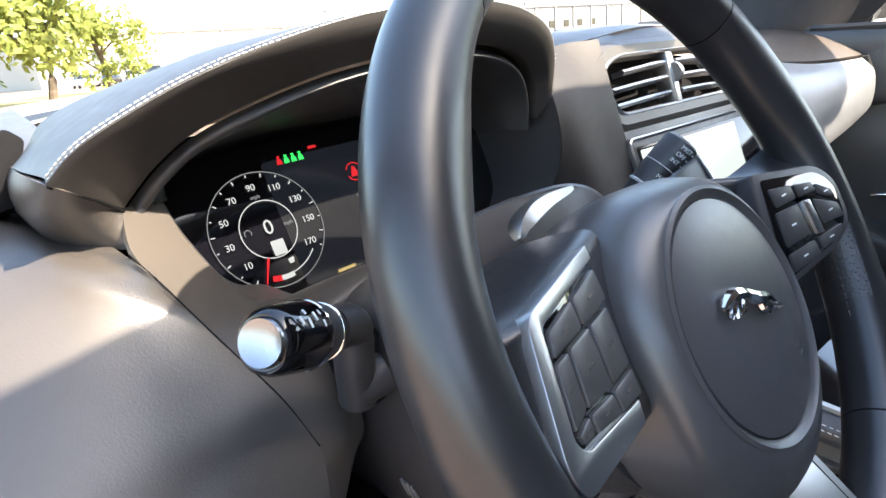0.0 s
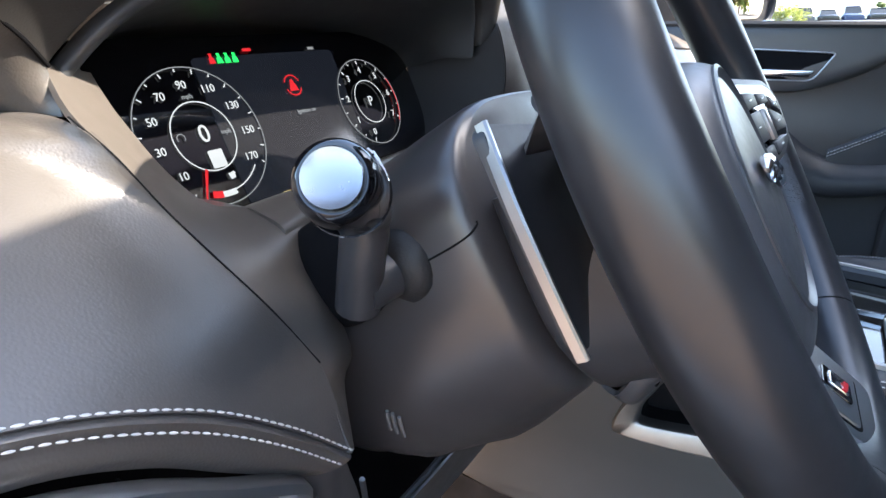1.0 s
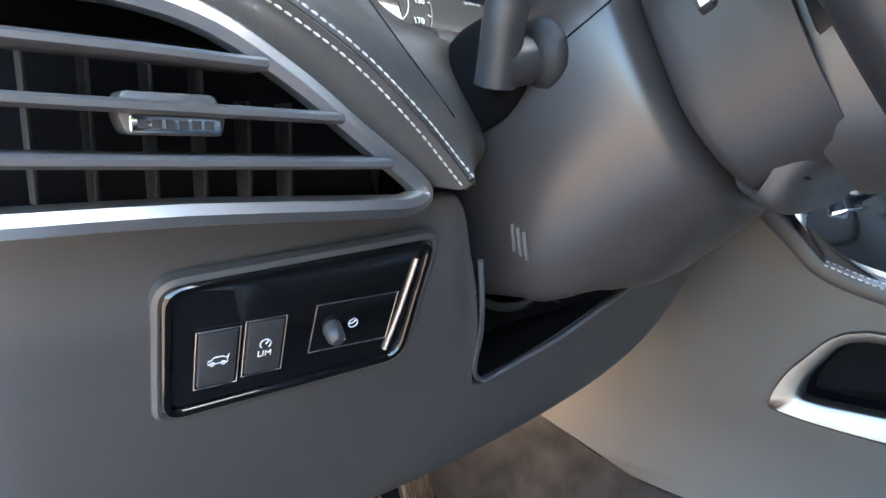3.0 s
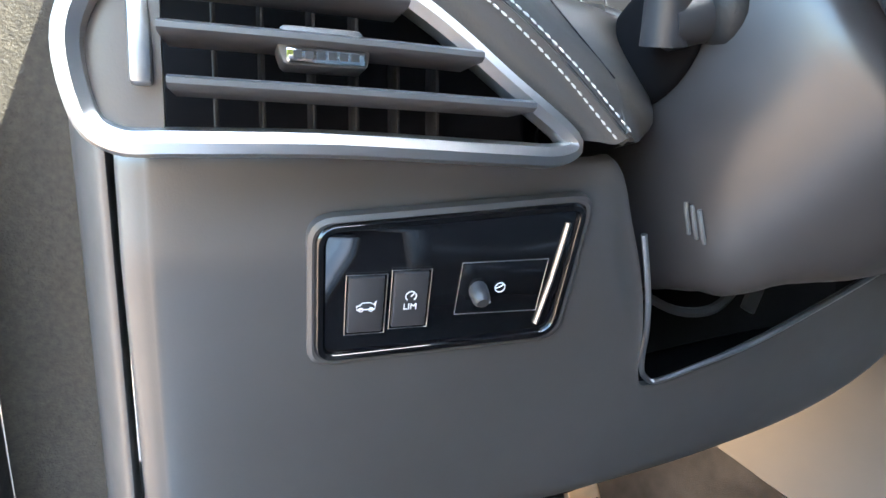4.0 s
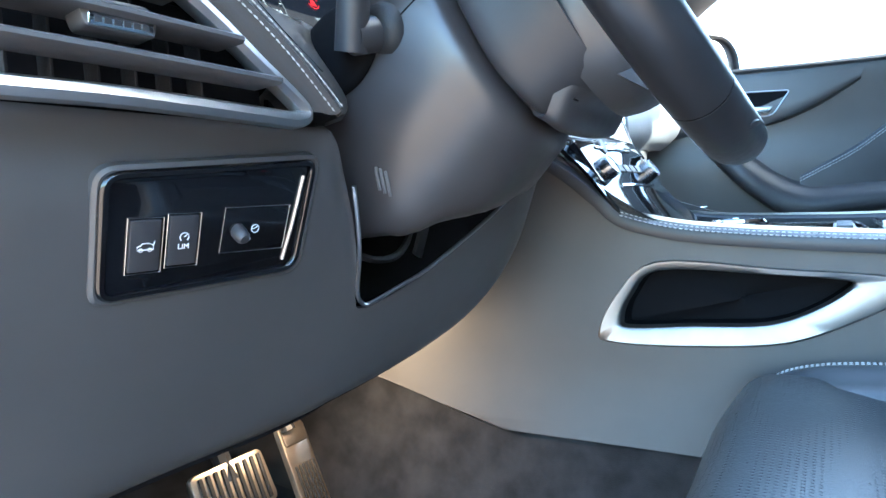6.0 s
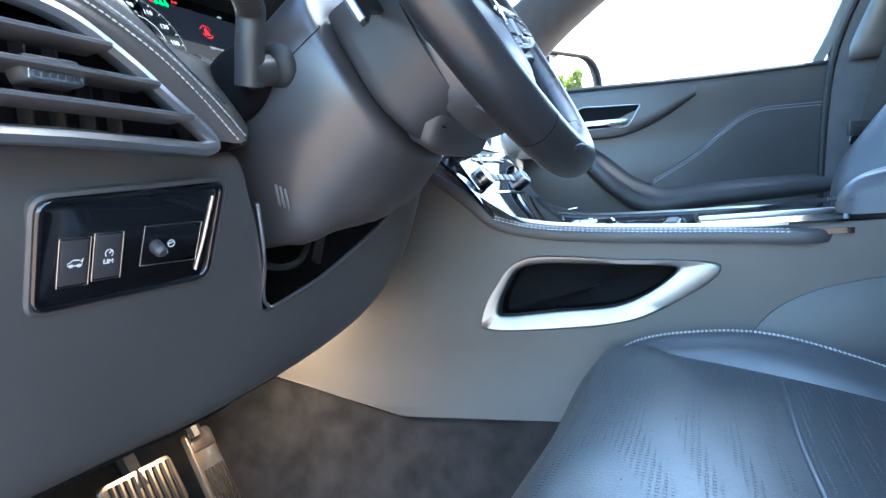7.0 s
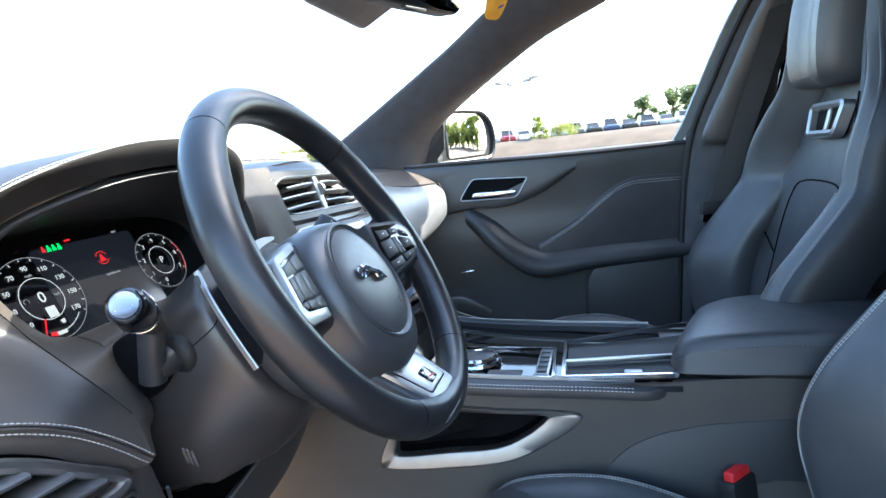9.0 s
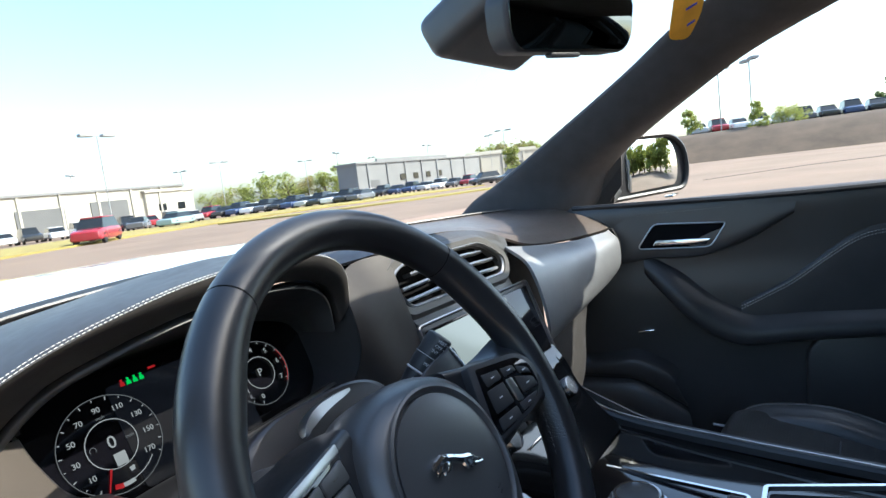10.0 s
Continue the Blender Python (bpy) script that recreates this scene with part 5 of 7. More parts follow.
part("screen_rim", sweep([SCM @ Vector((x, y, .0)) for x, y in rounded([(-.142, -.062), (.142, -.066), (.150, .058), (-.142, .060)], .008, 4)], [(-.0018, -.003), (-.0018, .001), (0, .002), (.0018, .001), (.0018, -.003)], True, up=SCM.to_3x3() @ Vector((0, 0, 1))), BRUSHED, scr, "thin satin edge")
part("screen_glass", prism(rounded([(-.134, -.052), (.132, -.056), (.140, .050), (-.134, .052)], .003, 3), .004, SCM @ T(0, 0, .001), .0006), SCREEN, scr, "black display glass")
part("screen_page", prism(rounded([(-.130, -.048), (.064, -.051), (.069, .047), (-.130, .048)], .002, 3), .001, SCM @ T(0, 0, .0014)), INFO, scr, "pale lit display page")
part("screen_knob", lathe([(.011, 0), (.011, .010), (.009, .012), (0, .0125)], SCM @ T(-.045, -.078, .002), 28), PLASTIC, scr)
# climate controls below
clim = thing("climate_panel", (.38, .10, .93), "gloss black climate panel with chrome knobs", "climate controls")
CLM = facing((.378, .130, .958), (1, -.01, 0), (0, .55, .83))
part("panel_face", prism(rounded([(-.128, -.05), (.128, -.05), (.128, .034), (-.128, .034)], .006, 3), .02, CLM, .002), GLOSS, clim)
for s in (-1, 1):
    part("rotary_knob", lathe([(.0150, 0), (.0150, .010), (.0138, .013), (.0120, .0132), (.0118, .0122), (0, .0122)], CLM @ T(s * .092, -.012, .0), 32), CAP, clim, "silver rotary knob")
for y in (.024, -.036):
    part("chrome_bar", block((.14, .004, .004), CLM @ T(0, y, .001), .001), CHROME, clim)
for k in range(5):
    part("climate_button", prism(rounded([(-.010, -.006), (.010, -.006), (.010, .006), (-.010, .006)], .0015, 2), .003, CLM @ T(-.052 + .026 * k, -.008, .002), .0006), PLASTIC, clim)

# ---- centre console ----
def fixed(bm):
    bmesh.ops.recalc_face_normals(bm, faces=bm.faces)
    return bm


con = thing("centre_console", (.38, -.05, .62), "tall grey centre console with silver-framed side pocket", "centre console")


def con_x(y, z):
    return (.20742 - .10464 * y + .0389 * z) / .99375


# side wall, with its opening left free between the rows
POCKET = [(.117, .762), (.096, .806), (.052, .843), (-.062, .8355), (-.154, .8285), (-.168, .815), (-.134, .790), (-.070, .7605), (.02, .751), (.100, .751)]
POCKET_IN = [(.092, .7765), (.082, .804), (.051, .833), (-.060, .8285), (-.112, .8245), (-.121, .8185), (-.092, .796), (-.050, .779), (.02, .7745), (.082, .770)]


def side_top(y):
    if y > .06:
        return .872 + (y - .06) * 1.05
    return max(.872 - (.06 - y) * .045, .8655 if y < -.24 else 0)


def side_low(y):
    return .638 + max(0.0, y - .24) * .38


# strips above, below, before and behind the pocket, cut round its outline
ring_out = crom([(y, z, 0) for y, z in POCKET], 4, True)
n_ring = len(ring_out)
cy, cz = -.02, .80
spokes = []
for q in ring_out:
    d = Vector((q.x - cy, q.y - cz, 0))
    # to the border of a big rectangle
    k = min(((.72 - cy) / d.x if d.x > 1e-6 else 9e9), ((-.55 - cy) / d.x if d.x < -1e-6 else 9e9), ((.99 - cz) / d.y if d.y > 1e-6 else 9e9), ((.60 - cz) / d.y if d.y < -1e-6 else 9e9))
    edge = Vector((cy + d.x * k, cz + d.y * k, 0))
    line = []
    for j in range(9):
        t = (j / 8) ** 1.5
        p = Vector((q.x, q.y, 0)).lerp(edge, t)
        yy, zz = p.x, max(min(p.y, side_top(p.x) - .001), side_low(p.x))
        bulge = .030 * max(0.0, (.72 - zz) / .08) ** 1.5
        fore = -.35 * max(0.0, yy - .22) ** 1.3
        line.append((con_x(yy, zz) + fore - bulge * 0.4, yy, zz))
    spokes.append(line)
rows = [list(r) for r in zip(*spokes)]
wb, _ = grid(rows, True)
bmesh.ops.recalc_face_normals(wb, faces=wb.faces)
part("side_wall", wb, TRIM, con, "warm grey side wall")
def pocket_ring(k, out):
    """The pocket's outline, a share k of the way from its outer to its inner edge, standing out from the wall."""
    pts = [(y * (1 - k) + a * k, z * (1 - k) + b * k, 0) for (y, z), (a, b) in zip(POCKET, POCKET_IN)]
    return [(con_x(q.x, q.y) - out, q.x, q.y) for q in crom(pts, 5, True)]


part("pocket_frame", fixed(grid([pocket_ring(0, .0005), pocket_ring(.03, .0045), pocket_ring(.12, .0062), pocket_ring(.80, .0050), pocket_ring(.94, .0036), pocket_ring(1, .0005), pocket_ring(1, -.014)], True)[0]), FRAME_SILVER, con, "satin silver pocket frame")
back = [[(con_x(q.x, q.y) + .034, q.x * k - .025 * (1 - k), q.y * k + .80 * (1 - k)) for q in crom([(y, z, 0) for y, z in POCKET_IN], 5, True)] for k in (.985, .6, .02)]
# pocket shade is put into the colour, so its back stays dark
part("pocket_hollow", grid([pocket_ring(1, -.012)] + back, True)[0], DARK, con, "pocket hollow coloured near-black for its shade")
# padded leather edge above the side wall
TRIM_LINE = [(.228, .245, .985), (.229, .195, .972), (.231, .150, .945), (.232, .115, .915), (.235, .088, .890), (.240, .04, .876), (.246, -.02, .868), (.254, -.10, .862), (.262, -.18, .857), (.267, -.240, .853), (.271, -.262, .852), (.280, -.272, .853)]
part("edge_roll", sweep(crom(TRIM_LINE, 5), [(.010, -.009), (.012, -.003), (.010, .004), (.002, .0075), (-.010, .0085), (-.0155, .004), (-.017, -.003), (-.016, -.0085)], up=(0, 0, 1)), LEATHER, con, "stitched leather console edge")
for dx, dz in ((-.0105, .0072), (-.0140, .0040)):
    tagged(part("stitching", stitches([Vector(q) + Vector((dx, 0, dz)) for q in crom(TRIM_LINE[4:-2], 8)], .0036, .0016, .0006), THREAD, con, "pale contrast stitching"), kind="stuff")
part("edge_strip", sweep([Vector(q) + Vector((.0145, 0, .0095)) for q in crom(TRIM_LINE[:-2], 5)], [(-.004, -.004), (-.004, .002), (.004, .003), (.004, -.004)], up=(0, 0, 1)), SATIN, con, "satin silver edge strip")
# deck
part("deck", loft([[(.246, .10, .874), (.39, .10, .878), (.535, .10, .874)], [(.254, -.02, .864), (.39, -.02, .868), (.53, -.02, .864)], [(.262, -.14, .860), (.39, -.14, .863), (.52, -.14, .860)], [(.268, -.30, .858), (.39, -.30, .860), (.51, -.30, .858)]], 4, 4, .006), GLOSS, con, "gloss black deck")
RIGHT_LINE = [(.560, .20, .955), (.556, .12, .897), (.550, .05, .877), (.53, -.10, .872), (.515, -.20, .872), (.508, -.275, .870)]
part("edge_roll", sweep(crom(RIGHT_LINE, 5), [(.012, -.010), (.013, .0), (.008, .005), (-.005, .005), (-.009, .0), (-.009, -.010)], up=(0, 0, 1)), LEATHER, con)
part("edge_strip", sweep([Vector(q) + Vector((-.008, 0, .0062)) for q in crom(RIGHT_LINE, 5)], [(-.0015, -.0015), (-.0015, .0015), (.0015, .0015), (.0015, -.0015)], up=(0, 0, 1)), SATIN, con)
part("far_wall", loft([[(.575, .25, .96), (.545, -.02, .87), (.50, -.30, .868), (.50, -.55, .868)], [(.56, .25, .75), (.555, -.02, .70), (.53, -.30, .70), (.53, -.55, .70)], [(.56, .25, .5), (.57, -.02, .5), (.56, -.30, .5), (.56, -.55, .5)]], 4, 3, .004), TRIM, con)
part("rear_top", loft([[(.284, -.29, .862), (.40, -.29, .864), (.50, -.29, .862)], [(.292, -.42, .862), (.40, -.42, .864), (.50, -.42, .862)], [(.300, -.60, .862), (.40, -.60, .864), (.50, -.60, .862)]], 3, 3, .004), SOFT, con)
# gear selector
gear = thing("gear_selector", (.345, -.01, .865), "chrome rotary gear selector on a gloss black plate", "gear selector")
part("gear_frame", sweep([(x, y, .872) for x, y in rounded([(.272, .055), (.405, .055), (.392, -.128), (.270, -.134)], .006, 3)], [(-.002, -.004), (-.002, .001), (.002, .001), (.002, -.004)], True), CHROME, gear, "chrome frame")
part("selector_base", lathe([(.036, 0), (.036, .005), (.033, .008)], Matrix.Translation((.337, -.015, .866)), 40), CHROME, gear)
part("selector_knob", lathe([(.030, .004), (.0295, .011), (.027, .0140), (.0245, .0150), (.0, .0152)], Matrix.Translation((.337, -.015, .866)), 40), PLASTIC, gear)
part("selector_ring", lathe([(.0300, .0085), (.0303, .0125), (.0275, .0160), (.0245, .0160), (.0240, .0135)], Matrix.Translation((.337, -.015, .866)), 40), CHROME, gear)
part("button_strip", block((.105, .020, .006), Matrix.Translation((.335, -.116, .869)), .001), BRUSHED, gear)
for k in range(5):
    part("strip_button", block((.015, .014, .004), Matrix.Translation((.293 + .020 * k, -.116, .873)), .001), PLASTIC, gear)
part("side_key", block((.030, .05, .004), Matrix.Translation((.290, -.062, .868)), .001), PLASTIC, gear)
# cup holder tray
cup = thing("cup_holder", (.35, -.22, .84), "chrome-edged cup holder tray with a sliding cover", "cup holder")
part("cup_frame", sweep([(x, y, z) for (x, y), z in zip(rounded([(.272, -.147), (.418, -.143), (.474, -.345), (.282, -.298)], .006, 3), [.872] * 4 + [.874] * 4 + [.886] * 4 + [.872] * 4)], [(-.0025, -.005), (-.0025, .001), (.0025, .001), (.0025, -.005)], True), CHROME, cup, "chrome tray edge")
# flat matte plate, dark in place of the recessed tray's shade
part("cup_shade_plate", prism(rounded([(.276, -.151), (.415, -.147), (.468, -.338), (.285, -.294)], .006, 3), .004, Matrix.Translation((0, 0, .8665))), RUBBER, cup, "flat dark plate for the shaded tray")
part("cup_bar", block((.006, .15, .008), Matrix.Translation((.336, -.222, .873)) @ Matrix.Rotation(radians(8), 4, "Z"), .0015), SATIN, cup)
part("cup_clip", block((.014, .024, .005), Matrix.Translation((.292, -.240, .870)), .002), BRUSHED, cup)
# armrest
arm = thing("armrest", (.39, -.45, .865), "black leather centre armrest with tonal stitching", "armrest")
arm_rows = []
for y, w, hi, lo in ((-.292, .080, .893, .873), (-.300, .098, .905, .866), (-.325, .104, .915, .864), (-.40, .107, .922, .863), (-.55, .108, .924, .863), (-.70, .106, .922, .863)):
    c = .394
    skew = -.055
    pts = []
    for x, z in ((-w, lo), (-w - .003, (hi + lo) / 2), (-w + .003, hi - .008), (-w + .018, hi), (0, hi + .004), (w - .018, hi), (w - .003, hi - .008), (w + .003, (hi + lo) / 2), (w, lo), (0, lo - .002)):
        pts.append((c + x, y + skew * (x + w) / (2 * w) * (1 if y > -.35 else .5), z))
    arm_rows.append(pts)
part("cushion", loft(arm_rows, 3, 4, 0, True, True), LEATHER, arm)
tagged(part("stitching", stitches(crom([(.292, -.300, .886), (.2895, -.33, .897), (.2865, -.40, .905), (.2855, -.48, .907), (.2855, -.60, .907)], 10), .0042, .0018, .0007, (-.0012, 0, .001)), SOFT, arm, "tonal stitching"), kind="stuff")
# added dark sheet, its colour standing for shade low on the side wall
part("side_shade", prism(rounded([(-.02, -.15), (-.02, -.03), (.02, .020), (.065, .040), (.13, .052), (.24, .056), (.36, .056), (.36, -.15)], [.004, .03, .03, .02, .02, .02, .004, .004], 4), .004, facing((.2585, -.20, .753), (.115, -1, 0), (.03, 0, 1)) @ T(0, 0, .0022), .0010), LINING, con, "dark sheet for the shade beside the seat")
# seat belt buckle
buckle = thing("seat_belt_buckle", (.262, -.36, .66), "seat belt buckle with a red press button", "buckle")
bk = facing((.262, -.362, .735), (.75, -.66, .0), (-.1, .28, 1))
part("buckle_body", prism(rounded([(-.020, -.085), (.020, -.085), (.026, -.004), (.024, .004), (-.024, .004), (-.026, -.004)], .005, 3), .022, bk @ T(0, 0, .008), .004), RUBBER, buckle)
part("press_button", prism(rounded([(-.020, -.004), (.020, -.004), (.018, .009), (-.018, .009)], .004, 3), .013, bk @ T(0, .0065, .0050), .003), RED, buckle, "red press button")

# ---- seats ----
def seat(cx, lift, name_label):
    st = thing("car_seat", (cx, -.3, .46), name_label, "car seat", "front seats")
    up = lift * .5
    # cushion
    rows = []
    for y, z, w in ((-.004, .60, .200), (-.012, .68, .205), (-.026, .718, .208), (-.05, .736, .206), (-.10, .738, .200), (-.18, .727, .192), (-.28, .705, .185), (-.40, .668, .180), (-.52, .628, .178)):
        z += up
        rows.append([(cx - w, y - .006, z + .002), (cx - w * .6, y, z), (cx, y - .002, z - .003), (cx + w * .6, y, z), (cx + w, y - .006, z + .002)])
    part("cushion", loft(rows, 5, 4, .05), SEAT_PERF, st, "perforated leather cushion")
    part("seat_base", block((.42, .46, .16), Matrix.Translation((cx, -.28, .53)), .03), PLASTIC, st)
    part("cushion_seam", tube([(cx - .15, -.215, .7220 + up), (cx, -.212, .7185 + up), (cx + .15, -.215, .7220 + up)], .0022, 6, smooth=5), SEAT_LEATHER_LIT, st)
    for s in (-1, 1):
        rows = []
        for y, z, w in ((-.020, .655, .030), (-.034, .710, .034), (-.07, .738, .038), (-.12, .750, .041), (-.20, .752, .043), (-.28, .731, .045), (-.40, .682, .046), (-.50, .638, .046)):
            x = cx + s * .222
            z += up
            rows.append([(x - s * w * 1.3, y, z - .030), (x - s * w * .6, y, z - .006), (x, y, z), (x + s * w * .6, y, z - .014), (x + s * w * .75, y, z - .06), (x + s * w * .7, y, .58), (x - s * w, y, .58)])
        part("cushion_bolster", loft(rows, 4, 4, 0, True, True), SEAT_LEATHER_LIT, st)
        line = crom([(cx + s * .224, y, z + up) for y, z in ((-.040, .715), (-.07, .7382), (-.12, .7502), (-.20, .7522), (-.28, .7312), (-.40, .6822), (-.49, .6424))], 10)
        for off in (0, .007):
            tagged(part("stitching", stitches([q + Vector((off * s * .7 - .003 * s, 0, .0006)) for q in line], .0032, .0012, .00055), THREAD, st, "pale contrast stitching"), kind="stuff")
    # backrest: centre panel, then wings and shoulders
    rows = []
    for y, z, w in ((-.475, .66, .19), (-.505, .74, .195), (-.535, .84, .20), (-.560, .94, .205), (-.582, 1.02, .205), (-.598, 1.08, .205), (-.610, 1.13, .195), (-.622, 1.18, .175), (-.634, 1.24, .15), (-.648, 1.32, .13), (-.660, 1.38, .11)):
        rows.append([(cx - w, y + .026, z + lift), (cx - w * .75, y + .002, z + lift), (cx - w * .4, y - .008, z + lift), (cx, y - .010, z + lift), (cx + w * .4, y - .008, z + lift), (cx + w * .75, y + .002, z + lift), (cx + w, y + .026, z + lift), (cx + w * .95, y - .08, z + lift), (cx, y - .11, z + lift), (cx - w * .95, y - .08, z + lift)])
    back = part("backrest", loft(rows, 4, 4, 0, True, True), SEAT_LEATHER_LIT, st, "smooth leather backrest")

    def on_back(x, z, lift_off):
        ok, at, n, _ = back.closest_point_on_mesh(back.matrix_world.inverted() @ Vector((cx + x, -.45, z + lift)))
        return at + Vector((0, lift_off, 0))

    for line in ([(-.105, .74), (-.108, .86), (-.108, .98), (-.098, 1.045), (-.07, 1.062), (0, 1.066), (.07, 1.062), (.098, 1.045), (.108, .98), (.108, .86), (.105, .74)], [(-.108, .90), (-.135, .97), (-.160, 1.05)], [(.108, .90), (.135, .97), (.160, 1.05)], [(-.150, 1.07), (-.120, 1.12), (-.095, 1.17)], [(.150, 1.07), (.120, 1.12), (.095, 1.17)]):
        part("seam", tube([on_back(x, z, .0006) for x, z in line], .0017, 5, smooth=4), DARK, st)
    for s in (-1, 1):
        rows = []
        for y, z, dx, w in ((-.475, .66, .215, .040), (-.440, .72, .228, .050), (-.424, .80, .235, .056), (-.428, .85, .236, .057), (-.450, .90, .236, .056), (-.486, .95, .234, .054), (-.524, 1.00, .231, .050), (-.544, 1.03, .228, .046), (-.552, 1.07, .222, .046), (-.562, 1.11, .213, .046), (-.580, 1.16, .190, .044), (-.596, 1.20, .160, .038), (-.604, 1.25, .138, .030), (-.608, 1.31, .128, .026), (-.615, 1.36, .118, .022)):
            x = cx + s * dx - (.022 if cx > .3 else 0) * max(0, min(1, (z - 1.06) / .1))
            y += .034 if cx > .3 and s > 0 else 0
            rows.append([(x - s * w * 1.5, y - .085, z + lift), (x - s * w * .8, y - .030, z + lift), (x - s * w * .25, y - .004, z + lift), (x + s * w * .2, y - .004, z + lift), (x + s * w * .6, y - .03, z + lift), (x + s * w * .55, y - .12, z + lift), (x - s * w * .8, y - .14, z + lift)])
        part("backrest_bolster", loft(rows, 4, 4, 0, True, True), SEAT_LEATHER_LIT, st)
        flank, piping = [], []
        for r in rows[3:]:
            a, b, c = Vector(r[3]), Vector(r[4]), Vector(r[5])
            o = Vector((s * .004, 0, 0))
            flank.append([a.lerp(b, .45) + o * .6, b + o, b.lerp(c, .5) + o * 1.6, c + o])
            piping.append(a.lerp(b, .40) + Vector((s * .003, .001, 0)))
        part("side_panel", loft(flank, 4, 3, .003), SIDE_LEATHER, st, "dark smooth side panel")
        part("piping", tube(piping, .0032, 6, smooth=4), SEAT_LEATHER_LIT, st)
        line = crom([(cx + s * (dx - .004), y + .0015, z + lift) for y, z, dx in ((-.440, .72, .228), (-.424, .80, .235), (-.428, .85, .236), (-.450, .90, .236), (-.486, .95, .234), (-.524, 1.00, .231), (-.544, 1.03, .228))], 10)
        for off in ((0, .005) if cx < .3 else (0,)):
            tagged(part("stitching", stitches([q + Vector((off, -.0012, 0)) for q in line], .0034, .0012, .0006, (0, 0, 0)), THREAD, st, "pale contrast stitching"), kind="stuff")
    # head restraint
    rows = []
    for z, w, f, b in ((1.192, .050, -.602, -.64), (1.198, .074, -.584, -.67), (1.222, .088, -.574, -.69), (1.28, .091, -.574, -.70), (1.35, .091, -.584, -.71), (1.40, .086, -.600, -.71), (1.425, .060, -.622, -.70)):
        rows.append([(cx - w, (f * .6 + b * .4), z + lift), (cx - w * .86, f + .010, z + lift), (cx, f, z + lift), (cx + w * .86, f + .010, z + lift), (cx + w, (f * .6 + b * .4), z + lift), (cx + w * .8, b, z + lift), (cx, b - .006, z + lift), (cx - w * .8, b, z + lift)])
    part("head_restraint", loft(rows, 3, 4, 0, True, True), SEAT_LEATHER_LIT, st, "grey-black head restraint")
    tagged(part("stitching", stitches(crom([(cx - .070, -.571, 1.30 + lift), (cx - .070, -.570, 1.23 + lift), (cx - .055, -.571, 1.213 + lift), (cx, -.574, 1.211 + lift), (cx + .055, -.571, 1.213 + lift), (cx + .070, -.570, 1.23 + lift), (cx + .070, -.571, 1.30 + lift)], 8), .0046, .0016, .0007, (0, .002, 0)), SEAT_LEATHER_LIT, st), kind="stuff")
    vm = facing((cx, -.602, 1.135 + lift), (-1, 0, 0), (0, -.25, 1))
    vo = rounded([(-.075, .024), (.075, .024), (.062, -.026), (-.062, -.026)], .010, 4)
    part("belt_slot", prism(vo, .012, vm @ T(0, 0, -.006)), DARK, st)
    part("slot_frame", sweep([vm @ Vector((x, y, .004)) for x, y in vo], [(-.007, -.016), (-.006, .001), (0, .004), (.006, .001), (.007, -.016)], True, up=(0, 1, .2)), SATIN, st, "satin silver slot frame")
    part("slot_bar", block((.012, .05, .010), vm @ T(0, 0, -.006), .002), SATIN, st)
    return st


seat(.0, .0, "black leather sports seat with pale stitching, driver's")
seat(.69, .05, "black leather sports seat with pale stitching, passenger's")

# ---- passenger door ----
door = thing("door_panel", (1.07, -.1, .6), "dark stitched passenger door panel with chrome handle", "door panel")


def door_x(y, z):
    return (1.05405 - .20086 * y - .02746 * z) / .97924


def d_at(y, z, out=0.0):
    return (door_x(y, z) - out, y, z)


rows = []
for z, out in ((1.172, -.012), (1.165, .004), (1.14, .010), (1.09, .004), (1.03, .0), (.97, .006), (.90, .004), (.80, .0), (.68, .010), (.55, .004), (.45, -.02)):
    rows.append([d_at(y, z + (.004 if z > 1.1 else 0), out) for y in (.30, .20, .10, 0, -.10, -.20, -.30, -.40, -.47)])
part("panel", loft(rows, 3, 3, .03), SOFT, door, "soft dark door panel")
# armrest and stitched middle panel
ARM_Y = (.140, .07, .0, -.05, -.09, -.16, -.25, -.36, -.46)
ARM_TOP = (1.046, 1.000, .938, .912, .908, .912, .914, .916, .918)
ARM_LOW = (1.016, .936, .874, .856, .858, .866, .872, .877, .880)
arm_rows = [[d_at(y, z + .014, .002) for y, z in zip(ARM_Y, ARM_TOP)],
            [d_at(y, z + .002, .022 if y < .1 else .012) for y, z in zip(ARM_Y, ARM_TOP)],
            [d_at(y, z * .6 + w * .4, .042 if y < .1 else .018) for y, z, w in zip(ARM_Y, ARM_TOP, ARM_LOW)],
            [d_at(y, w + .006, .044 if y < .1 else .018) for y, w in zip(ARM_Y, ARM_LOW)],
            [d_at(y, w - .006, .030 if y < .1 else .010) for y, w in zip(ARM_Y, ARM_LOW)],
            [d_at(y, w - .012, -.004) for y, w in zip(ARM_Y, ARM_LOW)]]
part("armrest", loft(arm_rows, 4, 4, .006), LEATHER, door, "leather door armrest")
SEAM_D = [(-.045, .938), (-.09, .962), (-.144, .993), (-.20, 1.036), (-.249, 1.070), (-.292, 1.084), (-.36, 1.085), (-.46, 1.083)]
mid_rows = [[d_at(y, z + .003, .000) for y, z in SEAM_D], [d_at(y, z, .011) for y, z in SEAM_D], [d_at(y, z * .55 + .45 * .925, .014) for y, z in SEAM_D], [d_at(y, .914, .016) for y, z in SEAM_D]]
part("middle_panel", loft(mid_rows, 4, 4, .004), LEATHER, door, "stitched leather middle panel")
line = crom([d_at(y, z - .004, .0135) for y, z in SEAM_D], 10)
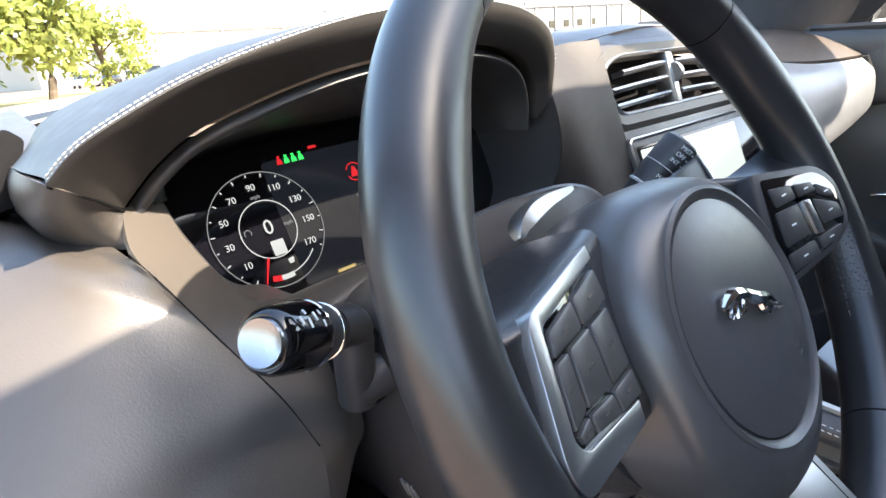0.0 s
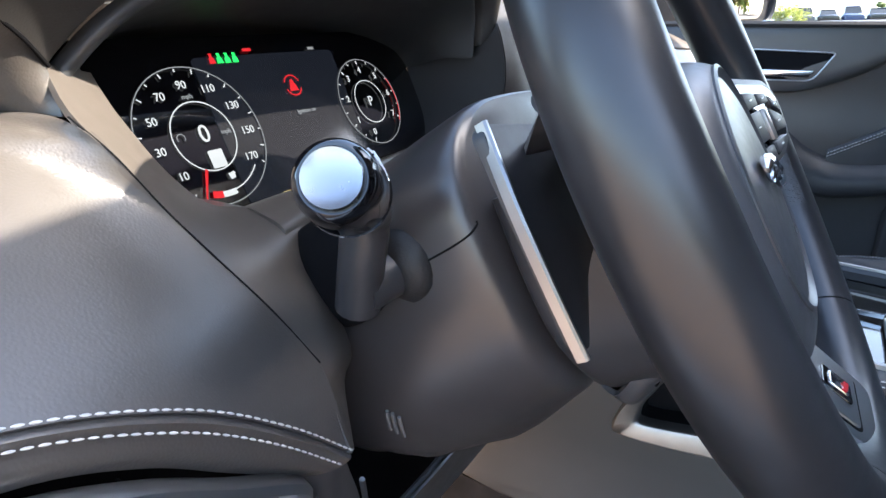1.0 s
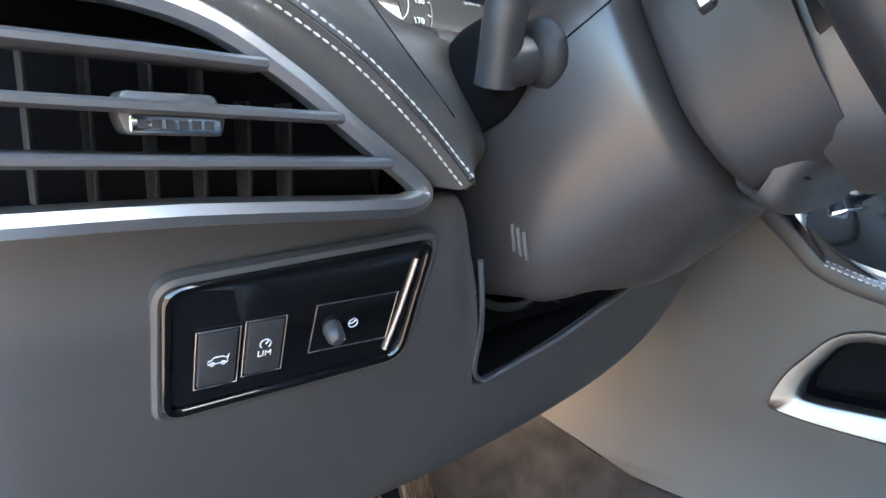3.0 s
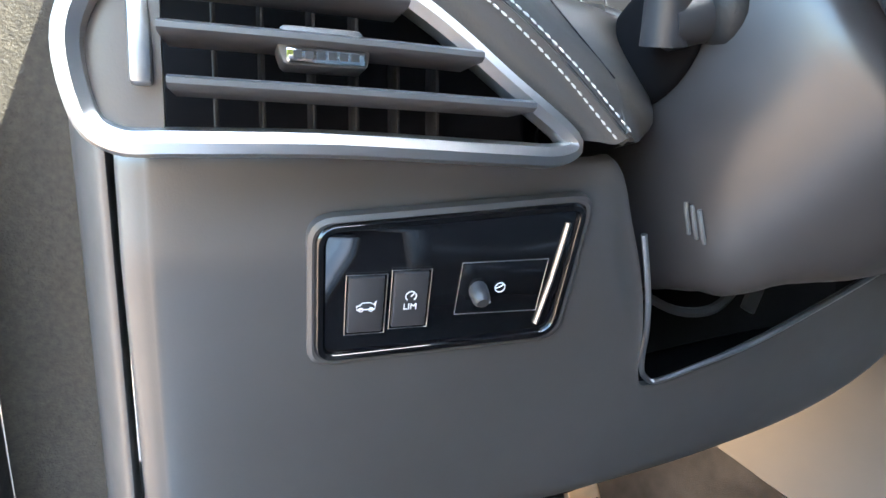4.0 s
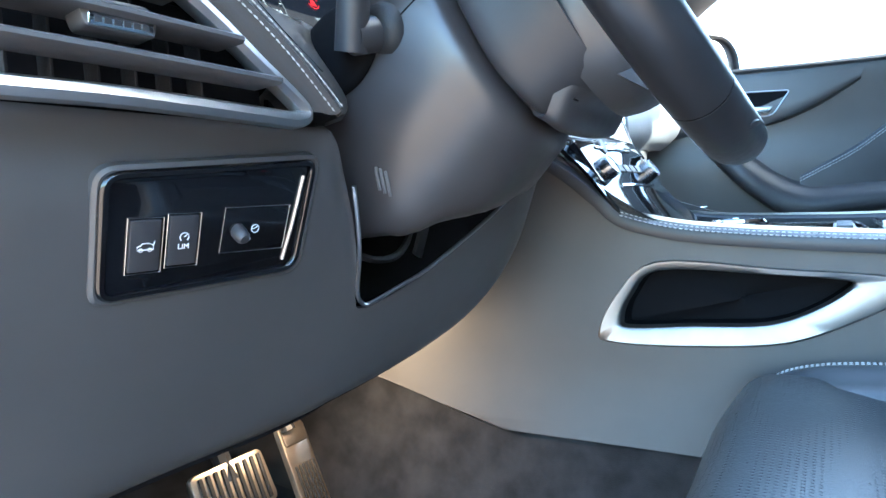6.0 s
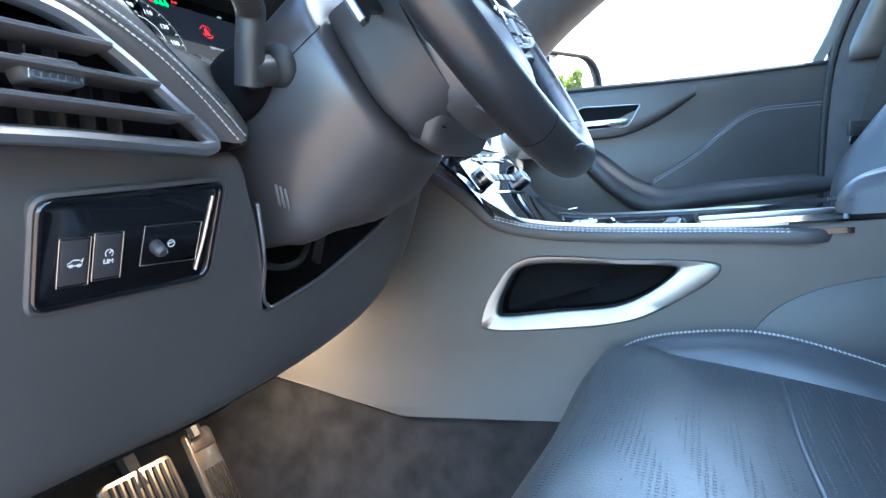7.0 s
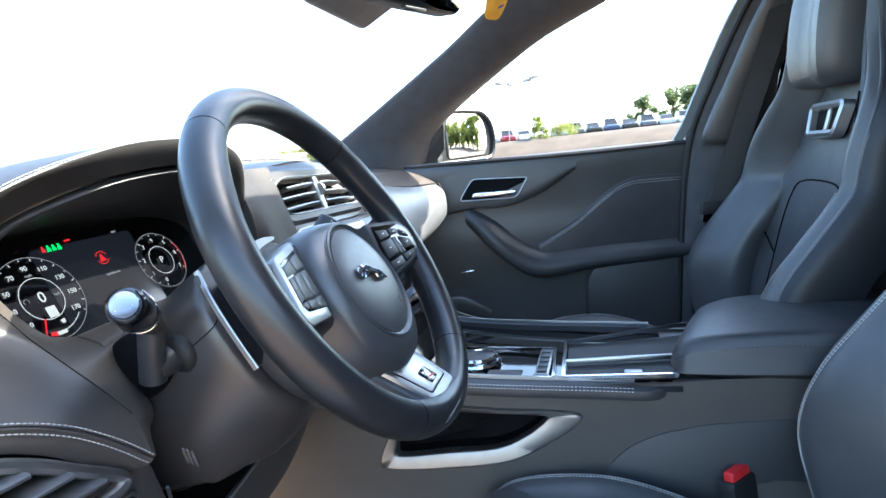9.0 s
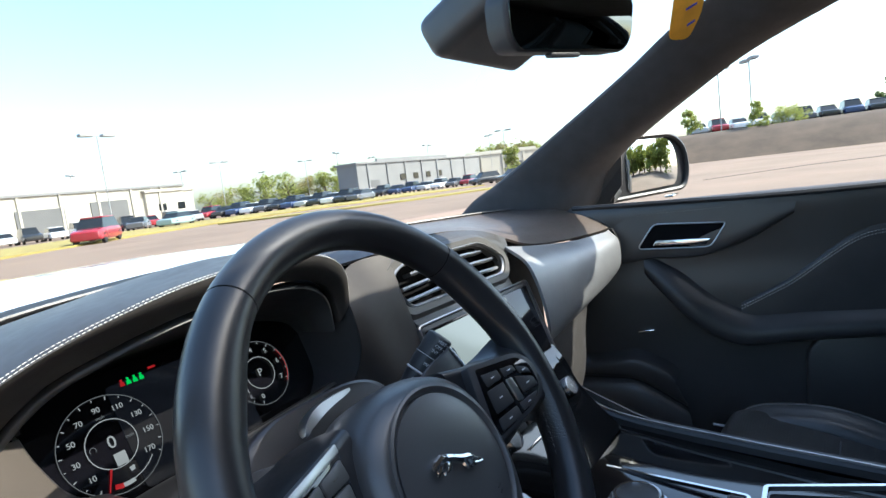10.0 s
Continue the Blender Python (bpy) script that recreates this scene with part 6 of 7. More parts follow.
for off in (0, .006):
    tagged(part("stitching", stitches([q - Vector((0, 0, off)) for q in line], .0042, .0018, .0006, (-.001, 0, 0)), THREAD, door, "pale contrast stitching"), kind="stuff")
part("upper_crease", tube([d_at(.29, 1.176, -.002), d_at(.1, 1.172, .006), d_at(-.15, 1.166, .006), d_at(-.45, 1.168, .006)], .006, 6, smooth=5), PLASTIC, door)
upper_rows = [[d_at(y, z, o) for y, z, o in row] for row in ([(-.155, 1.150, .008), (-.06, 1.150, .010), (.03, 1.150, .010), (.13, 1.148, .008), (.20, 1.14, .004)], [(-.150, 1.134, .012), (-.063, 1.090, .016), (.026, 1.062, .016), (.129, 1.062, .013), (.20, 1.05, .008)], [(-.147, 1.128, .002), (-.063, 1.080, .002), (.026, 1.052, .002), (.129, 1.052, .002), (.20, 1.04, .0)])]
part("handle_panel", loft(upper_rows, 5, 4, .004), SOFT, door)
part("map_pocket", prism(rounded([(-.17, -.20), (.17, -.20), (.17, .085), (-.14, .055), (-.168, .02)], [.01, .01, .01, .04, .03], 5), .02, facing(d_at(-.325, .815, .030), (.2, -.98, 0), (0, 0, 1)), .006, 3), SOFT, door, "door bin with rounded corner")
LIP = [(.31, .811), (.225, .818), (.172, .823), (.114, .796), (.090, .774)]
LIP_LOW = [(.31, .776), (.225, .773), (.172, .768), (.120, .738), (.073, .706)]
lip_rows = [[d_at(y, z, o) for y, z in line] for line, o in (([(y, z + .012) for y, z in LIP], .000), (LIP, .030), ([(y, z - .010) for y, z in LIP], .040), ([(y, z + .012) for y, z in LIP_LOW], .040), (LIP_LOW, .030), ([(y - .01, z - .02) for y, z in LIP_LOW], .050), ([(y - .02, z - .10) for y, z in LIP_LOW], .062), ([(y - .02, z - .22) for y, z in LIP_LOW], .050))]
part("front_pocket", loft(lip_rows, 4, 4, .004), SOFT, door, "curved lower pocket lip")
part("speaker_trim", tube([d_at(.02, .678, .052), d_at(-.06, .668, .054), d_at(-.15, .690, .050)], .003, 6, smooth=4), SATIN, door)
HM = facing(d_at(.062, 1.097, .0200), (.2, -.98, 0), (0, 0, 1))
h_out = rounded([(-.090, -.024), (.060, -.028), (.092, .022), (-.052, .030)], [.012, .014, .006, .012], 5)
part("handle_frame", sweep([HM @ Vector((x, y, 0)) for x, y in h_out], [(-.0014, -.003), (-.0014, .0008), (0, .0014), (.0014, .0008), (.0014, -.003)], True, up=HM.to_3x3() @ Vector((0, 0, 1))), SATIN, door, "chrome handle surround")
part("handle_recess", prism(h_out, .004, HM @ T(0, 0, -.001)), DARK, door)
part("door_handle", prism(rounded([(-.058, -.018), (.052, -.021), (.062, -.008), (-.050, -.006)], .004, 3), .012, HM @ T(0, 0, .008), .003), CHROME, door, "chrome pull handle")
part("lower_light", block((.036, .0045, .006), facing(d_at(.150, .880, .008), (.2, -.98, .12), (0, .12, 1)), .0015), CHROME, door)
# window surround and glass
glass_r = thing("side_window", (1.09, -.1, 1.17), "clear passenger side window, dusty at its foot", "window", "", "structure")
pane = part("pane", grid([[(1.030, .27, 1.165), (1.075, .0, 1.16), (1.115, -.2, 1.16), (1.150, -.46, 1.16)], [(1.015, .14, 1.30), (1.055, .0, 1.30), (1.090, -.2, 1.30), (1.120, -.50, 1.30)], [(1.01, -.02, 1.42), (1.03, -.05, 1.42), (1.060, -.2, 1.42), (1.09, -.54, 1.42)], [(.985, -.20, 1.54), (.99, -.22, 1.54), (1.01, -.3, 1.54), (1.03, -.58, 1.54)]])[0], GLASS, glass_r)
pane.visible_shadow = False

# ---- pillars, roof and closing walls ----
def pillar(rows, name, label):
    return whole(name, loft(rows, 4, 5, 0, True, True), PILLAR, label, "pillar", "", "structure")


a_in = [(.915, .53, 1.180), (.930, .485, 1.220), (.944, .418, 1.260), (.940, .272, 1.347), (.914, .10, 1.445), (.872, -.03, 1.518), (.80, -.20, 1.580)]
a_out = [(1.075, .30, 1.150), (1.080, .255, 1.185), (1.076, .225, 1.250), (1.060, .155, 1.310), (1.042, .010, 1.400), (1.022, -.100, 1.458), (.980, -.244, 1.507)]
pillar([[a, ((a[0] + b[0]) / 2 - .012, (a[1] + b[1]) / 2 - .028, (a[2] + b[2]) / 2 - .012), b, (b[0] + .03, b[1] + .05, b[2] + .04), ((a[0] + b[0]) / 2 + .03, (a[1] + b[1]) / 2 + .06, (a[2] + b[2]) / 2 + .04), (a[0] + .022, a[1] + .035, a[2] + .002)] for a, b in zip(a_in, a_out)], "pillar_front_right", "dark cloth-covered windscreen pillar")
la_out = [(.67 - x, y, z) for x, y, z in a_out]
la_in = [(b[0] + (.67 - a[0] - b[0]) * .4, b[1] + (a[1] - b[1]) * .4, b[2] + (a[2] - b[2]) * .4) for a, b in zip(a_in, la_out)]
pillar([[a, ((a[0] + b[0]) / 2 + .012, (a[1] + b[1]) / 2 - .028, (a[2] + b[2]) / 2 - .012), b, (b[0] - .03, b[1] + .05, b[2] + .04), ((a[0] + b[0]) / 2 - .03, (a[1] + b[1]) / 2 + .06, (a[2] + b[2]) / 2 + .04), (a[0] - .01, a[1] + .04, a[2] + .03)] for a, b in zip(la_in, la_out)], "pillar_front_left", "dark cloth-covered windscreen pillar")
b_rows = []
for (x, y, z), w in zip([(1.125, -.375, .50), (1.125, -.395, .85), (1.120, -.425, 1.15), (1.085, -.480, 1.31), (1.050, -.530, 1.43), (.99, -.585, 1.53), (.95, -.61, 1.58)], (.24, .22, .18, .13, .12, .12, .12)):
    b_rows.append([(x, y, z), (x - .030, y - .035, z), (x - .034, y - w, z), (x + .01, y - w - .02, z), (x + .06, y - w * .6, z), (x + .05, y - .01, z)])
b_post = pillar(b_rows, "pillar_middle_right", "dark moulded middle door pillar")
part("window_frame", sweep(crom([(1.132, -.408, 1.172), (1.118, -.432, 1.217), (1.095, -.470, 1.306), (1.060, -.520, 1.42), (1.00, -.575, 1.525)], 5), [(-.012, -.006), (-.011, .005), (.010, .006), (.012, -.006)], up=(-1, -.2, .1)), SEAL_GREY, b_post, "grey glossy window frame strip")
part("door_seal", tube([(1.108, -.383, .52), (1.108, -.400, .85), (1.103, -.430, 1.15), (1.070, -.486, 1.31), (1.034, -.538, 1.43), (.975, -.590, 1.53)], .008, 8, smooth=5), RUBBER, b_post, "black rubber door seal")
part("upper_trim", loft([[(x - .006, y - .022, z), (x - .020, y - .030, z), (x - .024, y - .060, z), (x - .020, y - .115, z), (x - .004, y - .125, z)] for x, y, z in ((1.090, -.440, 1.158), (1.082, -.440, 1.170), (1.074, -.446, 1.20), (1.045, -.494, 1.31), (1.008, -.545, 1.43), (.955, -.600, 1.53))], 4, 4, .004), SOFT, b_post, "smooth upper pillar trim")
belt = thing("seat_belt", (1.03, -.54, .8), "black webbing seat belt hanging from the pillar", "seat belt")
part("webbing", sweep(crom([(.972, -.620, 1.46), (.990, -.570, 1.30), (1.010, -.515, 1.12), (1.020, -.470, .96), (1.035, -.44, .80), (1.05, -.44, .6)], 5), [(-.023, -.0008), (.023, -.0008), (.023, .0008), (-.023, .0008)], up=(-1, .1, .2)), RUBBER, belt)
part("tongue", prism(rounded([(-.024, -.012), (.024, -.012), (.018, .014), (-.018, .014)], .004, 3), .005, facing((1.008, -.462, .985), (.3, -.9, 0), (0, 0, 1)), .001), CHROME, belt)
part("tongue_cover", prism(rounded([(-.026, .006), (.026, .006), (.024, .036), (-.024, .036)], .006, 3), .010, facing((1.006, -.464, .985), (.3, -.9, 0), (0, 0, 1)), .002), PLASTIC, belt)
part("upper_anchor", lathe([(.016, 0), (.016, .012), (.010, .016), (0, .016)], along((.985, -.62, 1.455), (.9, -.57, 1.455)), 20), PLASTIC, belt)
whole("roof", loft([[(-.32, -.372, 1.565), (-.1, -.298, 1.590), (.02, -.266, 1.597), (.20, -.216, 1.600), (.42, -.178, 1.602), (.72, -.205, 1.595), (.97, -.30, 1.575)], [(-.31, -.8, 1.59), (-.1, -.8, 1.615), (.02, -.8, 1.625), (.20, -.8, 1.628), (.42, -.8, 1.63), (.72, -.8, 1.625), (.96, -.8, 1.60)], [(-.30, -2.0, 1.55), (-.1, -2.0, 1.57), (.02, -2.0, 1.58), (.20, -2.0, 1.583), (.42, -2.0, 1.585), (.72, -2.0, 1.58), (.96, -2.0, 1.56)]], 4, 4, .03), HEADLINER, "pale grey headliner over the cabin", "ceiling", "", "structure")
whole("wall_rear", block((1.5, .06, 1.2), Matrix.Translation((.36, -2.0, .98)), .01), HEADLINER, "dark rear wall of the cabin", "wall", "", "structure")
whole("rear_side", block((.05, 1.35, .75), Matrix.Translation((1.15, -1.33, .79)), .01), SOFT, "dark lower side of the rear cabin", "wall", "", "structure")
whole("rear_side_left", block((.05, 1.45, .75), Matrix.Translation((-.43, -1.28, .79)), .01), SOFT, "dark closed lower side of the rear cabin", "wall", "", "structure")
for name, x0, x1 in (("window_rear_right", 1.15, .99), ("window_rear_left", -.43, -.27)):
    whole(name, loft([[(x0, -.62, 1.15), (x0, -1.2, 1.15), (x0, -1.96, 1.15)], [(x1, -.66, 1.585), (x1, -1.2, 1.60), (x1, -1.96, 1.575)]], 3, 3, .006), TINTED, "dark tinted rear door window", "window", "", "structure")
lb = [[(.72 - x, y - .12, z) for x, y, z in row] for row in b_rows]
pillar(lb, "pillar_middle_left", "dark moulded middle door pillar")
whole("rear_bench", block((1.25, .5, .5), Matrix.Translation((.36, -1.6, .65)), .06, 3), LEATHER, "dark rear bench seat", "seat")
whole("floor", grid([[(-.42, .75, .60), (.0, .75, .60), (.2, .75, .62), (.36, .75, .75), (.5, .75, .62), (1.12, .75, .60)], [(-.42, .50, .47), (.0, .50, .47), (.19, .50, .50), (.36, .50, .75), (.54, .5, .5), (1.12, .50, .47)], [(-.42, .2, .45), (.0, .2, .45), (.2, .2, .47), (.36, .2, .7), (.54, .2, .47), (1.12, .2, .45)], [(-.42, -.6, .45), (.0, -.6, .45), (.2, -.6, .47), (.36, -.6, .7), (.54, -.6, .47), (1.12, -.6, .45)], [(-.42, -2.0, .45), (.0, -2.0, .45), (.2, -2.0, .47), (.36, -2.0, .5), (.54, -2.0, .47), (1.12, -2.0, .45)]])[0], CARPET, "worn grey carpet on the car floor", "carpet", "", "structure")
whole("tunnel_carpet", loft([[(.10, .70, .80), (.19, .50, .72), (.222, .30, .662), (.232, .10, .648), (.244, -.10, .648), (.26, -.4, .648)], [(.08, .70, .66), (.175, .50, .60), (.20, .30, .56), (.21, .10, .55), (.22, -.10, .55), (.23, -.4, .55)], [(.06, .70, .58), (.15, .50, .50), (.175, .30, .475), (.185, .10, .465), (.19, -.10, .465), (.2, -.4, .465)]], 4, 4, .004), CARPET, "grey carpet up the side of the tunnel", "carpet", "", "structure")
whole("firewall", block((1.5, .04, .6), Matrix.Translation((.36, .78, .80)), .005), CARPET, "dark carpeted front bulkhead", "wall", "", "structure")
whole("floor_mat", loft([[(-.24, .46, .482), (.0, .47, .482), (.15, .45, .49)], [(-.25, .25, .468), (.0, .25, .466), (.165, .25, .470)], [(-.24, -.02, .466), (.0, -.02, .464), (.16, -.02, .468)]], 4, 4, .006), MAT, "dark textile floor mat", "floor mat")
# body and lens added for the warm fill light under the dashboard
fl = thing("fill_lamp", (.02, .345, .778), "small added warm fill lamp under the dashboard", "lamp")
part("lamp_body", block((.070, .034, .014), Matrix.Translation((.02, .345, .778)), .003), PLASTIC, fl)
part("lens", block((.054, .022, .003), Matrix.Translation((.02, .345, .7695)), .001), glowing("fill_lamp_lens", (1.0, 0.62, 0.36), 1.5), fl, "glowing amber lens of the added lamp")
# pedals
brake = thing("brake_pedal", (-.05, .44, .6), "ribbed steel brake pedal", "pedal")
bm_ = facing((-.046, .425, .625), (1, 0, 0), (0, .45, 1))
part("pedal_pad", prism(rounded([(-.048, -.030), (.046, -.030), (.043, .030), (-.046, .030)], .008, 3), .008, bm_, .002), PEDAL, brake)
for k in range(9):
    part("pedal_rib", block((.0045, .050, .003), bm_ @ T(-.036 + .009 * k, 0, .001), .001), RUBBER, brake)
part("pedal_arm", tube([(-.046, .435, .63), (-.046, .50, .75), (-.046, .52, .9)], .010, 8, smooth=3), PLASTIC, brake)
gas = thing("accelerator_pedal", (.06, .45, .58), "ribbed steel accelerator pedal", "pedal")
gm = facing((.062, .436, .598), (1, .1, -.05), (-.42, .42, 1))
part("pedal_pad", prism(rounded([(-.024, -.070), (.022, -.070), (.022, .062), (-.022, .062)], .007, 3), .008, gm, .002), PEDAL, gas)
part("pedal_top", block((.040, .022, .004), gm @ T(0, .046, .001), .002), PEDAL, gas)
for k in range(6):
    part("pedal_rib", block((.003, .060, .003), gm @ T(-.015 + .006 * k, -.020, .001), .001), RUBBER, gas)
part("pedal_arm", tube([(.05, .45, .65), (.05, .52, .78)], .009, 8), PLASTIC, gas)

# ---- driver's door opening, at the end of the dashboard ----
def upright(plan, z0, z1, tilt=0.0):
    rows = []
    for k in range(9):
        z = z0 + (z1 - z0) * k / 8
        rows.append([(x + tilt * (z - z0), y + .25 * (.97 - z) * .9, z) for x, y in plan])
    return loft(rows, 3, 2, .002)


whole("dash_end_panel", upright([(-.3555, .204), (-.3580, .198), (-.3625, .203), (-.3715, .226), (-.3795, .266)], .50, 1.028), SOFT, "grey moulded end panel of the dashboard", "trim", "", "structure")
whole("door_seal", upright([(-.4215, .258), (-.423, .250), (-.4275, .246), (-.431, .250), (-.432, .258)], .40, 1.14), RUBBER, "rubber door seal along the opening", "door seal")
whole("hinge_panel", upright([(-.3790, .268), (-.394, .270), (-.410, .268), (-.422, .262)], .42, 1.14), HINGE, "dark textured hinge-side panel of the door opening", "trim", "", "structure")
whole("body_side", upright([(-.4325, .252), (-.440, .250), (-.460, .262), (-.478, .32), (-.50, .80)], .38, 1.14), PAINT, "white painted body edge beside the door opening", "car body", "", "structure")

whole("door_sill", loft([[(-.415, y, .470), (-.425, y, .482), (-.470, y, .478), (-.520, y, .462), (-.560, y, .430), (-.575, y, .36)] for y in (.30, .0, -.4, -.8, -1.1)], 3, 2, .004), PAINT, "white painted door sill", "car body", "", "structure")
whole("tread_plate", block((.045, .62, .004), Matrix.Translation((-.447, -.25, .4845)), .0015), BRUSHED, "brushed metal tread plate on the sill", "trim", "", "structure")

# ---- windscreen, mirror ----
ws = thing("windscreen", (.36, .4, 1.2), "clear raked windscreen", "windscreen", "", "structure")
g = part("pane", loft([[(-.36, .56, 1.20), (.0, .74, 1.19), (.36, .79, 1.19), (.72, .74, 1.19), (1.08, .56, 1.20)], [(-.31, .30, 1.36), (.0, .42, 1.38), (.36, .45, 1.385), (.72, .42, 1.38), (1.03, .30, 1.36)], [(-.22, -.14, 1.58), (.0, -.06, 1.60), (.36, -.03, 1.61), (.72, -.06, 1.60), (.94, -.14, 1.58)]], 4, 4), GLASS, ws)
g.visible_shadow = False
part("scuttle", loft([[(-.40, .50, 1.150), (.0, .60, 1.185), (.36, .63, 1.198), (.72, .585, 1.195), (1.04, .43, 1.185)], [(-.42, .60, 1.150), (.0, .70, 1.178), (.36, .75, 1.184), (.72, .70, 1.180), (1.10, .56, 1.18)], [(-.45, .72, 1.10), (.0, .82, 1.12), (.36, .86, 1.13), (.72, .82, 1.12), (1.17, .72, 1.10)]], 4, 4, .005), RUBBER, ws)
rvm = thing("rear_view_mirror", (.47, .1, 1.47), "black interior mirror with sensor housing", "mirror")
part("sensor_housing", block((.235, .170, .062), Matrix.Translation((.462, .143, 1.498)) @ Matrix.Rotation(radians(-26), 4, "X"), .018, 4), SOFT, rvm, "grey sensor housing")
MM = facing((.404, .030, 1.450), (.93, -.37, .03), (0, -.12, 1))
mo = rounded([(-.112, -.016), (-.100, -.034), (.092, -.036), (.110, -.018), (.114, .030), (.098, .040), (-.098, .040), (-.115, .026)], .014, 4)
part("mirror_shell", prism(mo, .035, MM, .006, 3), PLASTIC, rvm, "black mirror shell")
part("mirror_glass", prism([(x * .955, y * .92) for x, y in mo], .002, MM @ T(0, 0, .0012), .0004), DARK_MIRROR, rvm, "dark mirror glass")
part("mirror_stem", tube([(.407, .042, 1.468), (.425, .080, 1.494)], .012, 10), PLASTIC, rvm)
part("mirror_switch", block((.05, .006, .012), MM @ T(-.02, -.038, -.005), .002), PLASTIC, rvm)
tag = whole("windscreen_tag", prism(rounded([(-.026, -.055), (.016, -.060), (.032, -.02), (.032, .07), (-.032, .07)], .014, 4), .001, facing((.775, -.030, 1.518), (.75, -.66, .1), (0, -.6, .8))), YELLOW, "orange sticker with blue print on the windscreen", "sticker")
part("tag_print", prism([(-.004, -.004), (.016, .004), (.016, .008), (-.004, .000)], .0006, facing((.774, -.0315, 1.512), (.75, -.66, .1), (0, -.6, .8))), BLUE, tag)
part("tag_print", prism([(-.002, -.012), (.012, -.006), (.012, -.002), (-.002, -.008)], .0006, facing((.774, -.0315, 1.494), (.75, -.66, .1), (0, -.6, .8))), BLUE, tag)
# door mirror, outside
dm = thing("door_mirror", (1.2, .25, 1.2), "dark door mirror with green reflection", "door mirror")
DMM = facing((1.283, .190, 1.252), (.86, -.50, 0), (0, .05, 1))
do_ = rounded([(-.165, -.082), (.125, -.075), (.146, -.03), (.140, .04), (.096, .078), (-.085, .080), (-.150, .05)], .03, 5)
part("mirror_shell", prism(do_, .08, DMM, .012, 3), PLASTIC, dm, "dark grey mirror shell")
part("shell_lip", sweep([DMM @ Vector((x * .97, y * .96, .002)) for x, y in do_], [(-.006, -.006), (-.005, .006), (0, .010), (.006, .006), (.006, -.006)], True, up=DMM.to_3x3() @ Vector((0, 0, 1))), PLASTIC, dm)
part("mirror_glass", prism([(x * .60, y * .84) for x, y in do_], .002, DMM @ T(.020, .003, .003), .0004), MIRROR, dm, "convex mirror glass")
# inlay at the mirror foot
part("sill_plate", block((.05, .020, .006), Matrix.Translation((1.135, .10, 1.178)), .002), CHROME, dm)
part("mirror_foot", tube([(1.10, .25, 1.185), (1.17, .26, 1.19), (1.23, .26, 1.20)], .025, 10, smooth=3), PLASTIC, dm)
part("sail_panel", prism([(-.03, -.02), (.062, -.02), (.112, .04), (.118, .125), (.05, .13)], .012, facing((1.068, .31, 1.175), (.2, -.98, 0), (-.1, -.2, 1)), .002), PLASTIC, dm)

# ---- outside ----
ASPHALT = surface("lot_asphalt", (0.215, 0.152, 0.112), 0.92, bump=0.4, bump_scale=40, vary=0.16, scale=0.25)
GRASS = surface("dry_grass", (0.34, 0.25, 0.08), 0.95, vary=0.3, scale=0.6, second=(0.26, 0.22, 0.06))
MULCH = surface("brown_bank", (0.085, 0.060, 0.042), 0.95, vary=0.25, scale=0.5)
BEIGE = surface("beige_cladding", (0.42, 0.39, 0.33), 0.8, vary=0.06, scale=0.3)
GREYWALL = surface("grey_cladding", (0.20, 0.20, 0.20), 0.8, vary=0.08, scale=0.3)
DOORGREY = surface("roller_door_grey", (0.12, 0.12, 0.12), 0.7, vary=0.1, scale=0.5)
BARK = surface("bark", (0.10, 0.075, 0.05), 0.9, vary=0.3, scale=4)
LEAF = surface("spring_leaves", (0.34, 0.34, 0.08), 0.8, vary=0.35, scale=2.0, second=(0.22, 0.26, 0.06))
# dark green lightened, so haze over the bank is in the leaf colour
LEAF_DARK = surface("hazed_dark_leaves", (0.13, 0.17, 0.07), 0.8, vary=0.45, scale=2.0)
LEAF_RUST = surface("rust_leaves", (0.34, 0.24, 0.10), 0.8, vary=0.35, scale=2.0, second=(0.24, 0.24, 0.08))


def leafy(m):
    """Lets light through thin leaves."""
    nt = m.node_tree
    b = nt.nodes["Principled BSDF"]
    tl, mx = nt.nodes.new("ShaderNodeBsdfTranslucent"), nt.nodes.new("ShaderNodeMixShader")
    nt.links.new(b.inputs["Base Color"].links[0].from_socket, tl.inputs["Color"])
    mx.inputs[0].default_value = 0.5
    nt.links.new(b.outputs[0], mx.inputs[1])
    nt.links.new(tl.outputs[0], mx.inputs[2])
    nt.links.new(mx.outputs[0], nt.nodes["Material Output"].inputs["Surface"])


for leaf_material in (LEAF, LEAF_DARK, LEAF_RUST):
    leafy(leaf_material)
STEEL = surface("lamp_steel", (0.30, 0.30, 0.30), 0.6, vary=0.1, scale=3)
TYRE = surface("tyre", (0.015, 0.015, 0.015), 0.8)
CARGLASS = surface("car_glass", (0.015, 0.018, 0.02), 0.08)
CAR_PAINTS = [surface("car_" + n, c, 0.25, coat=0.5, vary=0.03) for n, c in (("white", (0.75, 0.75, 0.75)), ("red", (0.30, 0.02, 0.03)), ("silver", (0.42, 0.43, 0.44)), ("black", (0.02, 0.02, 0.022)), ("blue", (0.03, 0.05, 0.12)), ("grey", (0.10, 0.10, 0.11)), ("teal", (0.25, 0.35, 0.36)))]
EYE = Vector((-.32, -.23, 1.28))


def far(az, d, z=0.0):
    """A place at a bearing, clockwise from straight ahead, and a distance."""
    return Vector((EYE.x + math.sin(radians(az)) * d, EYE.y + math.cos(radians(az)) * d, z))


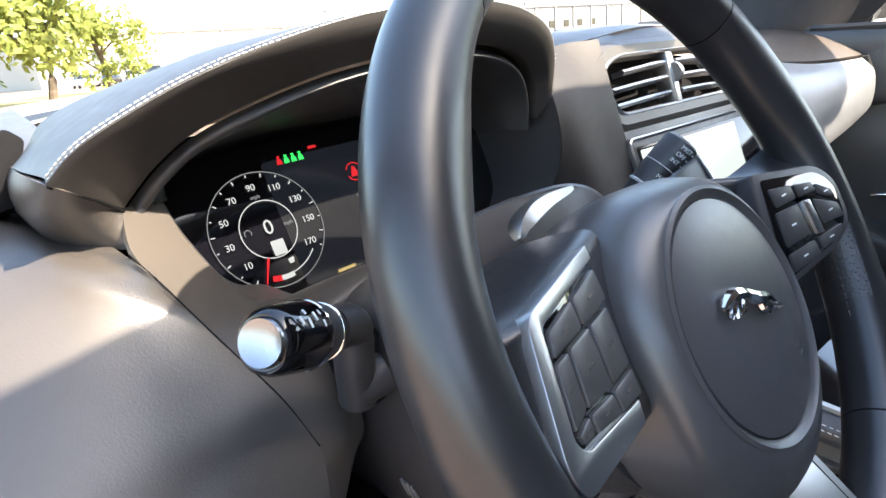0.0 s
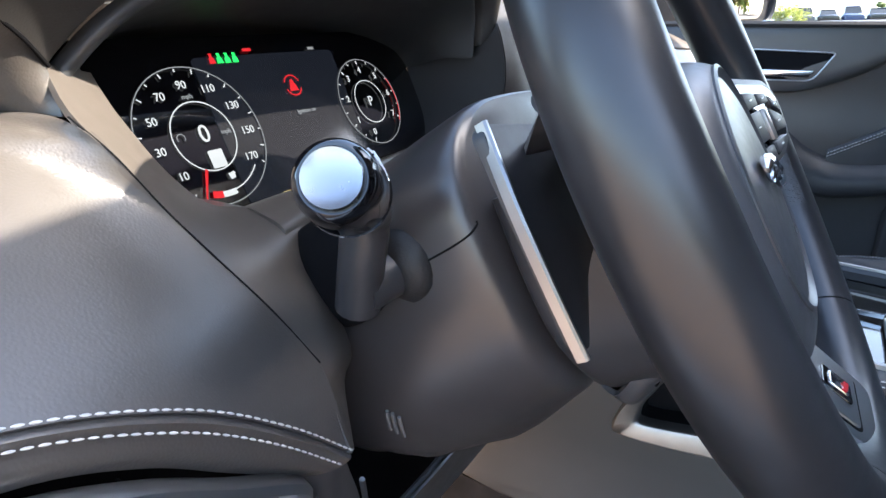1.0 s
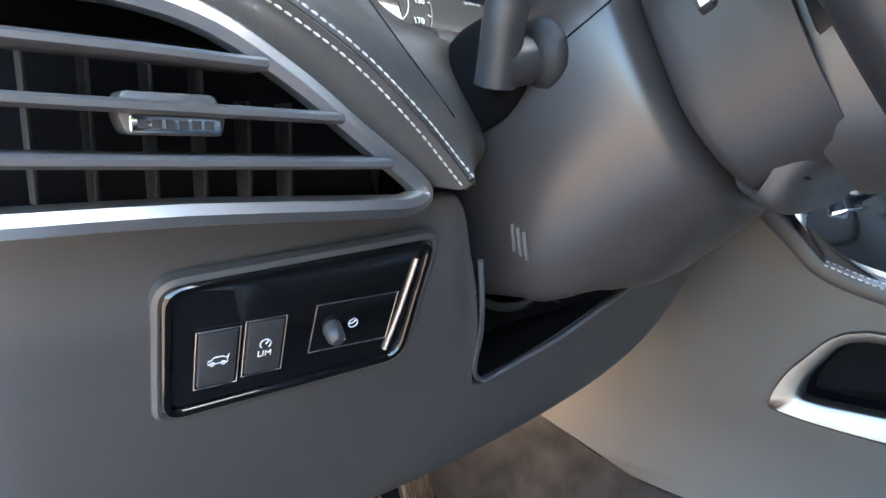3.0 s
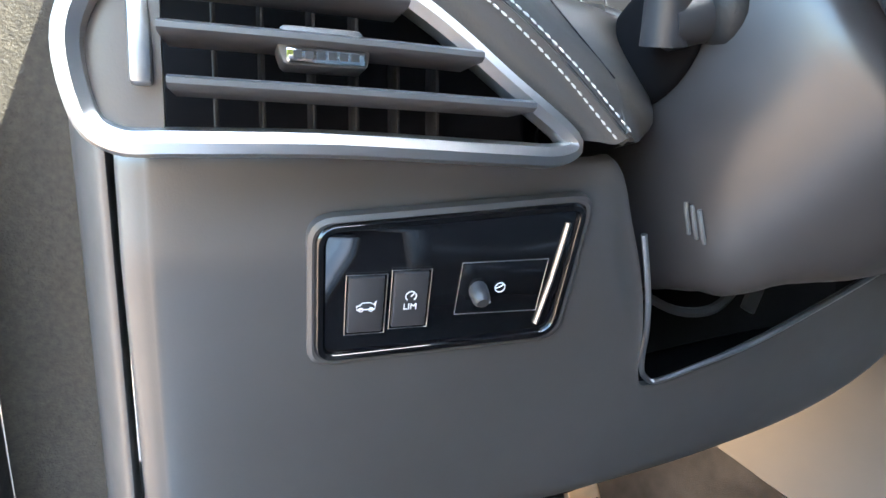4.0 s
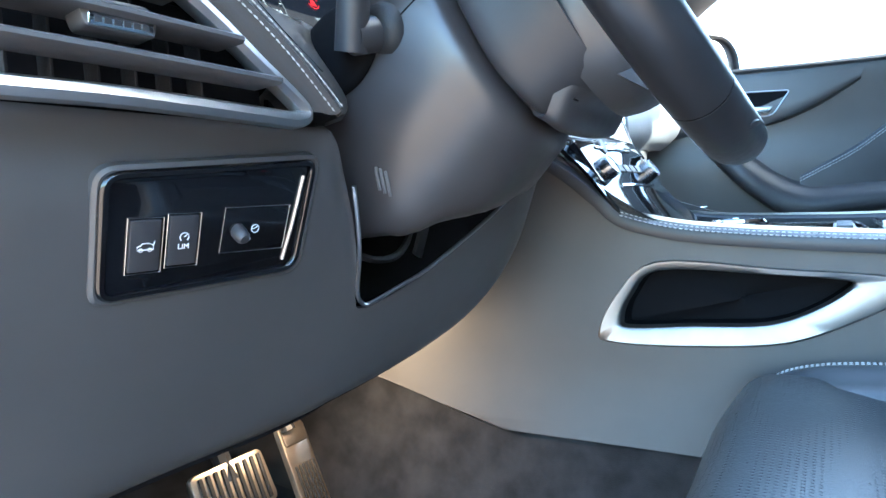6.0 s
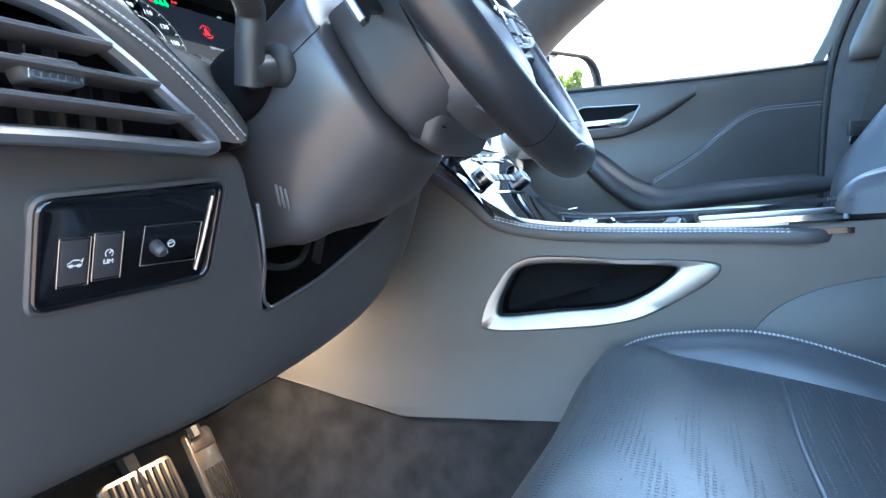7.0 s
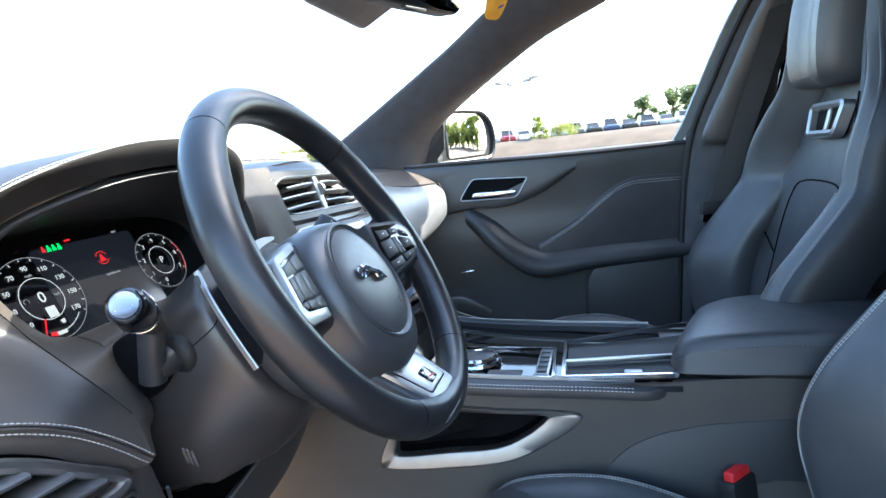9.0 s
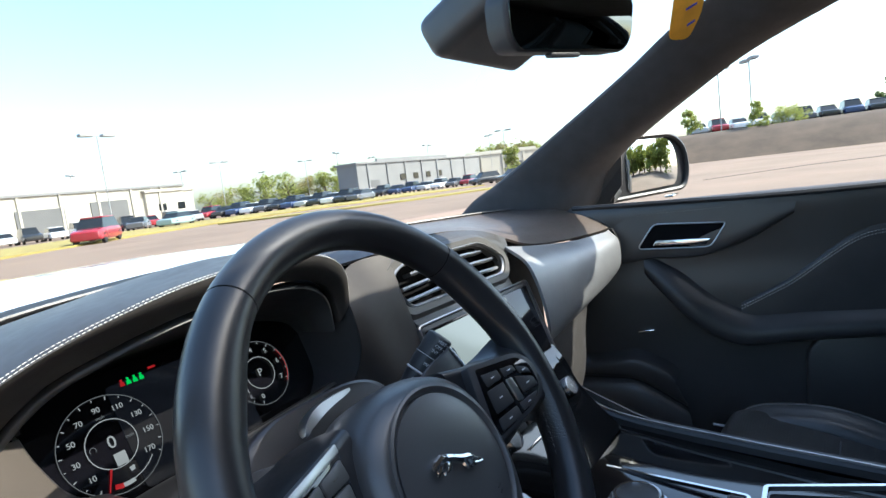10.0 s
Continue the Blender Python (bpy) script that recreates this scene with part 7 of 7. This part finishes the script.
whole("bonnet", loft([[(-.45, .70, 1.135), (.0, .80, 1.160), (.36, .84, 1.165), (.72, .80, 1.160), (1.17, .70, 1.135)], [(-.47, 1.2, 1.140), (.0, 1.25, 1.170), (.36, 1.25, 1.175), (.72, 1.25, 1.170), (1.19, 1.2, 1.140)], [(-.44, 1.7, 1.06), (.0, 1.8, 1.115), (.36, 1.82, 1.125), (.72, 1.8, 1.115), (1.16, 1.7, 1.06)], [(-.40, 1.85, .85), (.0, 1.98, .88), (.36, 2.0, .9), (.72, 1.98, .88), (1.12, 1.85, .85)]], 4, 4, .01), PAINT, "glossy white painted bonnet", "car bonnet")
whole("ground", grid([[(x, y, 0) for x in (-2500, -300, -60, 0, 60, 300, 2500)] for y in (-2500, -300, -60, 0, 60, 300, 2500)])[0], ASPHALT, "pale sunlit asphalt car park", "ground", "", "structure")


def strip(name, pts, half, z, material, label, category):
    rows = [[], []]
    for k, q in enumerate(pts):
        d = (pts[min(k + 1, len(pts) - 1)] - pts[max(k - 1, 0)]).normalized()
        n = Vector((d.y, -d.x, 0))
        rows[0].append((q.x + n.x * half, q.y + n.y * half, z))
        rows[1].append((q.x - n.x * half, q.y - n.y * half, z))
    bm = grid(rows)[0]
    res = bmesh.ops.extrude_face_region(bm, geom=list(bm.faces))
    bmesh.ops.translate(bm, verts=[v for v in res["geom"] if isinstance(v, bmesh.types.BMVert)], vec=(0, 0, -z))
    bmesh.ops.recalc_face_normals(bm, faces=bm.faces)
    return whole(name, bm, material, label, category, "", "structure")


strip("grass_verge", [far(2, 44), far(12, 46), far(22, 54), far(30, 60), far(38, 66), far(48, 72), far(56, 80)], 8.5, .12, GRASS, "dry yellow-green grass verge", "grass")
strip("grass_lawn", [far(-40, 30), far(-20, 26), far(-4, 25), far(6, 27)], 9.0, .10, GRASS, "sunlit green lawn beside the car park", "grass")
strip("grass_island", [far(36, 50), far(44, 46), far(54, 48), far(62, 54)], 1.6, .12, GRASS, "dry grass island between parking rows", "grass")
bank = [[far(az, d, z) for az in (72, 76, 80, 84, 88, 92, 96, 100, 106)] for d, z in ((58, 0), (60, .9), (63, 2.2), (66, 2.75), (120, 2.9))]
whole("bank", fixed(grid(bank)[0]), MULCH, "brown mulched bank beside the car park", "bank", "", "structure")
strip("joint_line", [far(80, 26), far(88, 30), far(94, 32), far(104, 36)], .05, .012, TYRE, "dark sealed joint in the asphalt", "ground line")


def building(name, a, b, depth, h, material, label, doors, windows, cap):
    ob = thing(name, (a + b) / 2, label, "building")
    d = (b - a).normalized()
    n = Vector((d.y, -d.x, 0))
    n = n if (EYE - a).dot(n) > 0 else -n
    L = (b - a).length
    m = Matrix((d, n, Vector((0, 0, 1)))).transposed().to_4x4()
    m.translation = a
    part("wall", block((L, depth, h), m @ Matrix.Translation((L / 2, -depth / 2, h / 2))), material, ob)
    part("roof", block((L + .6, depth + .6, .35), m @ Matrix.Translation((L / 2, -depth / 2, h + .17))), GREYWALL if cap else material, ob)
    part("parapet", block((L * .55, .5, .8), m @ Matrix.Translation((L * .42, -.6, h + .55))), material, ob)
    for x, w, hh in doors:
        part("roller_door", block((w, .2, hh), m @ Matrix.Translation((x * L, .06, hh / 2))), DOORGREY, ob)
    for x in windows:
        part("window", block((1.6, .2, 1.2), m @ Matrix.Translation((x * L, .06, h * .5))), CARGLASS, ob)
    for k in range(int(L / 6)):
        part("pilaster", block((.35, .3, h), m @ Matrix.Translation((3 + 6 * k, .1, h / 2))), material, ob)
    return ob


building("warehouse", far(9, 92), far(32.5, 118), 30, 6.2, BEIGE, "long beige warehouse with roller doors", ((.48, 7, 4.2), (.70, 6.5, 4.6), (.20, 6, 4)), (), True)
building("annex", far(29.5, 112), far(33.3, 120), 10, 5.4, BEIGE, "plain beige annex of the warehouse", (), (.3, .7), False)
building("showroom", far(48.2, 112), far(60, 150), 5, 6.2, GREYWALL, "grey flat-roofed showroom beyond the car park", ((.1, 3, 3),), (.3, .4, .5, .6), True)
building("depot", far(57, 150), far(69, 165), 25, 6.4, BEIGE, "low beige depot building", ((.5, 5, 4),), (), False)


def tree(at, h, w, leaf, label, seed, cat="tree", low=.16):
    rnd = random.Random(seed)
    ob = thing("tree" if cat == "tree" else "shrub", at, label, cat)
    if cat == "tree":
        tr = tube([at, at + Vector((.05 * w, 0, h * .3)), at + Vector((-.04 * w, .05 * w, h * .75))], .035 * h, 7, smooth=3, sizes=None)
        for k in range(4):
            a = k * 1.7 + seed
            join(tr, tube([at + Vector((0, 0, h * (.28 + .1 * k))), at + Vector((math.cos(a) * w * .3, math.sin(a) * w * .3, h * (.5 + .1 * k)))], .012 * h, 5))
        part("trunk", tr, BARK, ob)
    verts, faces = [], []
    clumps = [(Vector((rnd.gauss(0, .26) * w, rnd.gauss(0, .26) * w, h * (low + (1 - low) * rnd.random() ** .8))), rnd.uniform(.12, .24) * w) for _ in range(24)]
    for c, r in clumps:
        taper = 1.15 - .75 * max(0, c.z / h - .35)
        for _ in range(72):
            d = Vector((rnd.gauss(0, 1), rnd.gauss(0, 1), rnd.gauss(0, .8))).normalized() * r * rnd.random() ** .4
            p = at + Vector((c.x * taper, c.y * taper, c.z)) + d
            u = Vector((rnd.gauss(0, 1), rnd.gauss(0, 1), rnd.gauss(0, 1))).normalized()
            v = u.orthogonal().normalized()
            s = .038 * h * rnd.uniform(.6, 1.3)
            k = len(verts)
            verts += [tuple(p + u * s), tuple(p + v * s * .7), tuple(p - u * s), tuple(p - v * s * .7)]
            faces.append((k, k + 1, k + 2, k + 3))
    me = bpy.data.meshes.new("crown")
    me.from_pydata(verts, [], faces)
    bm = bmesh.new()
    bm.from_mesh(me)
    bpy.data.meshes.remove(me)
    part("crown", bm, leaf, ob)
    return ob


for k, (az, d, h, w, leaf, lab) in enumerate((
        (5, 36, 6.4, 6.6, LEAF, "sunlit yellow-green spring tree"), (9.5, 36, 6.0, 5.6, LEAF, "sunlit yellow-green spring tree"), (13.5, 44, 4.8, 4.4, LEAF, "sunlit yellow-green spring tree"), (1, 36, 6.6, 7, LEAF, "sunlit yellow-green spring tree"), (-4, 38, 7, 7, LEAF, "sunlit yellow-green spring tree"),
        (37.5, 150, 5.5, 7, LEAF, "pale green tree beyond the car park"), (39.5, 145, 7, 8, LEAF, "pale green tree beyond the car park"), (41.5, 150, 7.4, 8, LEAF, "pale green tree beyond the car park"), (43.3, 155, 6.4, 8, LEAF_RUST, "russet tree beyond the car park"), (45.0, 150, 6.6, 7, LEAF, "pale green tree beyond the car park"), (46.6, 140, 7.4, 6, LEAF, "pale green tree beyond the car park"), (34.6, 160, 5.0, 8, LEAF, "pale green tree beyond the car park"), (36, 165, 5.4, 8, LEAF_RUST, "russet tree beyond the car park"),
        (61, 190, 9.5, 11, LEAF, "tree behind the depot"), (62.5, 190, 10, 11, LEAF_RUST, "russet tree behind the depot"), (64, 190, 9.8, 11, LEAF_RUST, "russet tree behind the depot"), (65.5, 190, 9, 11, LEAF, "tree behind the depot"), (63.2, 120, 6.0, 4, LEAF, "slim young tree by the depot"),
        (94.0, 110, 8.9, 4.2, LEAF_DARK, "dark green tree on the bank"), (96.6, 108, 9.2, 4.2, LEAF_DARK, "dark green tree on the bank"), (98.2, 105, 8.9, 4.2, LEAF_DARK, "dark green tree on the bank"), (100.2, 105, 9, 4.5, LEAF_DARK, "dark green tree on the bank"), (102.5, 105, 9.4, 5, LEAF_DARK, "dark green tree on the bank"))):
    tree(far(az, d, 2.8 if az > 90 else 0), h - (2.8 if az > 90 else 0), w, leaf, lab, k + 1)
for k, (az, d, h, w) in enumerate(((84.6, 66, 2.3, 1.6), (86.2, 68, 1.6, 3.0), (87.2, 68, 1.5, 2.6), (79.4, 70, 2.6, 2.0))):
    tree(far(az, d, 2.7), h, w, LEAF, "clipped yellow-green shrub on the bank", 60 + k, "shrub", .05)
for k in range(16):
    tree(far(146 + 5.0 * k, 24 + (k % 3) * 3), 8.5, 7.0, LEAF, "sunlit green tree behind the car", 80 + k)


def street_lamp(at, h, seed):
    ob = thing("street_lamp", at, "tall grey car park lamp with flat heads", "street lamp", "car park lamps")
    part("pole", tube([at, at + Vector((0, 0, h))], .065, 8), STEEL, ob)
    part("base", lathe([(.28, 0), (.28, .7), (.2, .75)], Matrix.Translation(at), 16), STEEL, ob)
    for s in (-1, 1):
        a = seed * .9
        o = Vector((math.cos(a), math.sin(a), 0)) * s
        part("arm", tube([at + Vector((0, 0, h - .1)), at + o * .8 + Vector((0, 0, h))], .05, 6), STEEL, ob)
        part("lamp_head", block((1.3, .75, .30), Matrix.Translation(at + o * 1.1 + Vector((0, 0, h))) @ Matrix.Rotation(a, 4, "Z"), .04), STEEL, ob)


for k, (az, el) in enumerate(((26.7, 7.2), (24.3, 4.1), (32.6, 3.6), (35.9, 4.1), (46.5, 3.8), (49.8, 3.0), (43.5, 3.4), (55.2, 3.5), (61.2, 3.7), (62.6, 4.0), (81.7, 6.6), (84.1, 6.8), (39.5, 2.8), (9.3, 6.6))):
    street_lamp(far(az, 8.7 / math.tan(radians(el))), 10.0, k)


def car_model(paint, suv, label):
    ob = thing("parked_car", (0, 0, 0), label, "car", "parked cars")
    L, W = 4.6, 1.84
    top = 1.72 if suv else 1.46
    belt = 1.0 if suv else .92
    rows = []
    for x, z0, z1, w in ((-2.3, .45, .70, .70), (-2.22, .30, .82, .82), (-1.6, .28, belt - .04, .90), (-.6, .26, belt, .92), (.8, .26, belt, .92), (1.7, .28, belt - .02, .90), (2.2, .32, .86, .84), (2.3, .45, .70, .74)):
        rows.append([(x, -w, z0), (x, -w - .02, (z0 + z1) / 2), (x, -w + .04, z1), (x, 0, z1 + .03), (x, w - .04, z1), (x, w + .02, (z0 + z1) / 2), (x, w, z0), (x, 0, z0 - .03)])
    part("body", loft(rows, 2, 2, 0, True, True), paint, ob)
    rear = 2.1 if suv else 1.75
    rows = [[(-1.25, -.80, belt), (rear, -.80, belt), (rear, .80, belt), (-1.25, .80, belt)], [(-.55, -.66, top - .06), (rear - .35, -.66, top - .06), (rear - .35, .66, top - .06), (-.55, .66, top - .06)]]
    part("glasshouse", fixed(grid([r + [r[0]] for r in rows])[0]), CARGLASS, ob)
    part("roof", block((rear + .3, 1.34, .10), Matrix.Translation(((rear - .9) / 2, 0, top - .04)), .04), paint, ob)
    for x in (-1.4, 1.42):
        for y in (-.84, .84):
            wh = part("wheel", lathe([(.20, -.10), (.33, -.10), (.34, 0), (.33, .10), (.20, .10)], Matrix.Translation((x, y, .34)) @ Matrix.Rotation(radians(90), 4, "X"), 18), TYRE, ob)
            part("rim", lathe([(.20, -.11), (.10, -.112), (0, -.11)], Matrix.Translation((x, y, .34)) @ Matrix.Rotation(radians(90 if y > 0 else 90), 4, "X"), 14), STEEL, wh)
    for y in (-.62, .62):
        part("headlight", block((.10, .34, .14), Matrix.Translation((-2.24, y, .70)), .03), CARGLASS, ob)
        part("tail_light", block((.06, .26, .18), Matrix.Translation((2.27, y, .78)), .02), RED, ob)
    return ob


NAMES = ("white", "red", "silver", "black", "dark blue", "grey", "pale teal")
models = {}
spots = [(25.4, 45, 1, 1, 72), (31.6, 66, 6, 0, 60), (28.6, 72, 5, 0, 80), (47.6, 80, 0, 0, 30), (60.4, 84, 3, 1, 30), (63.2, 80, 3, 1, 30), (65, 84, 5, 1, 30)]
spots += [(12 + 1.75 * k, 76 + .5 * k, (0, 3, 2, 5, 0, 3, 0, 2, 1, 3, 1, 0, 2)[k % 13], k % 2, 100) for k in range(13)]
spots += [(34.5 + 1.25 * k, 86 - 1.0 * k, (1, 3, 4, 0, 5, 3, 4, 2, 3, 0, 3, 5, 1, 0)[k % 14], (k + 1) % 2, 60) for k in range(12)]
spots += [(49.0 + 1.4 * k, 92 + k, (0, 3, 4, 4, 2, 0, 5, 1)[k % 8], k % 2, 70) for k in range(8)]
spots += [(79.8 + 1.6 * k, 78, (2, 1, 0, 0, 2, 5, 3, 4, 3, 5, 2, 0, 3)[k % 13], k % 2, 100) for k in range(13)]
for az, d, c, suv, turn in spots:
    at = far(az, d, 2.75 if az > 78 else 0)
    if (c, suv) not in models:
        ob = car_model(CAR_PAINTS[c], suv, ("%s painted %s parked on the asphalt" % (NAMES[c], "estate car" if suv else "saloon car")))
        ob.matrix_basis = Matrix.Translation(at) @ Matrix.Rotation(radians(turn - az), 4, "Z")
        models[c, suv] = ob
    else:
        copy_thing(models[c, suv], Matrix.Translation(at) @ Matrix.Rotation(radians(turn - az), 4, "Z"))
